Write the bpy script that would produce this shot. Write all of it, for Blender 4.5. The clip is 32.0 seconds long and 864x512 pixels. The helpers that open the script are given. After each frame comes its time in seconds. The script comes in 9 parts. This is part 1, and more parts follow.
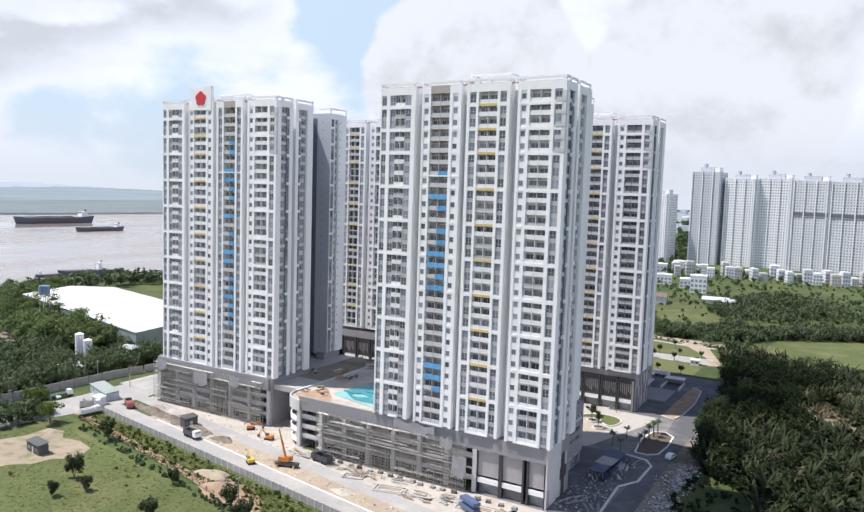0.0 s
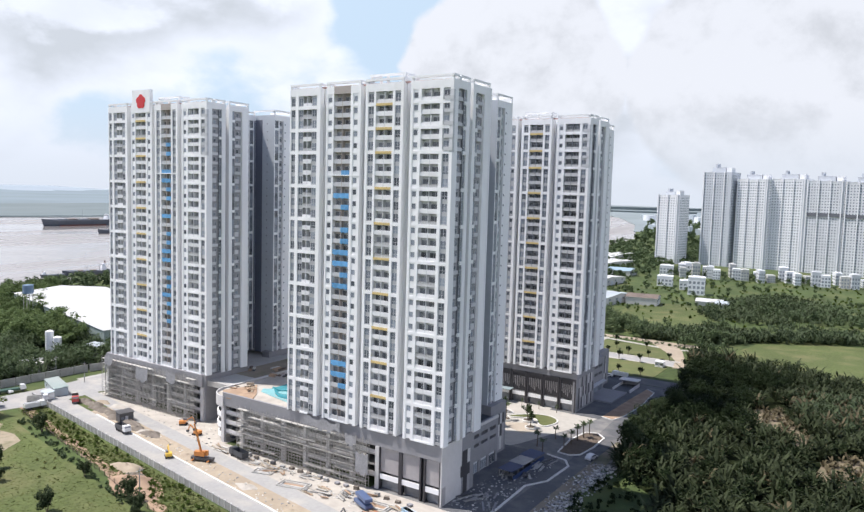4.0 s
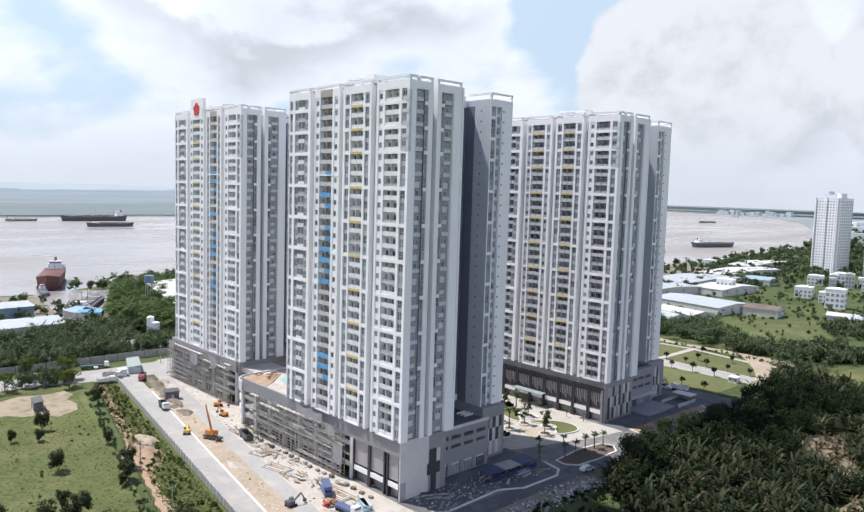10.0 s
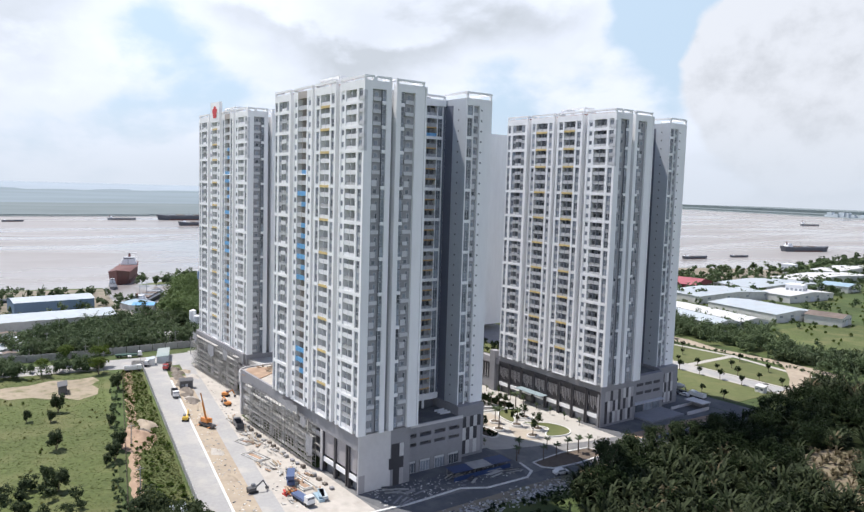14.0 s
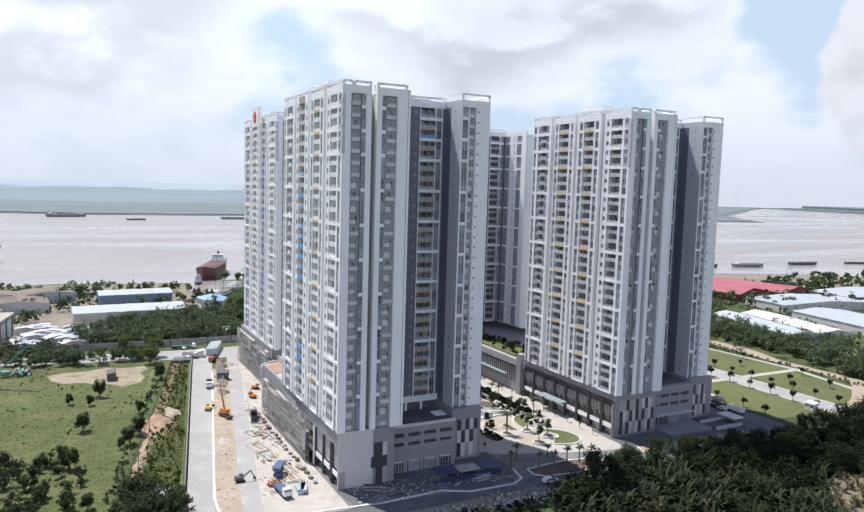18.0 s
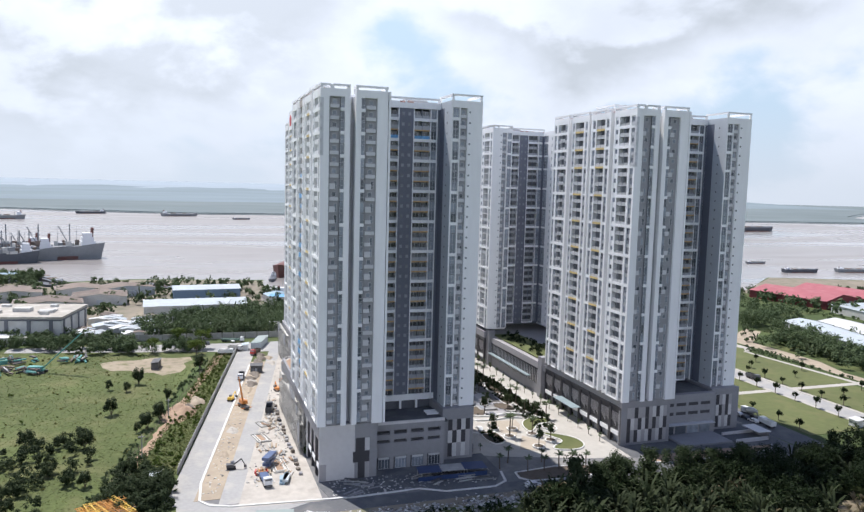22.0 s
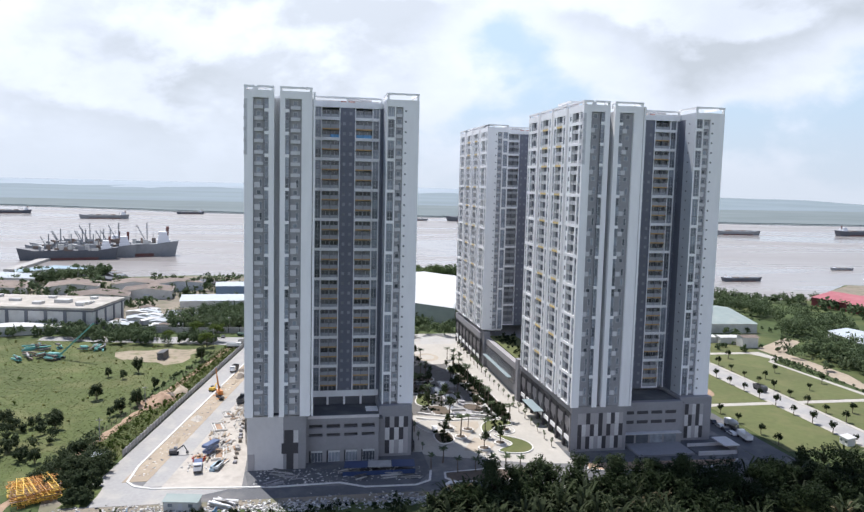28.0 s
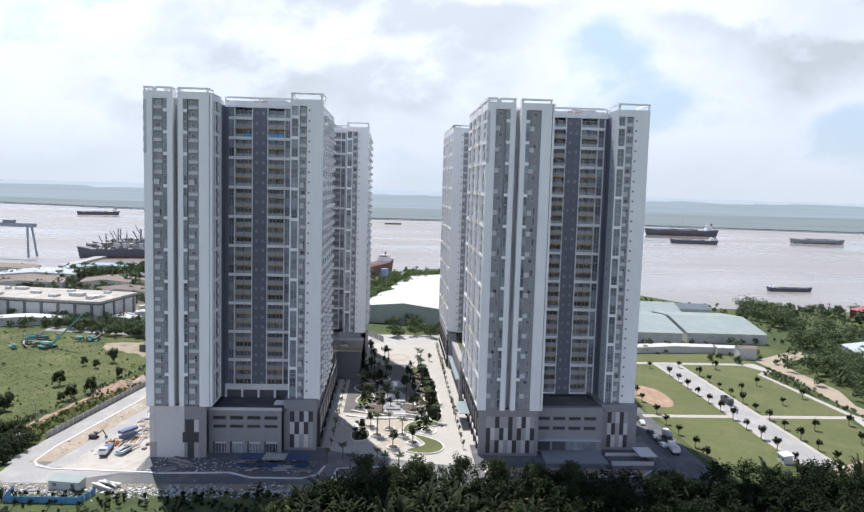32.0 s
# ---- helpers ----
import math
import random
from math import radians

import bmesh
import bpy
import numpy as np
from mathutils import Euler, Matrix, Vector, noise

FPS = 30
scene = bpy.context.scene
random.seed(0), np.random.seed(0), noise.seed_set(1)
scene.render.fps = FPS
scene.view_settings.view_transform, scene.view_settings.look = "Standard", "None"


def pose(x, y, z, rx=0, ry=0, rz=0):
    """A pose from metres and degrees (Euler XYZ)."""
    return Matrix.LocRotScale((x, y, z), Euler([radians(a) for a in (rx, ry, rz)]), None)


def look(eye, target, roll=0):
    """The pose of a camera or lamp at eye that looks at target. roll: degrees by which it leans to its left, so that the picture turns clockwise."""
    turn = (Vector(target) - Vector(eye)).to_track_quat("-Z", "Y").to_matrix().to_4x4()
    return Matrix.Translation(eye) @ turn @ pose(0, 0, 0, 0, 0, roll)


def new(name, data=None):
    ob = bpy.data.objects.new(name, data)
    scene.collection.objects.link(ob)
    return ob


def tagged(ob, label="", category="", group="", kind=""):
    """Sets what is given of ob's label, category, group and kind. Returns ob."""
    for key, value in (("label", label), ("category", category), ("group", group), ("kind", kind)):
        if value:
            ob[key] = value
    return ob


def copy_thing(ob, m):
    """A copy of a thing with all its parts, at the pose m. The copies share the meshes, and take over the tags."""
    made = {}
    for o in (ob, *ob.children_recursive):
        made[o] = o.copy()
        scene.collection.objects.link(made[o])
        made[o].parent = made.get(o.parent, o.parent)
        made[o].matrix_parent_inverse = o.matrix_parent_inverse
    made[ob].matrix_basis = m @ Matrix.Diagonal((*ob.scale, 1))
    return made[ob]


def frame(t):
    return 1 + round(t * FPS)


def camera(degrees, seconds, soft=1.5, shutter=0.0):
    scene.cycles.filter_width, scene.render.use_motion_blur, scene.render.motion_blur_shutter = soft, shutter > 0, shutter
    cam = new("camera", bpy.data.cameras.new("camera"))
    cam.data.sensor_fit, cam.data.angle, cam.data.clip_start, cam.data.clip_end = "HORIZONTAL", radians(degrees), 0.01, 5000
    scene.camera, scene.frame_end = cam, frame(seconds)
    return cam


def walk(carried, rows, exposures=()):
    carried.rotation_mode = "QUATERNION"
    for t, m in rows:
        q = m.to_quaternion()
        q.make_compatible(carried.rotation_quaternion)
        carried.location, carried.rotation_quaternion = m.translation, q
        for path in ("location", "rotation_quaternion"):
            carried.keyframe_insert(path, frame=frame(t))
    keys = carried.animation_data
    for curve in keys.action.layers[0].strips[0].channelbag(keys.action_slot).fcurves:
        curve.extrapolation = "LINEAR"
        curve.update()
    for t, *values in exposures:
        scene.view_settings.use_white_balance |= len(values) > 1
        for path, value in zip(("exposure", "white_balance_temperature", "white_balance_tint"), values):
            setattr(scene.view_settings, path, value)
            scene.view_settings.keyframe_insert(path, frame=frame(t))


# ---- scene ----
cam = camera(61.0, 32.0, soft=1.4)
PATH = [
    (0, (0.517, 0.21, 84.553), (-0.48, 1.934, 84.374), 1.8),
    (0.5, (4.85, 2.306, 84.583), (3.842, 4.024, 84.403), 1.7),
    (1, (9.147, 4.527, 84.607), (8.128, 6.239, 84.428), 1.6),
    (1.5, (13.456, 6.775, 84.626), (12.426, 8.48, 84.447), 1.6),
    (2, (17.6, 9.095, 84.652), (16.559, 10.793, 84.473), 1.6),
    (2.5, (21.614, 11.359, 84.666), (20.564, 13.052, 84.487), 1.6),
    (3, (25.586, 13.671, 84.664), (24.528, 15.358, 84.485), 1.6),
    (3.5, (29.586, 16.083, 84.67), (28.518, 17.765, 84.493), 1.6),
    (5.5, (45.871, 25.977, 84.87), (44.717, 27.601, 84.693), 1.6),
    (6, (49.779, 28.629, 84.902), (48.595, 30.231, 84.724), 1.6),
    (6.5, (53.469, 31.45, 84.937), (52.255, 33.029, 84.759), 1.6),
    (7, (57.036, 34.379, 84.967), (55.782, 35.927, 84.789), 1.7),
    (7.5, (60.465, 37.378, 85.007), (59.16, 38.882, 84.828), 1.7),
    (8, (63.868, 40.44, 85.06), (62.513, 41.9, 84.879), 1.7),
    (8.5, (67.309, 43.496, 85.127), (65.906, 44.91, 84.946), 1.7),
    (9, (70.883, 46.501, 85.195), (69.443, 47.877, 85.013), 1.8),
    (9.5, (74.579, 49.499, 85.254), (73.14, 50.876, 85.073), 1.8),
    (10, (78.28, 52.55, 85.324), (76.838, 53.924, 85.143), 1.7),
    (10.5, (81.915, 55.724, 85.373), (80.466, 57.09, 85.192), 1.7),
    (11, (85.365, 58.954, 85.414), (83.909, 60.313, 85.233), 1.6),
    (11.5, (88.61, 62.242, 85.431), (87.126, 63.57, 85.25), 1.6),
    (12, (91.657, 65.605, 85.425), (90.144, 66.9, 85.243), 1.6),
    (12.5, (94.673, 69.042, 85.436), (93.134, 70.306, 85.253), 1.7),
    (13, (97.677, 72.542, 85.484), (96.115, 73.777, 85.299), 1.7),
    (13.5, (100.662, 76.09, 85.545), (99.077, 77.295, 85.36), 1.7),
    (14, (103.572, 79.642, 85.618), (101.965, 80.818, 85.433), 1.7),
    (14.5, (106.247, 83.335, 85.727), (104.617, 84.48, 85.541), 1.7),
    (16.5, (116.338, 99.002, 86.708), (114.624, 100.014, 86.519), 1.7),
    (17, (118.842, 102.959, 86.833), (117.109, 103.937, 86.644), 1.7),
    (17.5, (121.333, 106.922, 86.961), (119.581, 107.867, 86.77), 1.7),
    (18, (123.798, 110.925, 87.1), (122.027, 111.836, 86.908), 1.7),
    (18.5, (126.156, 115.08, 87.244), (124.369, 115.957, 87.051), 1.6),
    (19, (128.421, 119.356, 87.414), (126.617, 120.198, 87.22), 1.7),
    (19.5, (130.566, 123.618, 87.584), (128.746, 124.424, 87.39), 1.7),
    (20, (132.627, 127.778, 87.733), (130.792, 128.55, 87.536), 1.7),
    (20.5, (134.526, 131.986, 87.864), (132.678, 132.724, 87.667), 1.6),
    (21, (136.292, 136.232, 87.978), (134.43, 136.935, 87.779), 1.6),
    (21.5, (137.992, 140.419, 88.059), (136.118, 141.088, 87.86), 1.6),
    (22, (139.704, 144.568, 88.132), (137.818, 145.203, 87.933), 1.5),
    (22.5, (141.306, 148.763, 88.184), (139.408, 149.363, 87.986), 1.5),
    (23, (142.787, 153.003, 88.226), (140.879, 153.568, 88.028), 1.5),
    (24.5, (146.803, 165.831, 88.402), (144.867, 166.291, 88.201), 1.5),
    (26.5, (151.032, 183.249, 88.479), (149.072, 183.59, 88.274), 1.5),
    (27, (152.01, 187.465, 88.457), (150.051, 187.812, 88.253), 1.4),
    (27.5, (152.958, 191.551, 88.395), (151, 191.903, 88.193), 1.4),
    (28, (153.885, 195.642, 88.305), (151.928, 196, 88.105), 1.4),
    (28.5, (154.734, 199.996, 88.168), (152.777, 200.356, 87.97), 1.3),
    (29, (155.632, 205.065, 88.02), (153.669, 205.394, 87.823), 1.3),
    (29.5, (156.797, 211.292, 87.904), (154.83, 211.597, 87.709), 1.2),
    (30, (157.983, 222.395, 86.997), (156.003, 222.613, 86.81), 1.4),
    (30.1, (158.155, 224.614, 87.02), (156.174, 224.823, 86.832), 1.42),
    (30.2, (158.387, 227.616, 87.051), (156.406, 227.813, 86.863), 1.44),
    (30.3, (158.589, 230.226, 87.077), (156.607, 230.413, 86.889), 1.46),
    (30.4, (158.791, 232.836, 87.104), (156.808, 233.013, 86.915), 1.48),
    (30.5, (158.993, 235.447, 87.131), (157.01, 235.613, 86.941), 1.5),
    (30.6, (159.196, 238.057, 87.158), (157.211, 238.213, 86.968), 1.52),
    (30.7, (159.398, 240.667, 87.185), (157.412, 240.813, 86.994), 1.54),
    (30.8, (159.6, 243.277, 87.211), (157.613, 243.413, 87.02), 1.56),
    (30.9, (159.832, 246.279, 87.242), (157.845, 246.403, 87.051), 1.58),
    (31, (160.004, 248.498, 87.265), (158.016, 248.613, 87.073), 1.6),
    (32, (161.331, 255.169, 87.502), (159.343, 255.279, 87.311), 1.6),
]
walk(cam, [(t, look(eye, target, roll)) for t, eye, target, roll in PATH], [(0, 0.24, 6450, 14), (14, 0.17, 6400, 13), (22, 0.15, 6300, 13), (32, 0.16, 6280, 13)])

# ---- world, sun, exposure ----
SUN_FROM = Vector((-0.91, -0.415, 0.0)).normalized()
SUN_UP = radians(63)


def world_sky():
    w = bpy.data.worlds.new("world")
    scene.world = w
    w.use_nodes = True
    nt = w.node_tree
    nd, ln = nt.nodes, nt.links
    bg = nd["Background"]
    sky = nd.new("ShaderNodeTexSky")
    sky.sky_type, sky.sun_disc = "NISHITA", False
    sky.sun_elevation, sky.sun_rotation = SUN_UP, math.atan2(SUN_FROM.x, SUN_FROM.y)
    sky.air_density, sky.dust_density = 1.0, 2.0
    tc = nd.new("ShaderNodeTexCoord")
    sep = nd.new("ShaderNodeSeparateXYZ")
    ln.new(tc.outputs["Generated"], sep.inputs[0])

    def m(op, a, b=None, clamp=False):
        n = nd.new("ShaderNodeMath")
        n.operation, n.use_clamp = op, clamp
        for k, v in enumerate((a, b)):
            if v is None:
                continue
            if isinstance(v, (int, float)):
                n.inputs[k].default_value = v
            else:
                ln.new(v, n.inputs[k])
        return n.outputs[0]

    def cloud_noise(scale, detail, rough, dist, shift, tall):
        mp = nd.new("ShaderNodeMapping")
        mp.inputs["Location"].default_value = shift
        mp.inputs["Scale"].default_value = (1.0, 1.0, tall)
        ln.new(tc.outputs["Generated"], mp.inputs[0])
        n = nd.new("ShaderNodeTexNoise")
        n.inputs["Scale"].default_value, n.inputs["Detail"].default_value = scale, detail
        n.inputs["Roughness"].default_value, n.inputs["Distortion"].default_value = rough, dist
        ln.new(mp.outputs[0], n.inputs["Vector"])
        return n.outputs["Fac"]

    def ramp(v, a, b):
        r = nd.new("ShaderNodeMapRange")
        r.interpolation_type = "SMOOTHSTEP"
        r.inputs[1].default_value, r.inputs[2].default_value = a, b
        ln.new(v, r.inputs[0])
        return r.outputs[0]

    def toward(d, near, far):
        """How close the way lies to the direction d: 1 within near degrees, 0 past far."""
        n = nd.new("ShaderNodeVectorMath")
        n.operation = "DOT_PRODUCT"
        n.inputs[1].default_value = Vector(d).normalized()
        ln.new(tc.outputs["Generated"], n.inputs[0])
        return ramp(n.outputs["Value"], math.cos(radians(far)), math.cos(radians(near)))

    # heaped clouds over the river and the town, with clear gaps between the banks
    shift, tall = (3.1, 1.7, 0.4), 1.7
    big = cloud_noise(3.1, 9, 0.5, 0.15, shift, tall)
    above = cloud_noise(3.1, 9, 0.5, 0.15, (shift[0], shift[1], shift[2] + 0.045), tall)
    dens = m("ADD", big, 0.035)
    for d, near, far, amount in CLOUD_BANKS:
        dens = m("ADD", dens, m("MULTIPLY", toward(d, near, far), amount))
    cover = ramp(dens, 0.41, 0.50)
    under = ramp(m("SUBTRACT", above, big), -0.045, 0.05)
    patch = ramp(cloud_noise(3.0, 11, 0.55, 0.3, (7.7, 4.1, 2.0), 1.9), 0.42, 0.68)
    thick = ramp(dens, 0.48, 0.66)
    shade = m("MULTIPLY", m("ADD", m("MULTIPLY", under, 0.75), m("MULTIPLY", patch, 0.45)), m("MULTIPLY_ADD", thick, 0.75), True)
    shade.node.inputs[1].links[0].from_node.inputs[2].default_value = 0.25
    mixc = nd.new("ShaderNodeMix")
    mixc.data_type = "RGBA"
    mixc.inputs["A"].default_value = (0.88, 0.95, 1.05, 1)
    mixc.inputs["B"].default_value = (0.58, 0.635, 0.685, 1)
    ln.new(shade, mixc.inputs["Factor"])
    blue = nd.new("ShaderNodeMix")
    blue.data_type, blue.blend_type = "RGBA", "MULTIPLY"
    blue.inputs["Factor"].default_value = 1.0
    blue.inputs["B"].default_value = (SKY_GAIN, SKY_GAIN, SKY_GAIN, 1)
    ln.new(sky.outputs[0], blue.inputs["A"])
    veil = nd.new("ShaderNodeMix")
    veil.data_type = "RGBA"
    veil.inputs["Factor"].default_value = 0.9
    veil.inputs["B"].default_value = (0.60, 0.77, 0.92, 1)
    ln.new(blue.outputs["Result"], veil.inputs["A"])
    mix = nd.new("ShaderNodeMix")
    mix.data_type = "RGBA"
    ln.new(cover, mix.inputs["Factor"])
    ln.new(veil.outputs["Result"], mix.inputs["A"])
    ln.new(mixc.outputs["Result"], mix.inputs["B"])
    # a heaped bank of cumulus over the town
    heap = cloud_noise(4.6, 10, 0.58, 0.1, (1.3, 5.2, 2.2), 1.2)
    heap_up = cloud_noise(4.6, 10, 0.58, 0.1, (1.3, 5.2, 2.235), 1.2)
    lobe = m("MAXIMUM", toward((-0.45, 0.875, 0.15), 3, 12), toward((-0.16, 0.97, 0.15), 3, 13))
    heaped = ramp(m("ADD", m("MULTIPLY", heap, 0.6), m("MULTIPLY", lobe, 0.6)), 0.62, 0.70)
    lit = nd.new("ShaderNodeMix")
    lit.data_type = "RGBA"
    lit.inputs["A"].default_value, lit.inputs["B"].default_value = (0.80, 0.845, 0.895, 1), (0.62, 0.66, 0.70, 1)
    ln.new(ramp(m("SUBTRACT", heap_up, heap), -0.05, 0.15), lit.inputs["Factor"])
    bank = nd.new("ShaderNodeMix")
    bank.data_type = "RGBA"
    ln.new(heaped, bank.inputs["Factor"])
    ln.new(mix.outputs["Result"], bank.inputs["A"])
    ln.new(lit.outputs["Result"], bank.inputs["B"])
    mix = bank
    # zenith darkened out of view, to weaken the light from above
    zen = nd.new("ShaderNodeMix")
    zen.data_type = "RGBA"
    zen.inputs["B"].default_value = (0.05, 0.10, 0.25, 1)
    ln.new(m("MULTIPLY", ramp(sep.outputs["Z"], 0.27, 0.55), 0.93), zen.inputs["Factor"])
    ln.new(mix.outputs["Result"], zen.inputs["A"])
    # haze towards the horizon
    haze = nd.new("ShaderNodeMix")
    haze.data_type = "RGBA"
    haze.inputs["B"].default_value = (0.66, 0.73, 0.80, 1)
    hz = ramp(sep.outputs["Z"], 0.13, -0.01)
    ln.new(m("MULTIPLY", hz, 0.85), haze.inputs["Factor"])
    ln.new(zen.outputs["Result"], haze.inputs["A"])
    # brighter haze round the sun, and an added unseen lobe southeast that lifts walls
    dot = nd.new("ShaderNodeVectorMath")
    dot.operation = "DOT_PRODUCT"
    dot.inputs[1].default_value = (SUN_FROM.x * math.cos(SUN_UP), SUN_FROM.y * math.cos(SUN_UP), math.sin(SUN_UP))
    ln.new(tc.outputs["Generated"], dot.inputs[0])
    glow = m("MULTIPLY_ADD", m("POWER", m("MAXIMUM", dot.outputs["Value"], 0.0), 2.5), 0.52)
    glow.node.inputs[2].default_value = 0.91
    front = nd.new("ShaderNodeVectorMath")
    front.operation = "DOT_PRODUCT"
    front.inputs[1].default_value = (0.8, -0.6, 0.0)
    ln.new(tc.outputs["Generated"], front.inputs[0])
    glow = m("MULTIPLY", glow, m("ADD", m("MULTIPLY", m("MAXIMUM", front.outputs["Value"], 0.0), 0.55), 1.0))
    aure = nd.new("ShaderNodeMix")
    aure.data_type, aure.blend_type = "RGBA", "MULTIPLY"
    aure.inputs["Factor"].default_value = 1.0
    ln.new(haze.outputs["Result"], aure.inputs["A"])
    ln.new(glow, aure.inputs["B"])
    ln.new(aure.outputs["Result"], bg.inputs["Color"])
    bg.inputs["Strength"].default_value = 1.0


SKY_GAIN = 0.09
# direction, degrees within which the bank is full and past which it ends, and how much thicker (or thinner) it is
CLOUD_BANKS = [
    ((-0.40, 0.90, 0.16), 2, 13, 0.10), ((-0.12, 0.975, 0.16), 2, 12, 0.10), ((-0.70, 0.69, 0.20), 2, 12, 0.06), ((-0.85, 0.50, 0.20), 2, 12, 0.05),
    ((-0.585, 0.78, 0.245), 0, 6, -0.13), ((-0.953, 0.235, 0.19), 0, 7, -0.09), ((-0.25, 0.93, 0.29), 0, 8, -0.12), ((-0.98, 0.0, 0.18), 2, 14, 0.04),
]
world_sky()
sun_data = bpy.data.lights.new("sun", "SUN")
sun_data.energy, sun_data.angle, sun_data.color = 5.0, radians(0.55), (1.0, 0.965, 0.90)
sun = new("sun", sun_data)
sun_dir = Vector((SUN_FROM.x * math.cos(SUN_UP), SUN_FROM.y * math.cos(SUN_UP), math.sin(SUN_UP)))
sun.matrix_world = look(tuple(sun_dir * 600), (0, 0, 0))


# ---- materials ----
def make_mat(name, base, rough=0.7, metal=0.0, fine=2.0, coarse=0.08, vary=0.12, bump=0.0, dirt=None, dirt_amt=0.0, rand=0.0, stretch=None, spec=0.5):
    """A procedural surface: fine grain and coarse stains in world metres, an optional dirt colour, and variation from piece to piece."""
    mt = bpy.data.materials.new(name)
    mt.use_nodes = True
    nt = mt.node_tree
    nd, ln = nt.nodes, nt.links
    bs = nd["Principled BSDF"]
    bs.inputs["Roughness"].default_value, bs.inputs["Metallic"].default_value = rough, metal
    bs.inputs["Specular IOR Level"].default_value = spec
    geo = nd.new("ShaderNodeNewGeometry")
    vec = geo.outputs["Position"]
    if stretch:
        mp = nd.new("ShaderNodeMapping")
        mp.inputs["Scale"].default_value = stretch
        ln.new(vec, mp.inputs[0])
        vec = mp.outputs[0]

    def noise_tex(scale, detail):
        n = nd.new("ShaderNodeTexNoise")
        n.inputs["Scale"].default_value, n.inputs["Detail"].default_value = scale, detail
        ln.new(vec, n.inputs["Vector"])
        return n.outputs["Fac"]

    f1, f2 = noise_tex(fine, 4), noise_tex(coarse, 5)
    add = nd.new("ShaderNodeMath")
    add.operation = "ADD"
    ln.new(f1, add.inputs[0])
    ln.new(f2, add.inputs[1])
    src = add.outputs[0]
    if rand:
        oi = nd.new("ShaderNodeObjectInfo")
        mu = nd.new("ShaderNodeMath")
        mu.operation = "MULTIPLY_ADD"
        mu.inputs[1].default_value, mu.inputs[2].default_value = rand, -rand / 2
        ln.new(oi.outputs["Random"], mu.inputs[0])
        a2 = nd.new("ShaderNodeMath")
        a2.operation = "ADD"
        ln.new(src, a2.inputs[0])
        ln.new(mu.outputs[0], a2.inputs[1])
        src = a2.outputs[0]
    mr = nd.new("ShaderNodeMapRange")
    mr.inputs[1].default_value, mr.inputs[2].default_value = 0.55, 1.45
    mr.inputs[3].default_value, mr.inputs[4].default_value = 1 - vary, 1 + vary
    ln.new(src, mr.inputs[0])
    mul = nd.new("ShaderNodeMix")
    mul.data_type, mul.blend_type = "RGBA", "MULTIPLY"
    mul.inputs["Factor"].default_value = 1.0
    mul.inputs["A"].default_value = (*base, 1)
    ln.new(mr.outputs[0], mul.inputs["B"])
    out = mul.outputs["Result"]
    if dirt:
        dm = nd.new("ShaderNodeMix")
        dm.data_type = "RGBA"
        dm.inputs["B"].default_value = (*dirt, 1)
        dr = nd.new("ShaderNodeMapRange")
        dr.inputs[1].default_value, dr.inputs[2].default_value = 0.48, 0.72
        dr.inputs[4].default_value = dirt_amt
        ln.new(noise_tex(coarse * 3.1, 6), dr.inputs[0])
        ln.new(dr.outputs[0], dm.inputs["Factor"])
        ln.new(out, dm.inputs["A"])
        out = dm.outputs["Result"]
    ln.new(out, bs.inputs["Base Color"])
    if bump:
        bp = nd.new("ShaderNodeBump")
        bp.inputs["Strength"].default_value, bp.inputs["Distance"].default_value = 0.5, bump
        ln.new(f1, bp.inputs["Height"])
        ln.new(bp.outputs[0], bs.inputs["Normal"])
    return mt


def glass_mat(name, tint, rough=0.08):
    """Window glass seen from outside by day: a dark room behind a glossy pane, with curtains and blinds that differ from pane to pane."""
    mt = bpy.data.materials.new(name)
    mt.use_nodes = True
    nt = mt.node_tree
    nd, ln = nt.nodes, nt.links
    bs = nd["Principled BSDF"]
    bs.inputs["Roughness"].default_value = rough
    bs.inputs["IOR"].default_value = 1.5
    geo = nd.new("ShaderNodeNewGeometry")
    n = nd.new("ShaderNodeTexNoise")
    n.inputs["Scale"].default_value = 0.35
    ln.new(geo.outputs["Position"], n.inputs["Vector"])
    oi = nd.new("ShaderNodeObjectInfo")
    a = nd.new("ShaderNodeMath")
    a.operation = "MULTIPLY"
    ln.new(n.outputs["Fac"], a.inputs[0])
    ln.new(oi.outputs["Random"], a.inputs[1])
    r = nd.new("ShaderNodeValToRGB")
    r.color_ramp.elements[0].color = (*[c * 0.55 for c in tint], 1)
    r.color_ramp.elements[1].color = (*[min(1, c * 2.6) for c in tint], 1)
    r.color_ramp.elements[1].position = 0.55
    ln.new(a.outputs[0], r.inputs[0])
    ln.new(r.outputs[0], bs.inputs["Base Color"])
    return mt


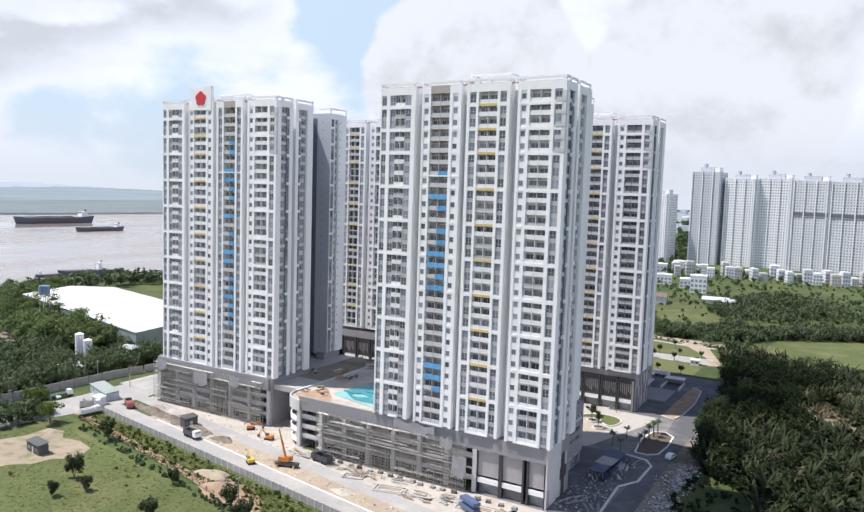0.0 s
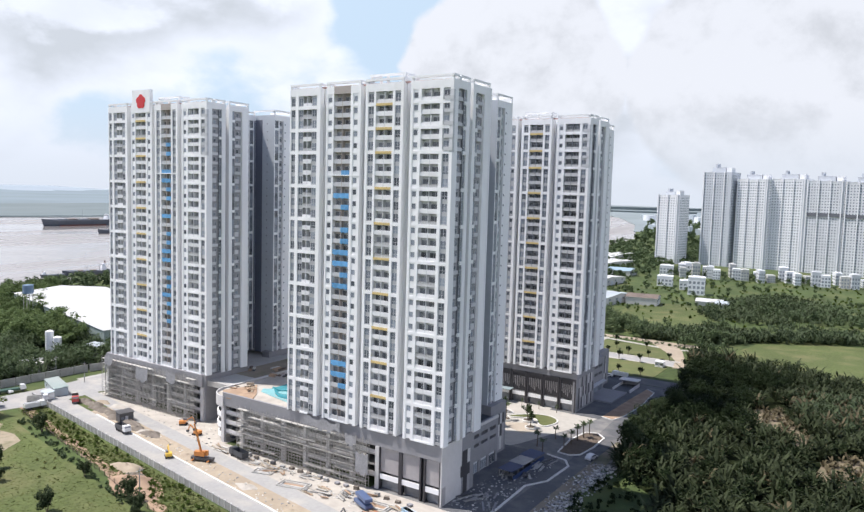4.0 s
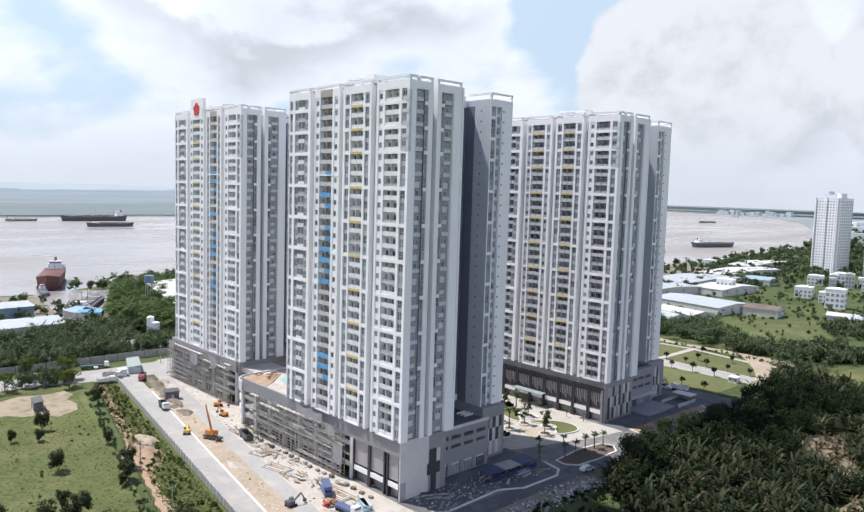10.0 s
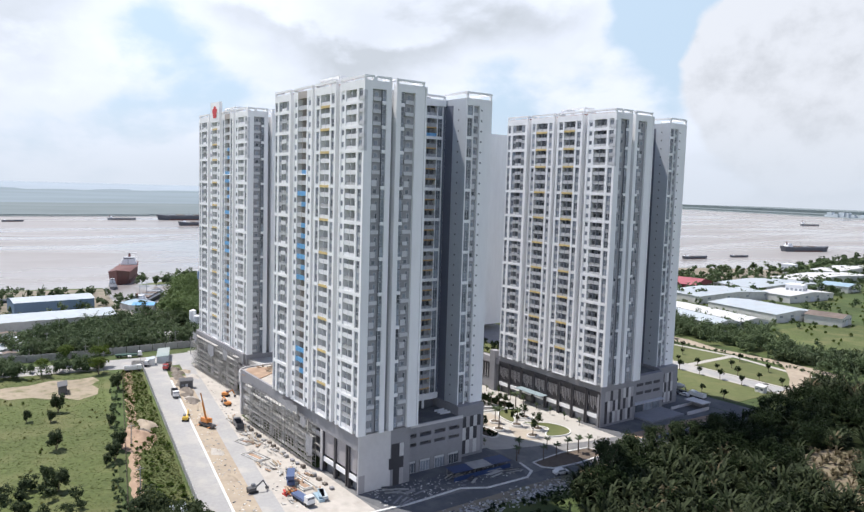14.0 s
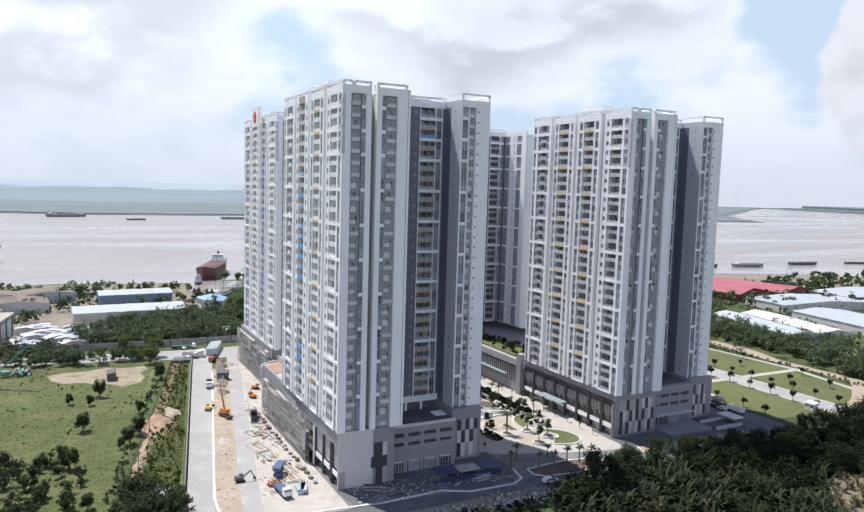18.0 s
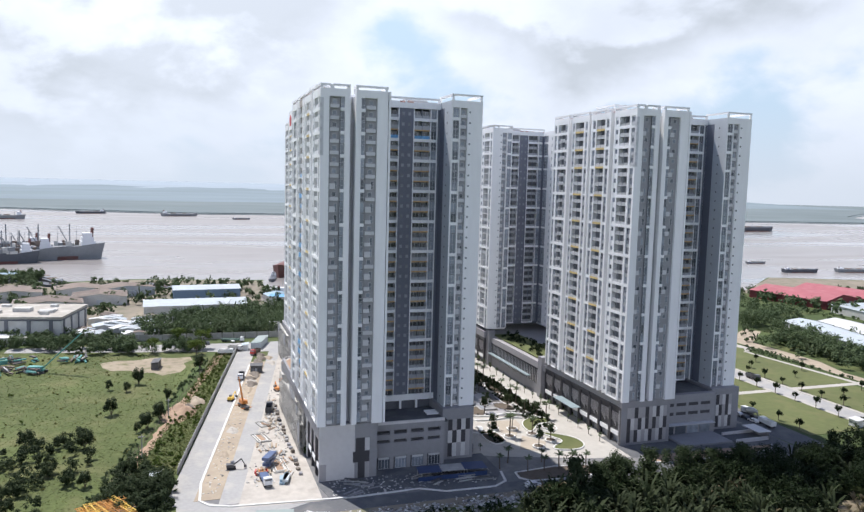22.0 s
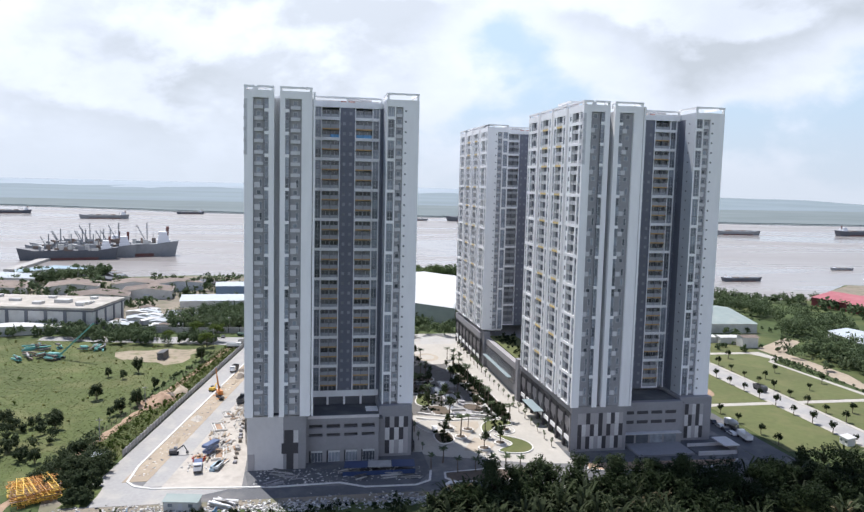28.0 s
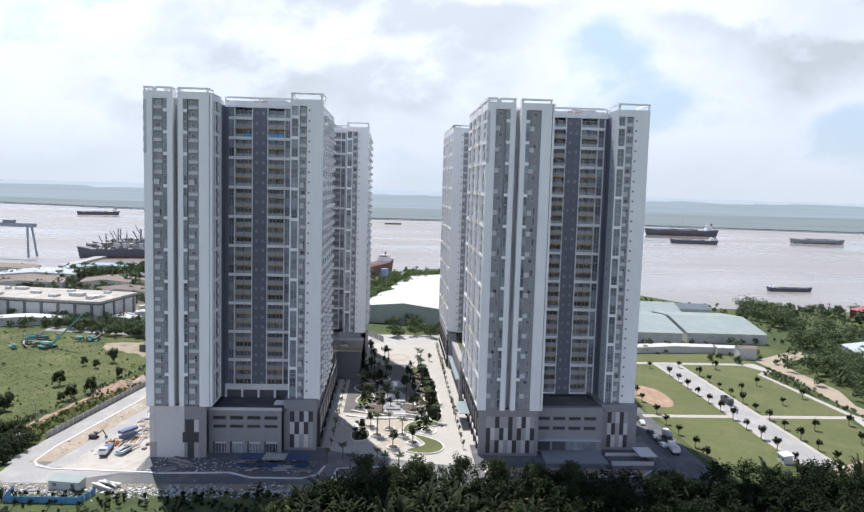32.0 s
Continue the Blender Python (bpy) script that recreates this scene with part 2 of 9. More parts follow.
WHITE = make_mat("white_paint", (0.88, 0.883, 0.885), 0.62, fine=0.7, coarse=0.06, vary=0.05, dirt=(0.62, 0.61, 0.58), dirt_amt=0.16, stretch=(1, 1, 0.25))
GREY = make_mat("grey_render", (0.62, 0.63, 0.645), 0.75, fine=0.9, coarse=0.07, vary=0.08, dirt=(0.46, 0.46, 0.46), dirt_amt=0.25)
MID_GREY = make_mat("mid_grey_render", (0.47, 0.475, 0.485), 0.75, fine=0.9, coarse=0.07, vary=0.08, dirt=(0.39, 0.39, 0.40), dirt_amt=0.25)
TAUPE = make_mat("taupe_render", (0.42, 0.375, 0.345), 0.75, fine=0.9, coarse=0.08, vary=0.08, dirt=(0.34, 0.31, 0.29), dirt_amt=0.3)
# Dark paint; also painted shade inside the podium floors and openings.
DARK = make_mat("dark_paint_and_shade", (0.13, 0.138, 0.158), 0.6, fine=1.2, coarse=0.09, vary=0.12)
SLATE = make_mat("slate_panel", (0.145, 0.157, 0.20), 0.55, fine=1.0, coarse=0.1, vary=0.1, rand=0.15)
PODIUM = make_mat("podium_render", (0.275, 0.272, 0.285), 0.78, fine=0.8, coarse=0.09, vary=0.1, dirt=(0.22, 0.215, 0.22), dirt_amt=0.35)
PODIUM_LIGHT = make_mat("podium_light_render", (0.58, 0.565, 0.56), 0.75, fine=0.8, coarse=0.08, vary=0.07, dirt=(0.48, 0.46, 0.45), dirt_amt=0.3)
TILE_MID = make_mat("mid_grey_panel", (0.36, 0.345, 0.35), 0.6, fine=1.2, coarse=0.1, vary=0.08, rand=0.2)
TILE_LIGHT = make_mat("light_grey_panel", (0.56, 0.55, 0.545), 0.6, fine=1.2, coarse=0.1, vary=0.08, rand=0.2)
YELLOW = make_mat("yellow_paint", (0.62, 0.475, 0.21), 0.6, fine=1.0, coarse=0.2, vary=0.1, rand=0.3)
BLUE = make_mat("blue_tarpaulin", (0.12, 0.33, 0.58), 0.45, fine=1.5, coarse=0.4, vary=0.25, bump=0.05, rand=0.4)
PARAPET = make_mat("balcony_parapet", (0.53, 0.537, 0.55), 0.6, fine=1.0, coarse=0.15, vary=0.08, rand=0.35)
PALE_PARAPET = make_mat("pale_balcony_parapet", (0.76, 0.763, 0.768), 0.6, fine=1.0, coarse=0.15, vary=0.08, rand=0.35)
MESH_RAIL = make_mat("grey_railing_panel", (0.50, 0.508, 0.52), 0.5, fine=1.2, coarse=0.2, vary=0.1, rand=0.3)
FRAME = make_mat("window_frame", (0.52, 0.53, 0.55), 0.45, fine=2, coarse=0.2, vary=0.06)
PANE = glass_mat("window_pane", (0.135, 0.15, 0.172))
PANE_DARK = glass_mat("door_pane", (0.125, 0.13, 0.142), 0.15)
CONCRETE = make_mat("concrete", (0.42, 0.41, 0.39), 0.85, fine=0.8, coarse=0.06, vary=0.14, dirt=(0.36, 0.31, 0.25), dirt_amt=0.5, bump=0.02)
RAW = make_mat("raw_concrete", (0.34, 0.335, 0.325), 0.88, fine=0.9, coarse=0.12, vary=0.18, dirt=(0.25, 0.24, 0.23), dirt_amt=0.5, bump=0.03)
ROAD = make_mat("dusty_asphalt", (0.34, 0.335, 0.325), 0.9, fine=0.9, coarse=0.04, vary=0.16, dirt=(0.50, 0.46, 0.40), dirt_amt=0.6, bump=0.01)
ASPHALT = make_mat("dark_asphalt", (0.105, 0.108, 0.115), 0.85, fine=1.2, coarse=0.05, vary=0.2, dirt=(0.22, 0.212, 0.198), dirt_amt=0.6, bump=0.01)
KERB = make_mat("kerb_stone", (0.66, 0.65, 0.62), 0.8, fine=1.5, coarse=0.15, vary=0.1, dirt=(0.45, 0.42, 0.38), dirt_amt=0.4)
SAND = make_mat("sandy_fill", (0.38, 0.315, 0.235), 0.95, fine=0.45, coarse=0.07, vary=0.2, dirt=(0.33, 0.27, 0.21), dirt_amt=0.7, bump=0.15)
YARD = make_mat("construction_yard", (0.46, 0.425, 0.375), 0.92, fine=0.5, coarse=0.07, vary=0.18, dirt=(0.33, 0.29, 0.25), dirt_amt=0.65, bump=0.08)
EARTH = make_mat("orange_earth", (0.34, 0.235, 0.16), 0.95, fine=0.4, coarse=0.1, vary=0.2, dirt=(0.50, 0.36, 0.25), dirt_amt=0.6, bump=0.2)
PAVING = make_mat("pale_paving", (0.44, 0.415, 0.37), 0.8, fine=0.8, coarse=0.09, vary=0.1, dirt=(0.36, 0.33, 0.29), dirt_amt=0.45)
POOL = make_mat("pool_tiles", (0.05, 0.27, 0.31), 0.25, fine=0.6, coarse=0.12, vary=0.25)
POOL_PALE = make_mat("pale_pool_tiles", (0.24, 0.48, 0.50), 0.3, fine=0.6, coarse=0.12, vary=0.2)
STEEL = make_mat("scaffold_steel", (0.40, 0.39, 0.37), 0.5, 0.4, fine=2.0, coarse=0.3, vary=0.2, rand=0.3)
PLANK = make_mat("scaffold_plank", (0.47, 0.455, 0.425), 0.85, fine=1.5, coarse=0.3, vary=0.25, rand=0.4)
NET = make_mat("debris_net", (0.30, 0.30, 0.31), 0.95, fine=3.0, coarse=0.3, vary=0.35)
# Dark cladding; also the painted shade of slot openings.
CLAD = make_mat("dark_cladding_and_shade", (0.052, 0.050, 0.056), 0.5, fine=1.0, coarse=0.1, vary=0.15, rand=0.2)
ORANGE_PANEL = make_mat("orange_panel", (0.56, 0.36, 0.16), 0.6, fine=1.0, coarse=0.2, vary=0.1, rand=0.3)
STRIP_DARK = make_mat("dark_window_strip", (0.15, 0.162, 0.185), 0.45, fine=1.0, coarse=0.1, vary=0.12)
BAY_PANEL = make_mat("bay_panel_grey", (0.40, 0.375, 0.375), 0.7, fine=0.9, coarse=0.1, vary=0.1, dirt=(0.32, 0.30, 0.30), dirt_amt=0.4)
# Pale grey, darkened midway to hold the shade on the return wall.
RETURN_SHADE = make_mat("return_grey_and_shade", (0.53, 0.565, 0.60), 0.65, fine=0.7, coarse=0.06, vary=0.06, dirt=(0.45, 0.46, 0.48), dirt_amt=0.2)
# Blue-grey wall tone, darkened for the shade inside recess and balconies.
RECESS_BACK = make_mat("recess_grey_and_shade", (0.22, 0.235, 0.265), 0.7, fine=0.9, coarse=0.1, vary=0.1)
# Recess parapets are greyed for the shade they stand in.
DIM_PARAPET = make_mat("parapet_shade_grey", (0.38, 0.395, 0.42), 0.65, fine=1.0, coarse=0.15, vary=0.1, rand=0.4)
LEDGE = make_mat("equipment_ledge_paint", (0.60, 0.605, 0.62), 0.65, fine=1.0, coarse=0.15, vary=0.1, rand=0.4)
CHANNEL = make_mat("channel_grey", (0.31, 0.312, 0.325), 0.75, fine=0.9, coarse=0.1, vary=0.1, dirt=(0.22, 0.22, 0.23), dirt_amt=0.3)
PINK = make_mat("reddish_rail_paint", (0.50, 0.30, 0.27), 0.6, fine=1.0, coarse=0.2, vary=0.15)
NAVY = make_mat("navy_sheet", (0.03, 0.055, 0.14), 0.5, fine=1.0, coarse=0.2, vary=0.2)
RED = make_mat("red_sign", (0.60, 0.03, 0.035), 0.5, fine=2, coarse=0.4, vary=0.08)


# ---- mesh helpers ----
class Mesh:
    """Gathers boxes, prisms and quads with a material slot each, and links them as one mesh object."""

    def __init__(self):
        self.v, self.f, self.m = [], [], []

    def box(self, x0, x1, y0, y1, z0, z1, m=0):
        x0, x1 = min(x0, x1), max(x0, x1)
        y0, y1 = min(y0, y1), max(y0, y1)
        n = len(self.v)
        self.v += [(x, y, z) for z in (z0, z1) for x, y in ((x0, y0), (x1, y0), (x1, y1), (x0, y1))]
        self.f += [(n, n + 3, n + 2, n + 1), (n + 4, n + 5, n + 6, n + 7)]
        self.f += [(n + k, n + (k + 1) % 4, n + 4 + (k + 1) % 4, n + 4 + k) for k in range(4)]
        self.m += [m] * 6
        return self

    def prism(self, pts, z0, z1, m=0):
        """A flat polygon (anticlockwise) from z0 up to z1."""
        a = sum(p[0] * q[1] - q[0] * p[1] for p, q in zip(pts, list(pts[1:]) + [pts[0]]))
        pts = list(pts) if a > 0 else list(pts)[::-1]
        n, c = len(self.v), len(pts)
        self.v += [(x, y, z0) for x, y in pts] + [(x, y, z1) for x, y in pts]
        self.f += [tuple(range(n + c - 1, n - 1, -1)), tuple(range(n + c, n + 2 * c))]
        self.f += [(n + k, n + (k + 1) % c, n + c + (k + 1) % c, n + c + k) for k in range(c)]
        self.m += [m] * (c + 2)
        return self

    def beam(self, a, b, w, h=None, m=0):
        """A square bar from a to b."""
        a, b = Vector(a), Vector(b)
        d = (b - a).normalized()
        up = Vector((0, 0, 1)) if abs(d.z) < 0.95 else Vector((0, 1, 0))
        s = d.cross(up).normalized() * (w / 2)
        t = s.cross(d).normalized() * ((h or w) / 2)
        n = len(self.v)
        self.v += [tuple(p + i * s + j * t) for p in (a, b) for i, j in ((-1, -1), (1, -1), (1, 1), (-1, 1))]
        self.f += [(n, n + 1, n + 2, n + 3), (n + 7, n + 6, n + 5, n + 4)]
        self.f += [(n + (k + 1) % 4, n + k, n + 4 + k, n + 4 + (k + 1) % 4) for k in range(4)]
        self.m += [m] * 6
        return self

    def tube(self, a, b, r0, r1=None, n=8, m=0):
        a, b = Vector(a), Vector(b)
        r1 = r0 if r1 is None else r1
        d = (b - a).normalized()
        up = Vector((0, 0, 1)) if abs(d.z) < 0.95 else Vector((0, 1, 0))
        s = d.cross(up).normalized()
        t = s.cross(d)
        k0 = len(self.v)
        for p, r in ((a, r0), (b, r1)):
            self.v += [tuple(p + r * (math.cos(2 * math.pi * k / n) * s + math.sin(2 * math.pi * k / n) * t)) for k in range(n)]
        self.f += [(k0 + k, k0 + n + k, k0 + n + (k + 1) % n, k0 + (k + 1) % n) for k in range(n)]
        self.f += [tuple(range(k0, k0 + n)), tuple(range(k0 + 2 * n - 1, k0 + n - 1, -1))]
        self.m += [m] * (n + 2)
        return self

    def quad(self, a, b, c, d, m=0):
        n = len(self.v)
        self.v += [tuple(a), tuple(b), tuple(c), tuple(d)]
        self.f.append((n, n + 1, n + 2, n + 3))
        self.m.append(m)
        return self

    def data(self, name, mats, smooth=False):
        me = bpy.data.meshes.new(name)
        me.from_pydata(self.v, [], self.f)
        for mt in mats:
            me.materials.append(mt)
        if len(mats) > 1:
            me.polygons.foreach_set("material_index", self.m)
        if smooth:
            me.polygons.foreach_set("use_smooth", [True] * len(self.f))
        me.update()
        return me


def as_list(m):
    return m if isinstance(m, (list, tuple)) else [m]


def part(name, mesh, mats, parent=None, label="", at=(0, 0, 0), turn=0.0, smooth=False, kind=""):
    """Links a Mesh (or ready mesh data) as one object under its thing."""
    data = mesh.data(name, as_list(mats), smooth) if isinstance(mesh, Mesh) else mesh
    ob = new(name, data)
    ob.parent = parent
    ob.location, ob.rotation_euler = at, (0, 0, turn)
    if label or kind:
        tagged(ob, label=label, kind=kind)
    return ob


def thing(name, label, category, at=(0, 0, 0), turn=0.0, group="", kind=""):
    ob = new(name)
    ob.location, ob.rotation_euler = at, (0, 0, turn)
    ob.empty_display_size = 0.5
    return tagged(ob, label, category, group, kind)


SHARED = {}


def shared(key, build, mats):
    """Mesh data that alike pieces share."""
    if key not in SHARED:
        SHARED[key] = build().data(key[0], as_list(mats))
    return SHARED[key]


def structure(name, mesh, mats, label="", category="", smooth=False):
    return tagged(part(name, mesh, mats, smooth=smooth), label, category, kind="structure")


# ---- apartment towers ----
FLOORS, FH, Z0, TOP = 29, 3.24, 17.4, 114.0
GROUPS = [1, 2, 2] + [3] * 8  # floors between the white bands, from the top down


def band_levels():
    z, out = Z0 + FLOORS * FH, []
    for g in GROUPS:
        z -= g * FH
        out.append(z)
    return out[:-1]


BANDS = band_levels()


def grid_panel(xs, zs, cells, front, back, inset):
    """One connected framed panel, front to -y: a grid of bars with panes (cells, by column and row) set back in it."""
    b = Mesh()
    nx, nz = len(xs), len(zs)
    b.v += [(x, front, z) for z in zs for x in xs]
    for j in range(nz - 1):
        for i in range(nx - 1):
            q = (j * nx + i, j * nx + i + 1, (j + 1) * nx + i + 1, (j + 1) * nx + i)
            if (i, j) in cells:
                n = len(b.v)
                b.v += [(b.v[k][0], front + inset, b.v[k][2]) for k in q]
                b.f += [(q[k], q[(k + 1) % 4], n + (k + 1) % 4, n + k) for k in range(4)] + [(n, n + 1, n + 2, n + 3)]
                b.m += [0] * 4 + [1]
            else:
                b.f.append(q)
                b.m.append(0)
    rim = [i for i in range(nx)] + [j * nx + nx - 1 for j in range(1, nz)] + [(nz - 1) * nx + i for i in range(nx - 2, -1, -1)] + [j * nx for j in range(nz - 2, 0, -1)]
    n = len(b.v)
    b.v += [(b.v[k][0], back, b.v[k][2]) for k in rim]
    c = len(rim)
    b.f += [(rim[(k + 1) % c], rim[k], n + k, n + (k + 1) % c) for k in range(c)]
    b.m += [0] * c
    return b


def window_data(w, h, two=False):
    """A framed window with two or four panes."""
    def build():
        t = 0.08
        xs = [-w / 2, -w / 2 + t, w / 2 - t, w / 2] if not two else [-w / 2, -w / 2 + t, -0.04, 0.04, w / 2 - t, w / 2]
        zs = [0, t, h * 0.36, h * 0.36 + 0.07, h - t, h] if h > 1.6 else [0, t, h - t, h]
        cells = {(i, j) for i in range(1, len(xs) - 1, 2) for j in range(1, len(zs) - 1, 2)}
        return grid_panel(xs, zs, cells, -0.06, 0.02, 0.045)
    return shared(("window", round(w, 2), round(h, 2), two), build, (FRAME, PANE))


def balcony_data(w, style, depth=1.45):
    """Slab and upstand parapet in one bent section; front edge at y = 0, going back to +y."""
    def build():
        b = Mesh()
        if style == "rail":
            prof = [(-0.02, -0.10), (depth, -0.10), (depth, 0.12), (0.10, 0.12), (0.10, 0.42), (0.02, 0.42)]
        else:
            prof = [(-0.02, -0.10), (depth, -0.10), (depth, 0.12), (0.12, 0.12), (0.12, 1.17), (0.0, 1.17)]
        n = len(prof)
        b.v += [(x, y, z) for x in (-w / 2, w / 2) for y, z in prof]
        b.f += [tuple(range(n - 1, -1, -1)), tuple(range(n, 2 * n))] + [(k, (k + 1) % n, n + (k + 1) % n, n + k) for k in range(n)]
        b.m += [0, 0] + [1 if k in (3, 4, 5) else 0 for k in range(n)]
        return b
    return shared(("balcony", round(w, 2), style, depth), build, (GREY if style != "taupe" else TAUPE, MESH_RAIL if style == "rail" else DIM_PARAPET if style == "solid" else PALE_PARAPET if style == "pale" else PARAPET))


def railing_data(w):
    """A light steel balustrade: posts between two rails."""
    def build():
        n = max(6, int(w / 0.5))
        xs = [-w / 2]
        for k in range(n):
            x0, x1 = -w / 2 + w * k / n, -w / 2 + w * (k + 1) / n
            xs += [x0 + 0.05, x1 - 0.05]
        xs.append(w / 2)
        zs = [0.42, 0.46, 1.08, 1.17]
        return grid_panel(xs, zs, {(i, 1) for i in range(1, len(xs) - 1, 2)}, 0.03, 0.08, 0.03)
    return shared(("railing", round(w, 2)), build, (STEEL, MESH_RAIL))


def door_data(w):
    """Glazed balcony doors: one dark frame with two leaves a side."""
    def build():
        e, m = w / 2 - 0.22, 0.14
        h = (e - m) / 2
        xs = [-e, -e + 0.06, -e + h - 0.04, -e + h + 0.04, -m - 0.06, m + 0.06, m + h - 0.04, m + h + 0.04, e - 0.06, e]
        return grid_panel(xs, [0.12, 0.2, 2.4, 2.5], {(i, 1) for i in (1, 3, 5, 7)} - {(4, 1)}, -0.10, 0.02, 0.05)
    return shared(("glazed_door", round(w, 2)), build, (FRAME, PANE_DARK))


def tarp_data(w):
    def build():
        b = Mesh()
        n = 8
        for k in range(n + 1):
            x, y = -w / 2 + w * k / n, -0.08 - 0.06 * ((k * 5) % 3)
            b.v += [(x, y, -0.05 - 0.14 * ((k * 7) % 3)), (x, y + 0.03, 1.24), (x, 0.16, 1.26)]
        for k in range(n):
            for j in (0, 1):
                a = 3 * k + j
                b.f.append((a, a + 3, a + 4, a + 1))
                b.m.append(0)
        return b
    return shared(("tarpaulin", round(w, 2)), build, BLUE)


GATHERED = {}


def join_gathered(t):
    """The repeated pieces of a tower that stays far behind the others, joined kind by kind."""
    for name, items in GATHERED.pop(t).items():
        mats, vs, fs, ms = [], [], [], []
        for data, at, turn in items:
            slot = []
            for mt in data.materials:
                if mt not in mats:
                    mats.append(mt)
                slot.append(mats.index(mt))
            n, c, q = len(vs), math.cos(turn), math.sin(turn)
            vs += [(at[0] + v.co.x * c - v.co.y * q, at[1] + v.co.x * q + v.co.y * c, at[2] + v.co.z) for v in data.vertices]
            fs += [tuple(n + k for k in p.vertices) for p in data.polygons]
            ms += [slot[p.material_index] for p in data.polygons]
        b = Mesh()
        b.v, b.f, b.m = vs, fs, ms
        part(name, b, mats, t, kind="stuff")


class Face:
    """One facade: u runs along it, depth goes inwards; laid into the tower by an origin and a turn."""

    def __init__(self, tower, x, y, turn, rng):
        self.tower, self.x, self.y, self.turn, self.rng = tower, x, y, turn, rng
        self.c, self.s = math.cos(turn), math.sin(turn)

    def place(self, u, d, z):
        return (self.x + u * self.c - d * self.s, self.y + u * self.s + d * self.c, z)

    def put(self, name, data, u, d, z, label=""):
        if self.tower in GATHERED and name in ("window", "balcony", "glazed_door", "band", "orange_panel", "yellow_panel", "ledge_box"):
            GATHERED[self.tower].setdefault(name, []).append((data, self.place(u, d, z), self.turn))
            return None
        return part(name, data, None, self.tower, label, self.place(u, d, z), self.turn)

    def slab(self, name, u0, u1, d0, d1, z0, z1, mat, label=""):
        key = (name, round(u1 - u0, 2), round(d1 - d0, 2), round(z1 - z0, 2), mat.name)
        data = shared(key, lambda: Mesh().box(-(u1 - u0) / 2, (u1 - u0) / 2, 0, d1 - d0, 0, z1 - z0), mat)
        return self.put(name, data, (u0 + u1) / 2, d0, z0, label)

    def column(self, spec, orange=False, yellow=False, style="solid", base=Z0, tarps=(), back=GREY, spandrel=MID_GREY, floors=FLOORS, depth=1.5, bands=True, tall=False, doors=True, ac=True, panel=WHITE):
        top = base + floors * FH
        for kind, u0, u1 in spec:
            w, mid = u1 - u0, (u0 + u1) / 2
            if kind == "pier":
                self.slab("pier", u0, u1, 0, depth, base - 0.6, TOP - 0.5, WHITE)
            elif kind == "wall":
                self.slab("wall_panel", u0, u1, 0, depth, base - 0.6, TOP - 0.5, WHITE)
            elif kind == "window":
                # a grey strip of small dark windows between two white piers
                half = min(0.85, w * 0.32)
                self.slab("pier", u0, mid - half, 0, depth, base - 0.6, top, WHITE)
                self.slab("pier", mid + half, u1, 0, depth, base - 0.6, top, WHITE)
                self.slab("spandrel", mid - half, mid + half, 0.18, depth, base - 0.3, top, panel)
                for k in range(floors):
                    self.put("window", window_data(min(2 * half - 0.3, 1.3), 1.45), mid, 0.18, base + k * FH + 0.95)
                for z in BANDS:
                    self.slab("band", mid - half, mid + half, -0.02, 0.6, z - 0.50, z + 0.16, WHITE)
            elif kind == "strip":
                self.slab("spandrel", u0, u1, 0.30, depth, base - 0.3, top, spandrel)
                for k in range(floors):
                    data = window_data(min(w - 0.15, 1.75), 2.9 if tall else 2.25, w > 1.5)
                    self.put("window", data, mid, 0.30, base + k * FH + (0.12 if tall else 0.45))
            elif kind == "balc" and style == "ledge":
                # a grey channel with a small window and a white equipment ledge on each floor
                self.slab("channel", u0, u1, 0.8, depth, base - 0.3, top, back)
                for k in range(floors):
                    z = base + k * FH
                    slim = k < 22 and k % 3 != 2
                    ww, lw = (0.8, w * 0.5) if slim else (1.25, w * 0.8)
                    self.put("window", window_data(ww, 2.2 if slim else 1.3), mid + (w * 0.16 if slim else 0), 0.8, z + (0.35 if slim else 1.35))
                    lo = mid - (w * 0.4 if slim else lw / 2)
                    if ac:
                        self.slab("ledge_box", lo, lo + lw, 0.3, 0.85, z + 0.15, z + (1.75 if slim and k % 2 else 1.15), LEDGE)
                    elif k % 2:
                        self.slab("ledge_box", u0 + 0.1, u0 + w * 0.42, 0.35, 0.85, z + 0.1, z + 1.5, LEDGE)
            elif kind == "balc":
                self.slab("back_wall", u0, u1, depth, depth + 0.3, base - 0.3, top, back)
                if not doors:
                    self.slab("door_strip", u0 + 0.3, u1 - 0.3, depth - 0.08, depth + 0.1, base, top, PANE_DARK)
                self.slab("fin", mid - 0.10, mid + 0.10, 0.18, depth, base - 0.1, top, back)
                bd, dd = balcony_data(w, style, depth - 0.05), door_data(w)
                rail = balcony_data(w, "rail", depth - 0.05)
                for k in range(floors):
                    z = base + k * FH
                    use_rail = style in ("mixed", "pale") and self.rng.random() < 0.3
                    ob = self.put("balcony", rail if use_rail else bd, mid, 0.22, z)
                    if use_rail and ob:
                        part("railing", railing_data(w), None, ob, "grey steel railing")
                    if doors:
                        self.put("glazed_door", dd, mid, depth, z)
                    if k in tarps:
                        half = self.rng.random()
                        tw = w * (0.95 if half < 0.4 else 0.5)
                        self.put("tarpaulin", tarp_data(tw), mid + (0 if half < 0.4 else w * 0.23), 0.2, z, "bright blue tarpaulin hung over the parapet")
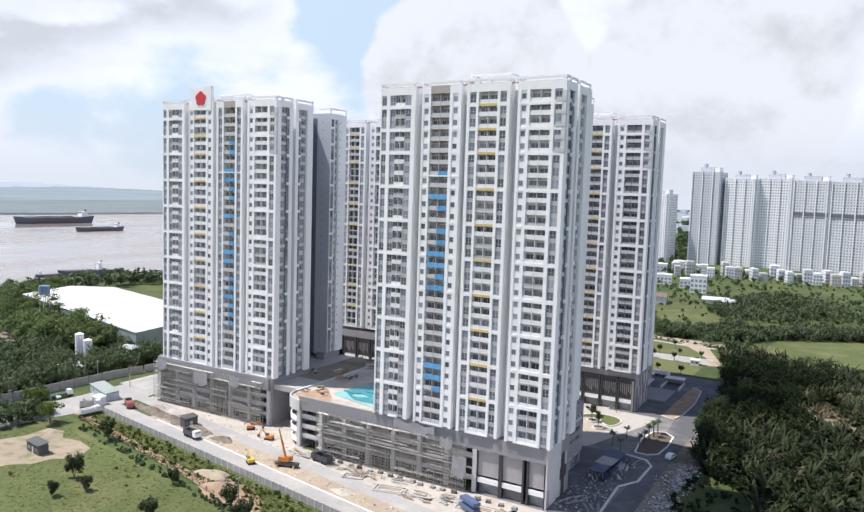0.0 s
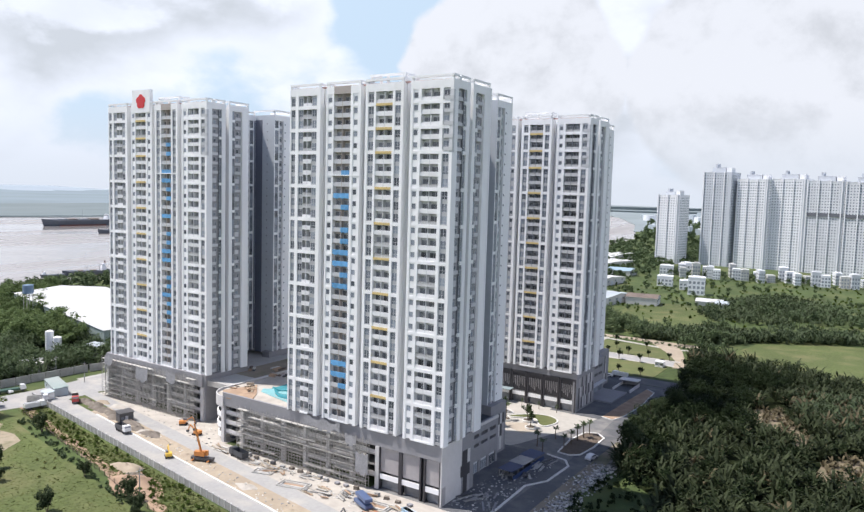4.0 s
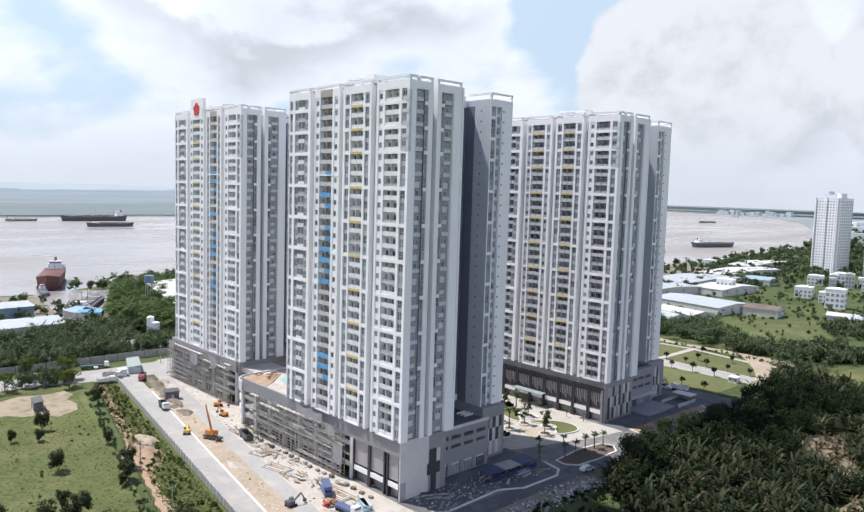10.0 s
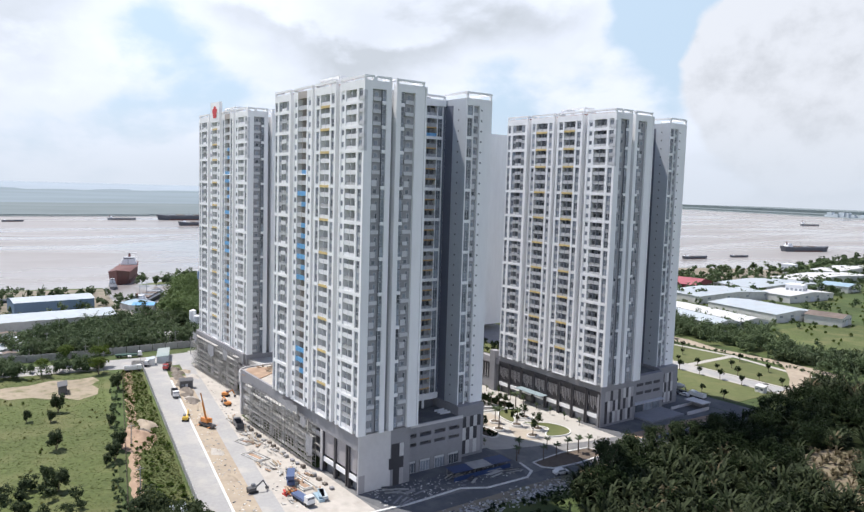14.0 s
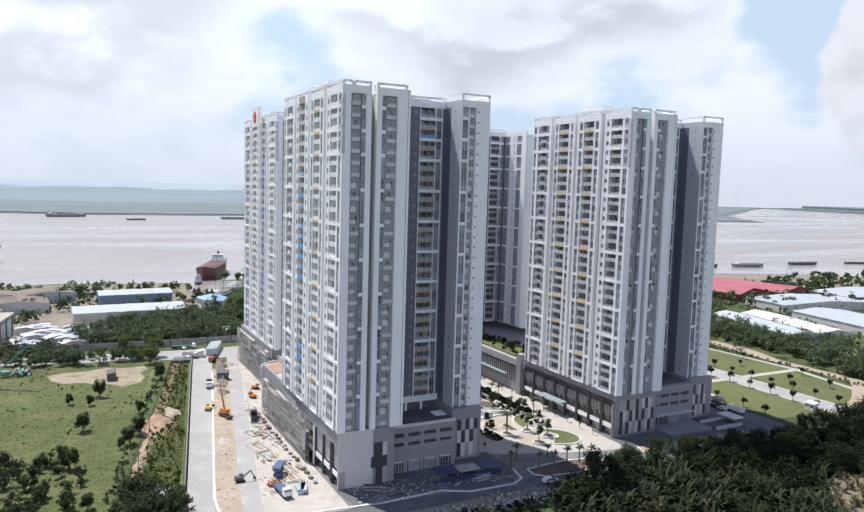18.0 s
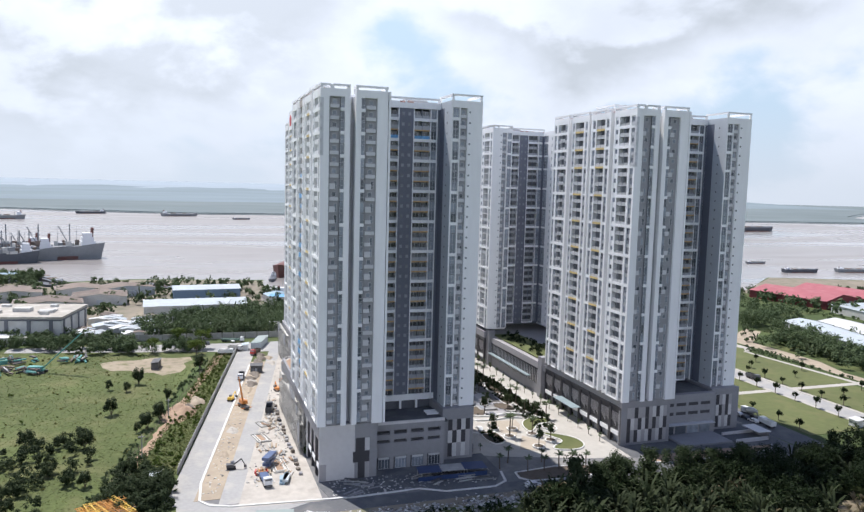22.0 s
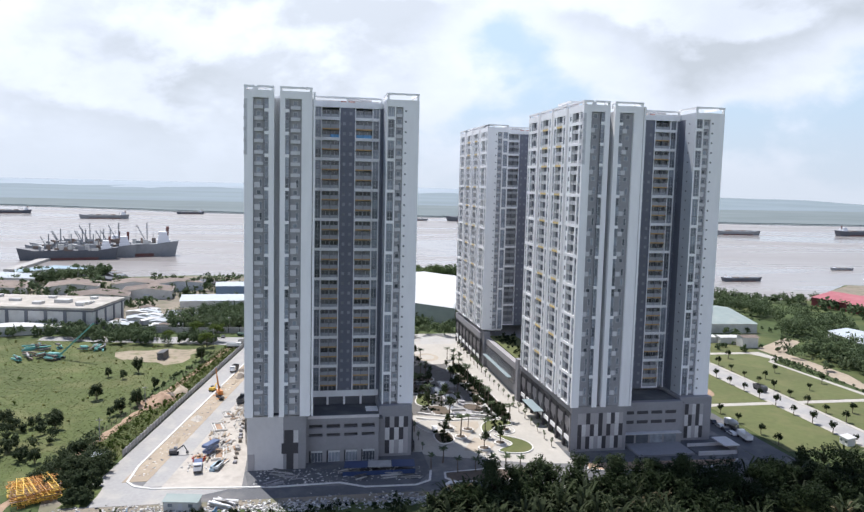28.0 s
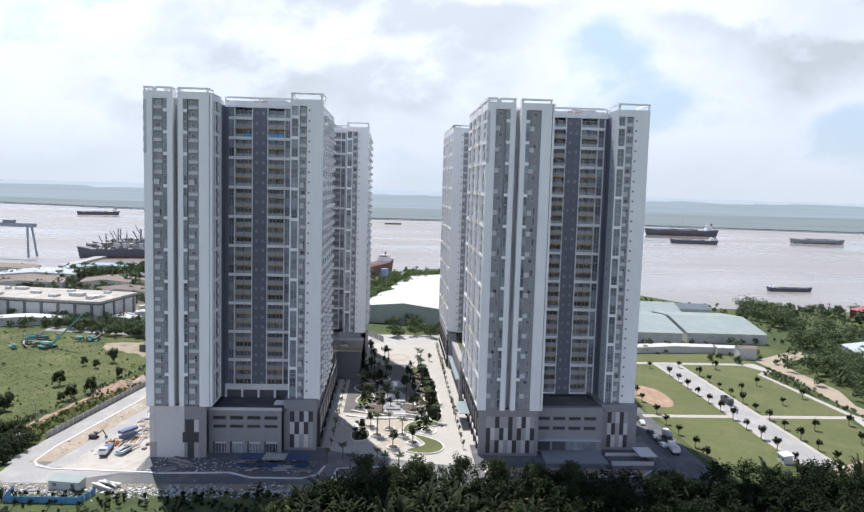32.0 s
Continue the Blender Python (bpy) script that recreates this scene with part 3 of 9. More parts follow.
            if bands and (kind == "strip" or kind == "balc" and style != "ledge"):
                for k in range(1, floors):
                    if orange and kind == "balc" and not any(abs(base + k * FH - z) < 0.5 for z in BANDS):
                        self.slab("orange_panel", u0, u1, 0.12, 0.5, base + k * FH - 0.50, base + k * FH - 0.08, ORANGE_PANEL, "dull orange panel")
                for z in BANDS:
                    if yellow and kind == "balc":
                        self.slab("yellow_panel", u0, u1, 0.02, 0.5, z - 0.62, z + 0.08, YELLOW, "ochre yellow panel")
                    else:
                        self.slab("band", u0, u1, -0.02, 0.6, z - 0.70, z + 0.26, WHITE)
            if kind in ("strip", "balc", "window"):
                self.slab("head_panel", u0, u1, 0.02, depth, top, TOP - 0.5, WHITE if back is not TAUPE or kind != "balc" else TAUPE)
                if kind != "balc":
                    continue
                if style == "ledge":
                    continue
                self.slab("foot_beam", u0, u1, 0.0, depth, base - 0.6, base - 0.10, WHITE)


def frame_run(tower, pts, gap=9.0, up=0.8):
    """The open roof frame: posts and a white beam above the parapet."""
    for i, (a, b) in enumerate(zip(pts, pts[1:])):
        a, b = Vector(a), Vector(b)
        d = (b - a).normalized() * 0.4
        a1 = a + d if i else a
        b1 = b + d if i < len(pts) - 2 else b
        part("roof_beam", Mesh().beam((*a1, TOP - 0.3 + up), (*b1, TOP - 0.3 + up), 0.8, 0.62), WHITE, tower)
        n = max(1, int((b - a).length / gap))
        for k in range(n + 1):
            p = a.lerp(b, k / n)
            part("roof_post", shared(("roof_post", up), lambda: Mesh().box(-0.3, 0.3, -0.3, 0.3, 0, 1.0 + up), WHITE), None, tower, at=(p.x, p.y, TOP - 1.3))


C1 = [("pier", -56.7, -56.3), ("strip", -56.3, -54.6), ("pier", -54.6, -53.4), ("strip", -53.4, -51.6), ("balc", -51.6, -48.4), ("strip", -48.4, -46.2), ("pier", -46.2, -44.9)]
C2 = [("window", -42.6, -39.8), ("balc", -39.8, -33.7), ("window", -33.7, -30.1)]
C3 = [("pier", -28.4, -27.5), ("strip", -27.5, -25.5), ("pier", -25.5, -24.8), ("balc", -24.8, -19.2), ("pier", -19.2, -18.4), ("strip", -18.4, -16.5), ("pier", -16.5, -15.6)]
C4 = [("window", -13.3, -9.9), ("balc", -9.9, -4.1), ("pier", -4.1, -3.1), ("strip", -3.1, -0.95), ("pier", -0.95, 0.0)]
E1 = [("pier", 1.5, 2.5), ("balc", 2.5, 5.7), ("strip", 5.7, 6.9), ("pier", 6.9, 8.5)]
E2 = [("pier", 10.1, 11.6), ("strip", 11.6, 12.8), ("balc", 12.8, 16.3), ("pier", 16.3, 19.4)]
RECESS = [("slate", 19.4, 20.7), ("strip", 20.7, 22.5), ("pier", 22.5, 22.8), ("balc", 22.8, 28.3), ("pier", 28.3, 28.6), ("slate", 28.6, 33.3), ("pier", 33.3, 33.6), ("balc", 33.6, 38.9), ("pier", 38.9, 39.2), ("strip", 39.2, 41.1), ("pier", 41.1, 41.4), ("slate", 41.4, 42.3)]
WING = [("pier", 42.3, 42.7), ("strip", 42.7, 44.8), ("pier", 44.8, 45.2), ("balc", 45.2, 47.5), ("pier", 47.5, 52.5)]
NORTH = [("wall", 0.02, 2.6), ("strip", 2.6, 4.4), ("pier", 4.4, 4.9), ("balc", 4.9, 9.6), ("pier", 9.6, 10.1), ("strip", 10.1, 11.8), ("pier", 11.8, 12.3)]
RETURN_SIDE = [("strip", -19.8, -17.7), ("strip", -17.7, -15.6), ("wall", -15.6, -12.4), ("window", -12.4, -11.0), ("wall", -11.0, -9.6), ("strip", -9.6, -7.5), ("strip", -7.5, -5.4), ("pier", -5.4, -1.6)]
RX, WX = -20.5, -9.9  # planes of the recessed wall and of the wing's end


def tower(name, label, ox, oy, seed, kinds, sign=False, mirrored=False, tarp_col=None, lift=0.0, turn=0.0, deep=1.0, tall_by=1.0):
    """A 29-storey tower over the podium. kinds: the finish of the four south columns."""
    rng = random.Random(seed)
    t = thing(name, label, "apartment tower", (ox, oy, lift), group="apartment towers")
    south_x0 = -56.7
    t.rotation_euler.z, t.scale = radians(turn), (1.0, deep, tall_by)
    if mirrored:
        GATHERED[t] = {}
    if not mirrored:
        part("body", Mesh().box(south_x0, -4.2, 3.5, 19.4, 16.0, TOP - 2.2), [GREY], t)
        # Added thin dark slab that lowers bounced light on the return wall.
        part("north_wall", Mesh().box(-44, -4.2, 19.4, 19.6, 16.0, TOP - 2.4), [SLATE], t, "dark slab added to cut bounced light in the recess")
        part("end_block", Mesh().box(-4.2, -1.5, 1.5, 8.5, 16.8, TOP - 2.2), [GREY], t)
        part("end_block", Mesh().box(-4.2, -1.5, 10.1, 19.58, 16.8, TOP - 2.2), [GREY], t)
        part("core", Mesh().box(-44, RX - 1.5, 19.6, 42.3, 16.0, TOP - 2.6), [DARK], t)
        part("wing_body", Mesh().box(-54, WX - 1.5, 42.3, 52.5, 16.0, TOP - 2.2), [WHITE], t)
        part("return_wall", Mesh().box(RX, WX - 0.02, 42.28, 42.3, 16.0, TOP - 0.5), [RETURN_SHADE], t, "pale grey return wall of the wing, darkened for its shade")
        part("return_strip", Mesh().box(RX, RX + 3.9, 42.24, 42.28, 16.0, TOP - 2.4), [SLATE], t, "dark slate inner part of the return wall")
        cols = [C1, C2, C3, C4]
    else:
        part("body", Mesh().box(-66.6, WX - 1.5, 3.5, 10.2, 16.0, TOP - 2.2), [WHITE], t)
        part("core", Mesh().box(-44, RX - 1.5, 10.2, 33.1, 16.0, TOP - 2.6), [DARK], t)
        part("return_wall", Mesh().box(RX, -1.5, 33.02, 33.1, 16.0, TOP - 2.4), [RETURN_SHADE], t, "pale grey return wall darkened for its shade")
        Face(t, 0, 32.45, 0, rng).column(RETURN_SIDE, spandrel=STRIP_DARK, tall=True, depth=0.6)
        part("wing_body", Mesh().box(-54, -1.5, 33.1, 52.5, 16.0, TOP - 2.2), [WHITE], t)
        sh = WX
        cols = [[(k, a + sh, b + sh) for k, a, b in c] for c in (C1, C2, C3, C4)]
    face = Face(t, 0, 0, 0, rng)
    for spec, kd in zip(cols, kinds):
        u0, u1 = spec[0][1], spec[-1][2]
        part("column_core", Mesh().box(u0 + 0.02, u1 - (1.7 if spec is cols[-1] else 0.02), 1.8, 3.6, 16.2, TOP - 0.5), [WHITE], t)
        if kd == "taupe":
            face.column(spec, style="taupe", back=TAUPE, bands=False, tarps=tarp_col or ())
            part("joint_band", Mesh().box(u0, u1, -0.06, 0.25, Z0 + 22 * FH - 0.3, Z0 + 22 * FH), [WHITE], t)
        else:
            # Second tower's balcony backs go darker for the shade in its openings.
            face.column(spec, yellow=kd == "yellow", style="pale" if seed in (1, 3) else "mixed", doors=not mirrored and not sign, back=RECESS_BACK if seed == 2 else GREY, panel=MID_GREY if kd == "yellow" and seed in (2, 4) else WHITE)
    if not mirrored:
        ef = Face(t, 0, 0, radians(90), rng)
        ef.column(E1, style="ledge", tall=True, spandrel=STRIP_DARK, back=CHANNEL, ac=seed != 2)
        ef.column(E2, style="ledge", tall=True, spandrel=STRIP_DARK, back=CHANNEL, ac=seed != 2)
        if seed < 3:
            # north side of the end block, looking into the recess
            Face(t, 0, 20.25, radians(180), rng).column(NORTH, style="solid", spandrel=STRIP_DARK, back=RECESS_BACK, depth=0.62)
        part("corner_panel", Mesh().box(-0.97, 0.03, -0.03, 0.9, Z0 + 24 * FH - 0.2, Z0 + 29 * FH - 0.5), [GREY], t, "grey corner glazing strip of the top floors")
        for k in range(24, 29):
            part("ledge_box", shared(("corner_ledge",), lambda: Mesh().box(-2.6, 0.1, -0.12, 0.5, 0, 0.95), PARAPET), None, t, at=(0, 0, Z0 + k * FH + 0.15))
    ymap = (lambda y: y) if not mirrored else (lambda y: 52.5 - y)
    rec = [(k, *sorted((ymap(a), ymap(b)))) for k, a, b in RECESS]
    rf = Face(t, RX, 0, radians(90), rng)
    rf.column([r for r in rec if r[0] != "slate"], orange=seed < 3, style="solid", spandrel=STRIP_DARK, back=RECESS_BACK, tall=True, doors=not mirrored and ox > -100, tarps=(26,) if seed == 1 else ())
    vents = Mesh()
    for k, a, b in rec:
        if k != "slate":
            continue
        rf.slab("slate_wall", a, b, 0.15, 1.5, Z0 - 0.5, TOP - 2.4, SLATE)
        if b - a > 3:
            for fl in range(FLOORS):
                for u in (a + 1.3, b - 1.3):
                    x, y, z = rf.place(u, 0.15, Z0 + fl * FH + 1.0)
                    vents.box(x - 0.05, x + 0.03, y - 0.45, y + 0.45, z, z + 1.0)
    part("stair_window", vents, [PANE_DARK], t, kind="stuff")
    wing = [(k, *sorted((ymap(a), ymap(b)))) for k, a, b in WING]
    wing = [(k, max(a, 1.5) if mirrored else a, b) for k, a, b in wing]
    wf = Face(t, WX, 0, radians(90), rng)
    wf.column(sorted(wing, key=lambda r: r[1]), style="ledge", tall=True, spandrel=STRIP_DARK, back=CHANNEL)
    dots = Mesh()
    wy = ymap(48.3)
    sy = 42.3 if not mirrored else 10.2
    out = -1 if not mirrored else 1
    for fl in range(FLOORS):
        z = Z0 + fl * FH + 1.7
        dots.box(WX - 0.1, WX + 0.05, wy - 0.25, wy + 0.25, z, z + 0.5)
        dots.box(WX - 4.2, WX - 3.7, sy + out * 0.05, sy - out * 0.3, z, z + 0.5)
    part("vent_grille", dots, [PANE_DARK], t, kind="stuff")
    # end of the wing towards the garden: windows and balconies along the far side
    joined = Mesh()
    for c in range(5):
        x = WX - 5 - c * 8.2
        for fl in range(FLOORS):
            z = Z0 + fl * FH
            joined.box(x - 1.1, x + 1.1, 52.5 - 0.02, 52.5 + 0.04, z + 0.5, z + 2.6, 1)
            joined.box(x - 4.6, x - 1.7, 52.5, 52.5 + 0.9, z - 0.1, z + 1.0, 0)
            joined.box(x - 4.6, x - 1.7, 52.5 - 0.02, 52.5 + 0.04, z + 1.0, z + 2.8, 1)
    part("north_balconies", joined, [WHITE, PANE], t, kind="stuff")
    # parapets, roof slab and open frames
    runs = [(c[0][1], c[-1][2]) for c in cols]
    for u0, u1 in runs:
        frame_run(t, [(u0 + 0.4, 3.0), (u0 + 0.4, 0.4), (u1 - 0.4, 0.4), (u1 - 0.4, 3.0)])
    if not mirrored:
        frame_run(t, [(-0.4, 3.6), (-0.4, 8.1), (-3.5, 8.1)])
        frame_run(t, [(-3.5, 10.5), (-0.4, 10.5), (-0.4, 19.0), (-6, 19.0)])
        frame_run(t, [(WX - 12, 42.8), (WX - 0.4, 42.8), (WX - 0.4, 52.1), (WX - 12, 52.1)], up=1.5)
    else:
        frame_run(t, [(WX - 8, 0.4), (WX - 0.4, 0.4), (WX - 0.4, 9.8), (WX - 8, 9.8)])
    frame_run(t, [(RX - 0.3, ymap(19.8)), (RX - 0.3, ymap(41.8))])
    part("roof_parapet", Mesh().box(RX - 1.6, RX + 0.1, *sorted((ymap(19.4), ymap(42.3))), TOP - 2.6, TOP - 0.9), [WHITE], t)
    if not mirrored:
        frame_run(t, [(-27.6, 6.0), (-27.6, 1.6), (-16.4, 1.6), (-16.4, 6.0)], 4.0, 2.2)
    part("roof_rail", Mesh().box(-56, WX - 1 if mirrored else -1.0, 1.15, 1.4, TOP - 0.7, TOP - 0.25), [PINK], t, "thin reddish roof rail")
    part("roof_rail", Mesh().box(RX - 0.9, RX - 0.7, *sorted((ymap(20), ymap(41))), TOP - 0.9, TOP - 0.4), [PINK], t, "thin reddish roof rail")
    rb = Mesh()
    rb.box(-36, -24, 8, 16, TOP - 2.3, TOP + 0.6).box(-34, -26, 9, 15, TOP + 0.6, TOP + 0.9)
    part("lift_room", rb, [WHITE], t)
    part("roof_plant", Mesh().box(RX - 9, RX - 4, *sorted((ymap(31), ymap(39))), TOP - 2.6, TOP + 0.5), [PARAPET], t, "pale roof plant room")
    part("roof_plant", Mesh().box(RX - 8, RX - 5, *sorted((ymap(24), ymap(29))), TOP - 2.6, TOP - 0.1), [GREY], t, "grey roof plant boxes")
    for k in range(7):
        part("roof_tank", shared(("roof_tank",), lambda: Mesh().tube((0, 0, 0), (0, 0, 1.9), 0.9, n=10), [STEEL]), None, t, at=(-34 + 1.5 * k if k < 4 else -28 + 1.2 * k, 6.2, TOP - 2.2))
    if sign:
        sg = part("sign_panel", Mesh().box(-41.5, -31.0, -0.15, 1.2, TOP - 3.2, TOP + 5.2), [WHITE], t, "raised white roof panel carrying a red rosette")
        fl = Mesh()
        for k in range(5):
            a = radians(90 + 72 * k)
            cx, cz = -36.2 + 1.35 * math.cos(a), TOP + 0.9 + 1.35 * math.sin(a)
            ring = [(cx + 1.35 * math.cos(q), cz + 1.35 * math.sin(q)) for q in [2 * math.pi * j / 14 for j in range(14)]]
            n = len(fl.v)
            fl.v += [(x, -0.30 - 0.01 * k, z) for x, z in ring] + [(x, -0.15, z) for x, z in ring]
            fl.f += [tuple(range(n, n + 14))] + [(n + (j + 1) % 14, n + j, n + 14 + j, n + 14 + (j + 1) % 14) for j in range(14)]
            fl.m += [0] * 15
        part("rosette", fl, [RED], sg, "red five-petalled flower emblem")
    if mirrored:
        join_gathered(t)
    return t


T1X, T1Y = -65.6, 180.0
T2X, T2Y = -69.0, 284.1
T3X, T3Y = -172.4, 191.0
T4X, T4Y = -174.9, 283.0
tower("apartment_tower", "white apartment tower with grey bays and blue tarpaulins", T1X, T1Y, 1, ["plain", "taupe", "yellow", "plain"], tarp_col=(3, 4, 5, 12, 13, 14, 15, 16, 17, 19, 20, 22))
tower("apartment_tower", "white apartment tower with ochre yellow bands beside the park", T2X, T2Y, 2, ["plain", "yellow", "yellow", "plain"], lift=-1.6, deep=1.045, tall_by=1.0185)
tower("apartment_tower", "white apartment tower with a red rosette on its roof panel", T3X, T3Y, 3, ["plain", "yellow", "taupe", "plain"], sign=True, tarp_col=(5, 6, 7, 8, 9, 10, 12, 13, 14, 15, 17, 19, 20, 21, 22, 24, 25))
tower("apartment_tower", "white apartment tower with yellow bands behind the others", T4X, T4Y, 4, ["plain", "yellow", "yellow", "plain"], mirrored=True, lift=1.3, turn=0.8)


# ---- ground, river, roads ----
def kerb_y(x):
    return 147.0 - 0.18 * (x + 68.0)


def fence_y(x):
    return 143.0 - 0.17 * (x + 91.0)


def path_y(x):
    return 124.0 - 0.225 * (x + 71.0)


GROUND = make_mat("rough_grassland", (0.056, 0.084, 0.021), 0.95, fine=0.25, coarse=0.012, vary=0.5, dirt=(0.122, 0.130, 0.042), dirt_amt=0.75, bump=0.3)
# Blue-grey land tones have the distance haze mixed into the colour.
HAZED_LAND = make_mat("haze_tinted_lowland", (0.150, 0.185, 0.190), 0.95, fine=0.012, coarse=0.002, vary=0.22, dirt=(0.19, 0.22, 0.222), dirt_amt=0.7, stretch=(1.0, 0.35, 1.0))
WATER = make_mat("river_water", (0.29, 0.268, 0.252), 0.2, fine=0.05, coarse=0.003, vary=0.08, bump=0.05)


def wind_lanes(mt):
    """Long smooth and ruffled lanes on the water."""
    nd, ln = mt.node_tree.nodes, mt.node_tree.links
    geo, mp, n, r = nd.new("ShaderNodeNewGeometry"), nd.new("ShaderNodeMapping"), nd.new("ShaderNodeTexNoise"), nd.new("ShaderNodeMapRange")
    mp.inputs["Scale"].default_value = (1.0, 0.28, 1.0)
    mp.inputs["Rotation"].default_value = (0, 0, radians(12))
    n.inputs["Scale"].default_value, n.inputs["Detail"].default_value, n.inputs["Distortion"].default_value = 0.006, 5, 0.6
    r.inputs[1].default_value, r.inputs[2].default_value, r.inputs[3].default_value, r.inputs[4].default_value = 0.35, 0.65, 0.10, 0.42
    ln.new(geo.outputs["Position"], mp.inputs[0])
    ln.new(mp.outputs[0], n.inputs["Vector"])
    ln.new(n.outputs["Fac"], r.inputs[0])
    ln.new(r.outputs[0], nd["Principled BSDF"].inputs["Roughness"])


wind_lanes(WATER)
BANK = [(-640, -2600), (-600, -700), (-572, -139), (-512, 35), (-526, 104), (-505, 217), (-545, 292), (-550, 420), (-444, 465), (-377, 505), (-378, 610), (-461, 712), (-409, 860), (-366, 918), (-433, 1507), (-782, 2606), (-1000, 4900)]
structure("ground", Mesh().prism(BANK + [(4900, 4900), (4900, -4900), (-640, -4900)], -3.0, 0.0), [GROUND], "green scrub and grassland on both sides of the roads", "ground")
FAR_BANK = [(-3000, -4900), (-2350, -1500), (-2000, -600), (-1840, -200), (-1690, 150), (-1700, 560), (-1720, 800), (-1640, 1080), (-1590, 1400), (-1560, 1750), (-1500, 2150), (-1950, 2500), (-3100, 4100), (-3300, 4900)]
structure("far_bank", Mesh().prism(FAR_BANK + [(-4900, 4900), (-4900, -4900)], -3.0, -0.6), [HAZED_LAND], "hazy low green land across the river", "ground")
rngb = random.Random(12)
structure("far_canopy", Mesh().prism([(x0 + (x1 - x0) * j / 12 - 22 - rngb.uniform(0, 16), y0 + (y1 - y0) * j / 12) for (x0, y0), (x1, y1) in zip(FAR_BANK, FAR_BANK[1:]) for j in range(12)] + [(-4880, 4880), (-4880, -4880)], -0.7, 1.2), [HAZED_LAND], "hazy mangrove canopy on the far shore", "woodland")
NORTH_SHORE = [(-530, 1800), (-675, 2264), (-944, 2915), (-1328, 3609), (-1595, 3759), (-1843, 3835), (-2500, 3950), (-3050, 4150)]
# Northern land takes a paler tone, haze included in the paint.
structure("north_lowland", Mesh().prism(NORTH_SHORE + [(-3050, 4880), (900, 4880), (900, 1800)], -3.0, 0.5), [make_mat("haze_tinted_north", (0.235, 0.275, 0.285), 0.95, fine=0.012, coarse=0.002, vary=0.2, dirt=(0.18, 0.22, 0.21), dirt_amt=0.6, stretch=(1.0, 0.35, 1.0))], "hazy lowland where the river bends away", "ground")
structure("north_canopy", Mesh().prism([(-3040, 4230), (-2500, 4040), (-1800, 3930), (-1500, 3900), (-1180, 3960), (-980, 4090), (-900, 4880), (-3040, 4880)], 0.0, 9.0), [HAZED_LAND], "hazy woods beyond the river bend", "woodland")
structure("north_ridge", Mesh().prism([(-3030, 4420), (-2400, 4260), (-1700, 4220), (-1300, 4330), (-1100, 4520), (-1050, 4870), (-3030, 4870)], 0.0, 24.0), [HAZED_LAND], "hazy low ridge on the horizon", "woodland")
# Plain colour carries the haze of several kilometres.
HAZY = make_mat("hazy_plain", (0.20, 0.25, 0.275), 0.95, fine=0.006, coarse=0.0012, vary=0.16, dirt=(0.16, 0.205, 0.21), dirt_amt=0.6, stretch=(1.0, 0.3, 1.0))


def rising_land(name, edge, inner, z0, z1, mt, label):
    """Flat far country that climbs gently from its near edge to the horizon, with uneven wooded rows."""
    rng = random.Random(len(name) + int(z1))
    b, rows = Mesh(), 9
    for j in range(rows + 1):
        f = j / rows
        for (x0, y0), (x1, y1) in zip(edge, inner):
            b.v.append((x0 + (x1 - x0) * f, y0 + (y1 - y0) * f, z0 + (z1 - z0) * f ** 1.5 + (rng.uniform(0, 2.5) if 0 < j < rows else 0.0)))
    n = len(edge)
    for j in range(rows):
        for k in range(n - 1):
            b.f.append((j * n + k, j * n + k + 1, (j + 1) * n + k + 1, (j + 1) * n + k))
            b.m.append(0)
    return structure(name, b, [mt], label, "woodland")


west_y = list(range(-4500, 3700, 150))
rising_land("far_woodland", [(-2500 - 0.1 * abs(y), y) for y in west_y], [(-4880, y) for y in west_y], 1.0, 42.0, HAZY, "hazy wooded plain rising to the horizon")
# Paler, bluer sheet paints the haze thickening towards the horizon.
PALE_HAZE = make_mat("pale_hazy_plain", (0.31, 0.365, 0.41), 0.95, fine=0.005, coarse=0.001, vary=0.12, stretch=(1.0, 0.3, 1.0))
rising_land("far_woodland", [(-3500 - 0.1 * abs(y), y) for y in west_y], [(-4885, y) for y in west_y], 12.5, 52.0, PALE_HAZE, "paler sheet of far land, thicker haze painted into its colour")
structure("water", Mesh().prism([(-4900, -4900), (200, -4900), (200, 4900), (-4900, 4900)], -4.0, -1.6), [WATER], "wide brown river with slow ripples", "river")


def strip(f0, f1, x0, x1, n=12):
    xs = [x0 + (x1 - x0) * k / n for k in range(n + 1)]
    return [(x, f0(x)) for x in xs] + [(x, f1(x)) for x in reversed(xs)]


structure("road", Mesh().prism(strip(lambda x: fence_y(x) + 0.6, kerb_y, -252, -60), -0.2, 0.05), [ROAD], "dusty pale asphalt road along the site wall", "road")
structure("median", Mesh().prism(strip(kerb_y, lambda x: kerb_y(x) + 7.0, -215, -62), -0.2, 0.12), [SAND], "sandy unfinished strip between the lanes", "road")
structure("road_lane", Mesh().prism(strip(lambda x: kerb_y(x) + 7.0, lambda x: kerb_y(x) + 12.5, -245, -58), -0.2, 0.06), [ROAD], "second dusty lane beside the building yard", "road")
structure("yard", Mesh().prism(strip(lambda x: kerb_y(x) + 12.5, lambda x: 191.5 if x < -168 else 180.0, -235, -53, 40), -0.2, 0.04), [YARD], "pale dusty building yard with rubble", "yard")
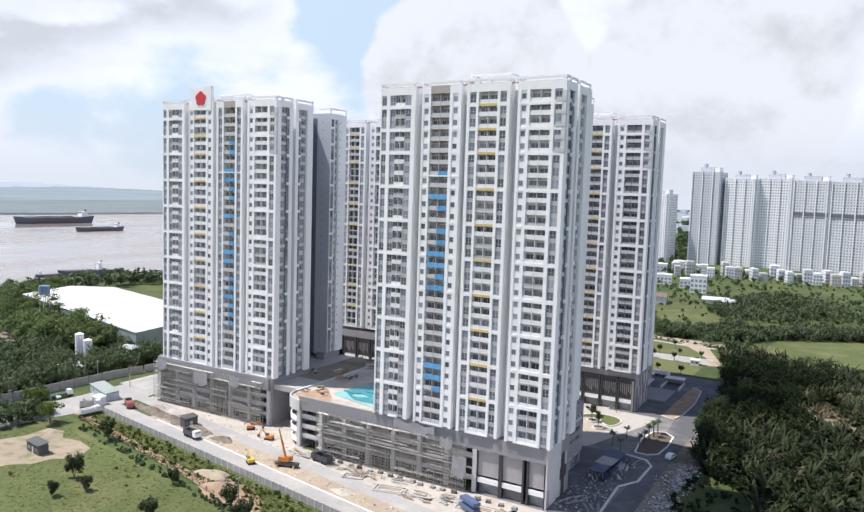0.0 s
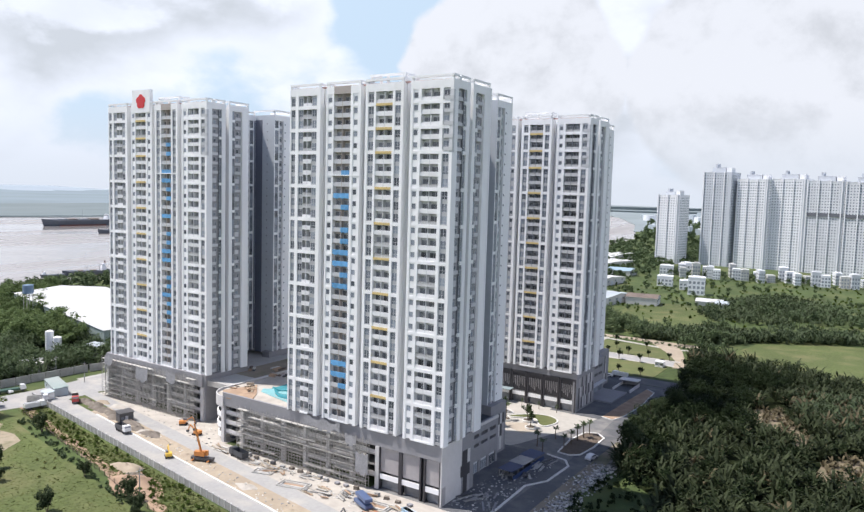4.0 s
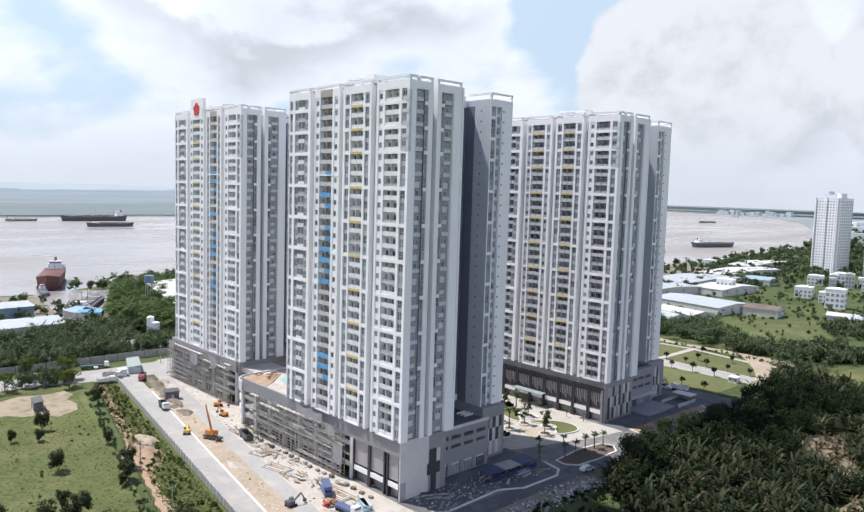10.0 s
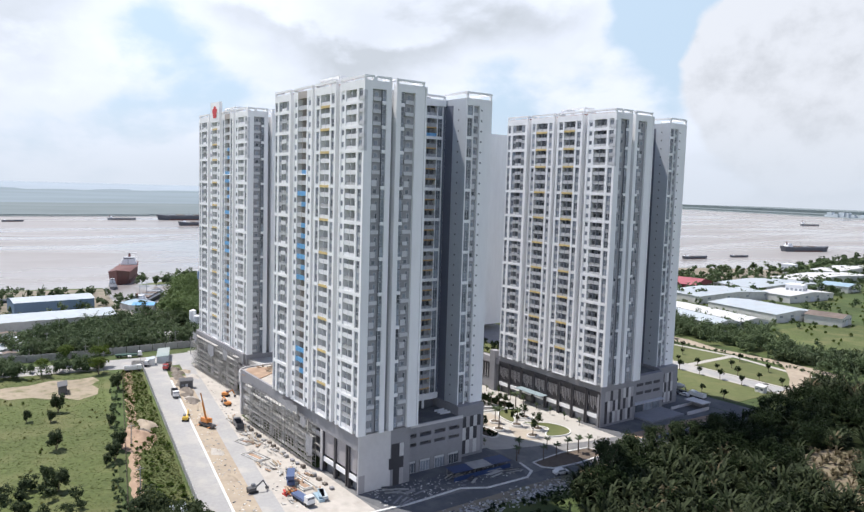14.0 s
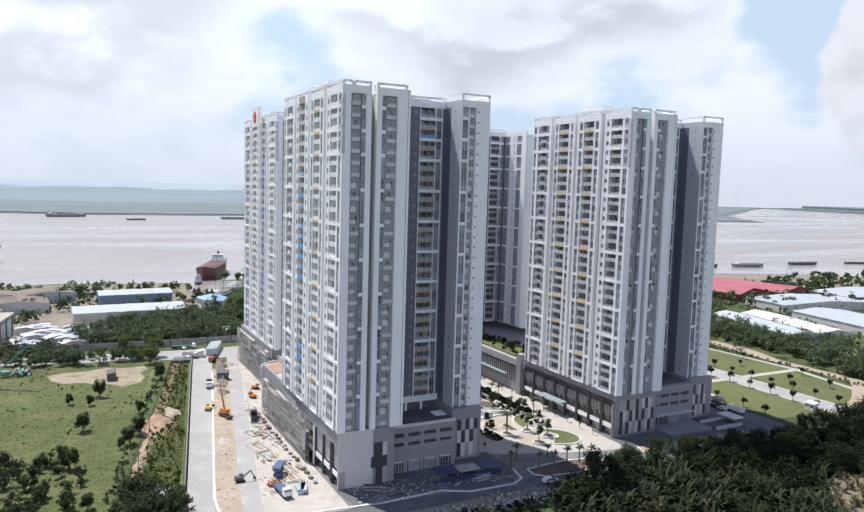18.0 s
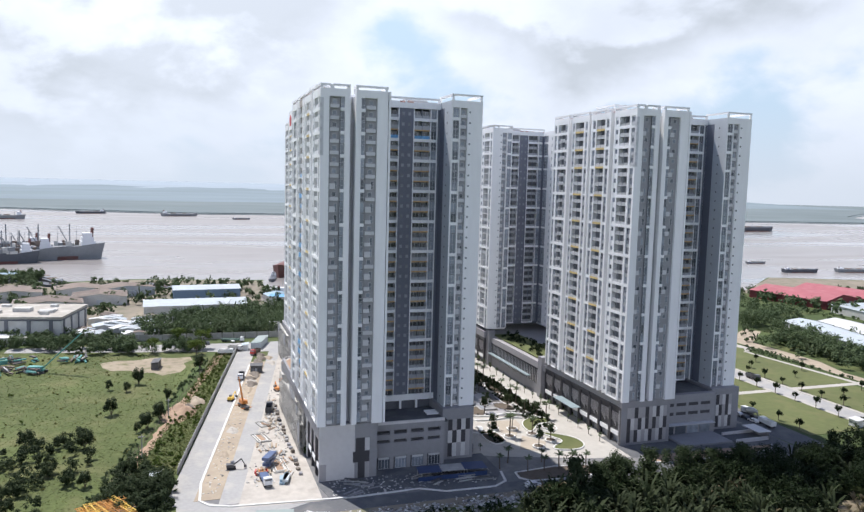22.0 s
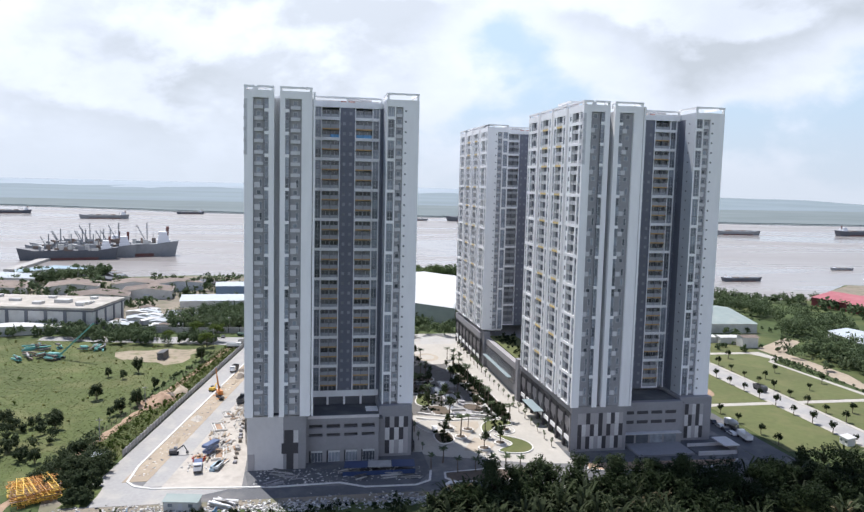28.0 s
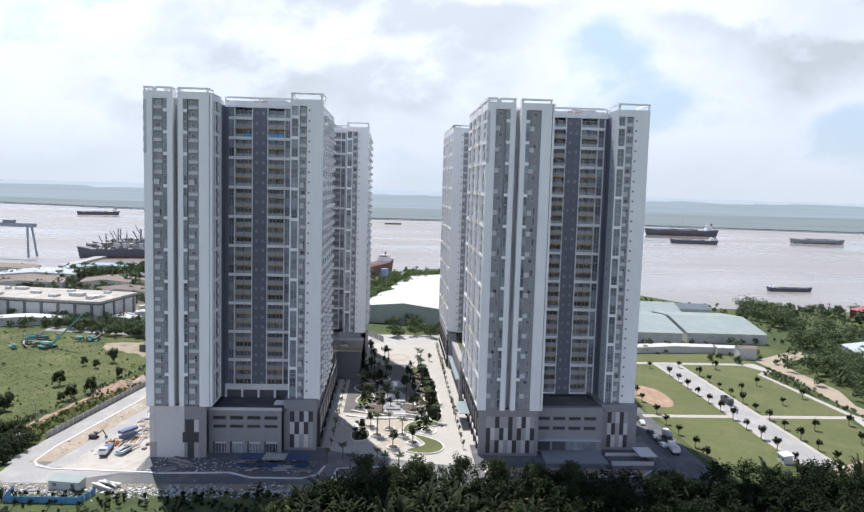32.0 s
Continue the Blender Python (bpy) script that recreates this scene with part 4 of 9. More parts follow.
structure("forecourt", Mesh().prism([(-75, 150), (-62, 136), (-37, 136), (-37, 228), (-40, 345), (-90, 346), (-90, 284), (-76, 231), (-90, 215), (-90, 178)], -0.2, 0.025), [make_mat("mid_asphalt", (0.165, 0.165, 0.165), 0.9, fine=0.9, coarse=0.05, vary=0.2, dirt=(0.32, 0.30, 0.27), dirt_amt=0.6, bump=0.01)], "dusty ground round the podium corner", "pavement")
structure("road_east", Mesh().prism([(-62, 138), (-46, 138), (-46, 215), (-45.5, 262), (-43, 300), (-42, 330), (-45, 348), (-57, 345), (-55, 290), (-52, 235), (-53, 190), (-55, 158), (-62, 147)], -0.2, 0.045), [ASPHALT], "dark asphalt road east of the towers", "road")
structure("road_corner", Mesh().prism([(-66, 137.6), (-46.2, 138.2), (-46.2, 160), (-53.6, 176), (-55.2, 158), (-62, 147.2)], -0.2, 0.053), [ROAD], "dusty pale asphalt at the road corner", "road")
structure("road_north", Mesh().prism([(-58, 346), (-44, 347), (-50, 358), (-125, 357), (-210, 352), (-210, 342), (-125, 347), (-76, 345)], -0.2, 0.055), [ASPHALT], "dark asphalt lane north of the tower beside the park", "road")
structure("cross_road", Mesh().prism([(-268, 60), (-258, 60), (-242, 150), (-236, 176), (-240, 250), (-262, 250), (-258, 176)], -0.2, 0.07), [ROAD], "dusty road junction at the far end of the site", "road")
structure("plaza", Mesh().prism([(-235, 230), (-77, 230), (-72, 240), (-67, 256), (-63, 268), (-60, 286), (-235, 286)], -0.2, 0.05), [PAVING], "pale paved garden court between the towers", "plaza")
structure("apron_east", Mesh().prism([(-66, 180), (-53.5, 182), (-53.5, 190), (-54, 208), (-51, 215), (-52, 231), (-60, 236), (-76, 236), (-76, 200)], -0.2, 0.10), [ASPHALT], "half-paved strip east of the podium", "pavement")
structure("apron_tower", Mesh().prism([(-60, 283), (-57, 300), (-57, 345), (-80, 345), (-80, 283)], -0.2, 0.09), [ASPHALT], "paved strip east of the second tower", "pavement")
structure("dirt_path", Mesh().prism(strip(lambda x: path_y(x) - 1.4 + 0.35 * math.sin(x * 0.9) + 0.3 * math.sin(x * 0.37), lambda x: path_y(x) + 1.5 + 0.4 * math.sin(x * 0.7 + 2) + 0.3 * math.sin(x * 0.29), -240, -40, 110), -0.2, 0.03), [EARTH], "orange dirt track through the grass", "path")


def kerb_line(name, pts, w=0.5, h=0.28):
    b = Mesh()
    for p, q in zip(pts, pts[1:]):
        b.beam((*p, h / 2), (*q, h / 2), w, h)
    return structure(name, b, [KERB], "white concrete kerb", "kerb")


kerb_line("kerb", [(x, kerb_y(x)) for x in range(-210, -66, 8)] + [(-62, 147.5), (-58.5, 150), (-56.5, 155), (-53.6, 189), (-54.4, 208), (-50.6, 215), (-50.2, 230), (-53, 234.5), (-60, 236)], 0.7)
kerb_line("kerb_island", [(-58, 240), (-54, 239.5), (-51, 242), (-50, 252), (-50.5, 263), (-54, 266.5), (-58, 265), (-59.5, 254), (-58, 240)], 0.6)
structure("island", Mesh().prism([(-57.8, 240.5), (-54, 240), (-51.3, 242.5), (-50.4, 252), (-51, 262.6), (-54, 266), (-57.6, 264.6), (-59, 254)], -0.1, 0.18), [make_mat("dark_bed_soil", (0.13, 0.10, 0.075), 0.95, fine=0.8, coarse=0.2, vary=0.3)], "planted traffic island of bare brown earth", "island")

# bare and shaded ground
PACKED = make_mat("packed_earth", (0.25, 0.215, 0.165), 0.95, fine=0.3, coarse=0.03, vary=0.25, dirt=(0.10, 0.12, 0.05), dirt_amt=0.7, bump=0.1)
# Near-black floor colour stands for the shade between the plants.
SHADE_FLOOR = make_mat("marsh_floor", (0.014, 0.019, 0.008), 1.0, fine=0.5, coarse=0.06, vary=0.4, dirt=(0.028, 0.036, 0.012), dirt_amt=0.5, spec=0.05)
structure("marsh_floor", Mesh().prism([(-34, 120), (-33, 225), (-38, 245), (-40, 300), (-41, 343), (-48, 362), (-50, 392), (-54, 402), (-60, 428), (-44, 427), (19, 405), (150, 372), (180, 150), (60, 100)], -0.2, 0.02), [SHADE_FLOOR], "near-black floor of the thicket, shade between plants in its colour", "ground")
structure("slip_basin", Mesh().prism([(-520, 215), (-506, 262), (-450, 240), (-384, 209), (-372, 200), (-400, 196), (-506, 208)], -0.2, 0.025), [WATER], "brown water of the launching slip", "water")
structure("mangrove_floor", Mesh().prism([(-274, 60), (-271, 150), (-274, 235), (-345, 240), (-352, 150), (-345, 142), (-300, 120), (-290, 60)], -0.2, 0.02), [SHADE_FLOOR], "near-black floor of the mangrove wood, shade in its colour", "ground")
structure("shipyard_ground", Mesh().prism([(-272, -140), (-290, 55), (-292, 122), (-340, 140), (-356, 240), (-430, 215), (-500, 212), (-520, 104), (-506, 35), (-560, -120), (-560, -140)], -0.2, 0.016), [PACKED], "brown packed ground between the sheds", "ground")
structure("north_yard", Mesh().prism([(-196, 446), (-228, 352), (-262, 330), (-372, 345), (-430, 465), (-380, 505), (-375, 600), (-300, 640), (-205, 600), (-160, 540), (-150, 470)], -0.2, 0.016), [GROUND], "rough green yard between the halls beyond the park", "ground")
structure("river_yard", Mesh().prism([(-376, 602), (-380, 610), (-458, 712), (-408, 858), (-366, 916), (-300, 900), (-240, 700), (-262, 620), (-300, 642)], -0.2, 0.014), [PACKED], "brown river bank among the northern sheds", "ground")
structure("debris_strip", Mesh().prism([(-60, 126), (-40.5, 130), (-40.5, 235), (-43, 262), (-46, 262), (-46, 136)], -0.2, 0.034), [PACKED], "littered brown strip beside the road", "verge")
MEADOW = make_mat("meadow_turf", (0.086, 0.110, 0.030), 0.95, fine=0.7, coarse=0.022, vary=0.5, dirt=(0.160, 0.156, 0.064), dirt_amt=0.85, bump=0.5)
structure("meadow", Mesh().prism([(-262, 60), (-240, 154), (-72, 121), (-62, 118), (-20, 100), (0, 20), (-60, -60), (-255, -60)], -0.2, 0.012), [MEADOW], "yellow-green meadow with soft tussocks", "grass")
structure("verge", Mesh().prism([(-238, 160), (-72, 125.5), (-62, 128), (-62, 137), (-92, 142.5), (-238, 167.5)], -0.2, 0.013), [MEADOW], "weedy strip between track and wall", "grass")
# Dark paving outline follows the towers' shadow, which its colour includes.
structure("garden_ground", Mesh().prism([(-114, 238), (-184, 238), (-190, 255), (-191, 266), (-172, 274.5), (-104, 274), (-105.5, 266), (-111, 258)], -0.2, 0.075), [make_mat("garden_paving_and_shade", (0.135, 0.13, 0.122), 0.85, fine=0.7, coarse=0.12, vary=0.2, dirt=(0.085, 0.072, 0.058), dirt_amt=0.7)], "greyish stone terraces of the garden court, tower shade in their colour", "paving")
structure("field", Mesh().prism([(-46, 431), (19, 409), (150, 376), (170, 470), (30, 515), (-31, 508)], -0.2, 0.012), [MEADOW], "open green field beyond the thicket", "grass")
structure("field", Mesh().prism([(-118, 489), (-74, 500), (-70, 527), (-98, 616), (-140, 590), (-145, 540)], -0.2, 0.012), [MEADOW], "open green field among tree belts", "grass")
structure("sand_turn", Mesh().prism([(-60, 387), (-53, 391), (-57, 402), (-66, 430), (-74, 448), (-92, 450), (-84, 440), (-71, 420), (-63, 404)], -0.2, 0.14), [SAND], "sandy turning place at the end of the park", "path")
structure("soil_bed", Mesh().prism([(-60, 287), (-55.5, 285.5), (-53.5, 292), (-52.5, 312), (-54, 334), (-58, 338), (-59, 318)], -0.1, 0.14), [EARTH], "kerbed bed of bare reddish soil", "planting bed")
kerb_line("kerb_bed", [(-60.2, 286.8), (-55.3, 285.2), (-53.2, 292), (-52.2, 312), (-53.7, 334.3), (-58, 338.4)], 0.4)
structure("spoil_ground", Mesh().prism([(-157, 147), (-150, 149), (-139, 147), (-131, 142), (-133, 136), (-142, 134.5), (-150, 138), (-155, 142)], -0.2, 0.04), [EARTH], "churned reddish earth beside the track", "ground")
structure("glade", Mesh().prism([(-40.5, 142), (-16, 150), (-13, 200), (-23, 224), (-33, 232), (-40.5, 236)], -0.2, 0.03), [GROUND], "rough grassy glade between road and thicket", "grass")
structure("yard_gap", Mesh().box(-177, -150, 174, 206, -0.2, 0.032), [YARD], "dusty yard at the foot of the curved ramp", "yard")
structure("garden_end", Mesh().box(-262, -160, 196, 352, -0.2, 0.03), [CONCRETE], "pale concrete behind the far podium", "pavement")
structure("sand_track", Mesh().prism([(-236, 484), (-210, 448), (-173, 449), (-131, 446), (-96, 446), (-62, 442), (-60, 452), (-96, 454), (-131, 452), (-153, 459), (-200, 458), (-226, 488)], -0.2, 0.05), [SAND], "sandy track along the park edge", "path")

# park
LAWN = make_mat("park_lawn", (0.108, 0.124, 0.042), 0.95, fine=0.4, coarse=0.03, vary=0.22, dirt=(0.175, 0.162, 0.07), dirt_amt=0.5, bump=0.1)
for pts in ([(-62, 360), (-112, 360), (-112, 389.6), (-62, 389.6)], [(-116, 358), (-199, 358), (-199, 389.6), (-116, 389.6)], [(-62, 403.4), (-112, 403.4), (-112, 436), (-75, 432)], [(-116, 403.4), (-198.7, 403.4), (-198.4, 436), (-188, 441), (-181, 435), (-116, 440)], [(-203.2, 368), (-224, 368), (-226, 440), (-206, 444), (-202.6, 444)]):
    structure("lawn", Mesh().prism(pts, -0.1, 0.12), [LAWN], "mown park lawn", "lawn")
structure("park_road", Mesh().prism([(-60, 391.5), (-199, 391.5), (-199, 401.5), (-60, 401.5)], -0.1, 0.08), [ROAD], "grey park drive", "road")
for y0, y1 in ((389.6, 391.5), (401.5, 403.4)):
    structure("park_walk", Mesh().prism([(-60, y0), (-198.8, y0), (-198.8, y1), (-60, y1)], -0.1, 0.16), [PAVING], "pale paved walk beside the park drive", "pavement")
structure("park_path", Mesh().prism([(-203, 360), (-199, 360), (-198.5, 436), (-188, 441), (-181, 436), (-181, 440), (-188, 446), (-202.5, 444)], -0.1, 0.13), [PAVING], "paved path across the head of the park", "path")
structure("park_path", Mesh().prism([(-112.2, 355), (-115.8, 355), (-115.8, 389.6), (-112.2, 389.6)], -0.1, 0.10), [PAVING], "white paved park path", "path")
structure("park_path", Mesh().prism([(-112.2, 403.4), (-115.8, 403.4), (-115.8, 444), (-112.2, 444)], -0.1, 0.10), [PAVING], "white paved park path", "path")
structure("park_path", Mesh().prism([(-60, 434), (-75, 432), (-116, 440), (-180, 434), (-180.5, 433), (-183, 436), (-182.4, 437), (-116, 443), (-75, 435), (-60, 437)], -0.1, 0.11), [PAVING], "curving paved park path", "path")



# ---- podiums ----
ROOF_GLASS = make_mat("frosted_canopy", (0.30, 0.37, 0.39), 0.3, fine=0.8, coarse=0.2, vary=0.1)
def panel_pattern(p, x, y0, rows, w, z_tops):
    """Upright cladding panels on an east wall; rows from the top: D dark, M mid, L light."""
    for r, row in enumerate(rows):
        z1, z0 = z_tops[r], z_tops[r + 1]
        for c, ch in enumerate(row):
            m = {"D": CLAD, "L": TILE_LIGHT, "M": TILE_MID}[ch]
            data = shared(("cladding_panel", w, round(z1 - z0, 2), m.name), lambda: Mesh().box(0, 0.06, 0, w - 0.06, 0, z1 - z0 - 0.06), m)
            part("cladding_panel", data, None, p, at=(x, y0 + c * w, z0))


def shop_bay(p, x0, x1, y, slats=True, z_top=13.2):
    """A tall framed bay: dark surround, pale panel, slatted screen, white balustrade and an open ground floor."""
    w = x1 - x0
    f = 0.55
    part("bay_jamb", shared(("bay_jamb", f, z_top), lambda: Mesh().box(0, f, -0.25, 0.6, 0, z_top), CLAD), None, p, at=(x0, y, 0))
    part("bay_jamb", shared(("bay_jamb", f, z_top), lambda: Mesh().box(0, f, -0.25, 0.6, 0, z_top), CLAD), None, p, at=(x1 - f, y, 0))
    part("bay_head", shared(("bay_head", round(w, 2)), lambda: Mesh().box(f, w - f, -0.25, 0.6, 0, 0.9), CLAD), None, p, at=(x0, y, z_top - 0.9))
    part("bay_panel", shared(("bay_panel", round(w, 2)), lambda: Mesh().box(f, w - f, 0, 0.2, 0, 7.2), CLAD if slats else BAY_PANEL), None, p, at=(x0, y + 0.3, 5.1))
    part("balustrade", shared(("balustrade", round(w, 2)), lambda: Mesh().box(f, w - f, -0.1, 0.15, 0, 1.5), WHITE), None, p, at=(x0, y, 3.1))
    # Dark pane stands for the shade of the open ground floor.
    part("shopfront", shared(("shopfront", round(w, 2)), lambda: Mesh().box(f, w - f, 0, 0.1, 0, 3.0), PANE_DARK), None, p, at=(x0, y + 1.2, 0.1))
    if slats:
        n = int((w - 2 * f) / 0.8)
        for k in range(n):
            h = 3.2 + 1.6 * ((k * 5) % 4) / 3
            data = shared(("slat", round(h, 2)), lambda: Mesh().box(-0.1, 0.1, -0.12, 0.12, 0, h), TILE_MID)
            part("slat", data, None, p, at=(x0 + f + 0.4 + k * 0.8, y + 0.1, 10.9 - h))


p = thing("parking_podium", "grey podium under the first tower, scaffolded along its road side", "podium")
# solid inner mass, dark for the shade inside, then the road side floor by floor
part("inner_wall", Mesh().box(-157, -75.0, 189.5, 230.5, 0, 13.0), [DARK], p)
part("deck_slab", Mesh().box(-160, -88.2, 187.6, 231.4, 13.0, 14.9), [CONCRETE], p)
part("deck_slab", Mesh().box(-152, -67.2, 181.6, 187.6, 13.0, 14.9), [CONCRETE], p)
part("south_fascia", Mesh().box(-152, -66.5, 180.7, 181.5, 12.4, 16.75), [PODIUM], p, "smooth grey fascia band")
part("soffit_block", Mesh().box(-122.0, -67.5, 181.5, 198.8, 14.9, 16.75), [PODIUM], p)
for z in (3.4, 6.6, 9.8):
    part("floor_slab", Mesh().box(-152, -88.2, 181.2, 189.4, z - 0.35, z), [RAW], p)
    for k in range(7):
        x0 = -151 + k * 9.1
        if (k * 3 + int(z)) % 4:
            part("parapet_panel", shared(("parapet_panel",), lambda: Mesh().box(0, 7.6, 0, 0.2, 0, 1.15), PODIUM_LIGHT), None, p, at=(x0, 181.3, z))
for k in range(8):
    part("column", shared(("pod_column",), lambda: Mesh().box(-0.65, 0.65, -0.5, 0.5, 0, 12.4), PODIUM_LIGHT), None, p, at=(-152 + k * 9.15, 181.1, 0))
for x0, x1 in ((-87.6, -80.0), (-80.0, -73.0), (-72.2, -66.6)):
    shop_bay(p, x0, x1, 181.1, slats=False)
part("corner_pier", Mesh().box(-66.7, -66.3, 180.75, 182.4, 0, 16.7), [PODIUM_LIGHT], p)
part("east_wall", Mesh().box(-67.4, -66.4, 182.4, 191.4, 0, 16.75), [PODIUM_LIGHT], p, "plain pale end wall")
part("east_wall", Mesh().box(-67.4, -66.42, 191.4, 198.2, 0, 16.75), [PODIUM], p)
for y0, y1, z0, z1, mt in ((191.7, 194.4, 8.3, 12.4, CLAD), (194.5, 195.9, 8.5, 12.3, TILE_LIGHT), (190.9, 195.9, 5.0, 8.3, CLAD), (192.4, 194.5, -0.1, 5.0, CLAD), (194.5, 195.9, -0.1, 5.0, TILE_MID)):
    part("cladding_panel", Mesh().box(-66.4, -66.3, y0, y1, max(0.1, z0), z1), [mt], p)
part("base_panel", Mesh().box(-66.4, -66.25, 180.9, 182.9, 0.1, 5.2), [TILE_MID], p)
# set-back middle with strip openings
part("mid_wall", Mesh().box(-73, -70.6, 198, 221, 3.9, 8.4), [PODIUM], p)
part("mid_wall", Mesh().box(-73, -70.6, 198, 221, 9.4, 11.1), [PODIUM], p)
part("mid_wall", Mesh().box(-73, -70.6, 198, 221, 12.3, 14.2), [PODIUM], p)
part("mid_parapet", Mesh().box(-71.2, -70.5, 198, 221, 14.2, 15.0), [PODIUM_LIGHT], p)
# Near-black backing puts shade behind the strip openings.
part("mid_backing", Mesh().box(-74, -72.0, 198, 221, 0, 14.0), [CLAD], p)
for k in range(5):
    part("mid_pier", Mesh().box(-72.6, -70.62, 197.9 + k * 5.45, 199.2 + k * 5.45, 0, 14.2), [PODIUM], p)
for k in range(4):
    gl = grid_panel([-2.0, -1.9, -1.0, -0.9, 0.0, 0.1, 1.0, 1.1, 1.9, 2.0], [0.0, 0.1, 3.0, 3.6], {(i, 1) for i in (1, 3, 5, 7)}, -0.06, 0.1, 0.05)
    part("shopfront", gl, [FRAME, PANE], p, at=(-71.0, 201.8 + k * 5.4, 0.1), turn=radians(90))
# terrace well above the middle, with its white back wall of openings
part("terrace_floor", Mesh().box(-86.0, -71.2, 199.4, 222.2, 13.4, 13.9), [ASPHALT], p, "dark unfinished terrace deck")
tw = Mesh()
tw.box(-86.4, -85.9, 199.4, 222.3, 16.6, 18.6)
part("terrace_beam", tw, [WHITE], p)
for k in range(5):
    part("terrace_post", shared(("terrace_post",), lambda: Mesh().box(-0.25, 0.25, -0.35, 0.35, 0, 2.8), WHITE), None, p, at=(-86.1, 199.9 + k * 5.5, 13.9))
# Dark sheet for the shade behind the terrace openings.
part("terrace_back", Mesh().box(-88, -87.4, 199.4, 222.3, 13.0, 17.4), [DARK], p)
for k in range(3):
    part("planter_edge", Mesh().box(-78 - k * 1.6, -77.6 - k * 1.6, 217.5, 222, 13.9, 14.5), [WHITE], p)
# end block towards the garden
part("end_wall", Mesh().box(-110, -73.6, 221.4, 231.9, 0, 16.75), [PODIUM], p)
panel_pattern(p, -73.6, 223.3, ("DMDLD", "LDLDM", "DLMLM"), 1.5, (13.2, 9.6, 5.5, 1.0))
part("garden_wall", Mesh().box(-160, -110, 229.5, 231.4, 0, 15.6), [PODIUM], p)
for k in range(7):
    shop_bay(p, -152 + k * 11, -142.5 + k * 11, 232.3, slats=False, z_top=11.0)
# rounded corner with its curving ramps
arc = lambda r, a0=180, a1=270, c=(-151.5, 189.2), n=10: [(c[0] + r * math.cos(radians(a0 + (a1 - a0) * k / n)), c[1] + r * math.sin(radians(a0 + (a1 - a0) * k / n))) for k in range(n + 1)]
for z0, z1, mt, r in ((12.0, 15.6, PODIUM_LIGHT, 8.9), (8.3, 9.9, WHITE, 8.5), (4.7, 6.3, WHITE, 8.5), (1.2, 2.6, WHITE, 8.2)):
    part("curved_parapet", Mesh().prism(arc(r) + arc(r - 0.4)[::-1], z0, z1), [mt], p)
for z in (12.0, 8.2, 4.6):
    part("curved_slab", Mesh().prism(arc(8.4) + [(-151.5, 189.2)], z - 0.4, z), [RAW], p)
# Ramp core is dark for the shade under the curving ramps.
part("ramp_core", Mesh().prism(arc(4.5) + [(-151.5, 189.2)], 0, 12.0), [DARK], p)
part("west_wall", Mesh().box(-160.4, -159.6, 189.2, 231.5, 0, 15.6), [PODIUM_LIGHT], p)
part("curved_deck", Mesh().prism(arc(8.5) + [(-151.5, 189.2)], 13.0, 14.9), [CONCRETE], p)

# unfinished roof deck with the pool
structure("roof_deck", Mesh().prism([(-159.5, 189), (-157.5, 183.5), (-151.5, 181.2), (-122.4, 181.4), (-122.4, 231), (-159.5, 231)], 14.9, 15.1), [YARD], "sandy unfinished pool deck", "deck")
structure("roof_deck_link", Mesh().box(-175, -159.6, 205, 243, 14.0, 15.0), [PACKED], "dusty brown concrete deck between two towers", "deck")
structure("deck_sand", Mesh().prism([(-158, 186), (-150, 180.5), (-140, 181.5), (-146, 190), (-154, 198)], 15.1, 15.35), [EARTH], "orange sand spread on the deck", "deck")
pool = thing("swimming_pool", "drained turquoise-tiled pool on the podium deck", "pool", (0, 0, 15.1))
part("basin", Mesh().prism([(-147, 198), (-138, 192), (-123, 192), (-123, 226), (-142, 226), (-147, 210)], 0, 0.12), [POOL], pool)
part("shallow_end", Mesh().prism([(-149, 196), (-147, 193), (-128, 188.5), (-126, 190), (-139, 192), (-146, 198)], 0, 0.18), [POOL_PALE], pool, "pale turquoise shallow ledge")
rng = random.Random(8)
for k in range(9):
    x, y = -145 + rng.random() * 20, 196 + rng.random() * 26
    part("pool_step", Mesh().prism([(x + (1.5 + rng.random() * 3) * math.cos(a), y + 1.6 * math.sin(a)) for a in [0.6 * j for j in range(10)]], 0, 0.3 + 0.25 * rng.random()), [POOL if k % 3 else POOL_PALE], pool)

# podium under the rosette tower
q = thing("parking_podium", "grey podium under the rosette tower, wrapped in scaffolding", "podium")
# Dark mass again paints the shade inside the open floors.
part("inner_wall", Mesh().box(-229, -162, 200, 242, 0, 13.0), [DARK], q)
part("deck_slab", Mesh().box(-231, -160.5, 192, 243, 13.0, 14.9), [CONCRETE], q)
part("south_fascia", Mesh().box(-231, -174, 190.2, 190.9, 12.6, 17.0), [PODIUM], q)
part("soffit_block", Mesh().box(-231, -172.7, 190.9, 211, 14.9, 17.0), [PODIUM], q)
part("east_wall", Mesh().box(-175, -172.9, 191.2, 211, 0, 14.9), [PODIUM], q)
part("west_wall", Mesh().box(-231, -230.3, 190.9, 243, 0, 17.2), [PODIUM], q)
for z in (3.4, 6.6, 9.8):
    part("floor_slab", Mesh().box(-231, -174, 191.0, 200, z - 0.35, z), [RAW], q)
    for k in range(6):
        if (k + int(z)) % 3:
            part("parapet_panel", SHARED[("parapet_panel",)], None, q, at=(-230 + k * 9.4, 191.2, z))
for k in range(7):
    part("column", SHARED[("pod_column",)], None, q, at=(-230.2 + k * 9.3, 191.0, 0))
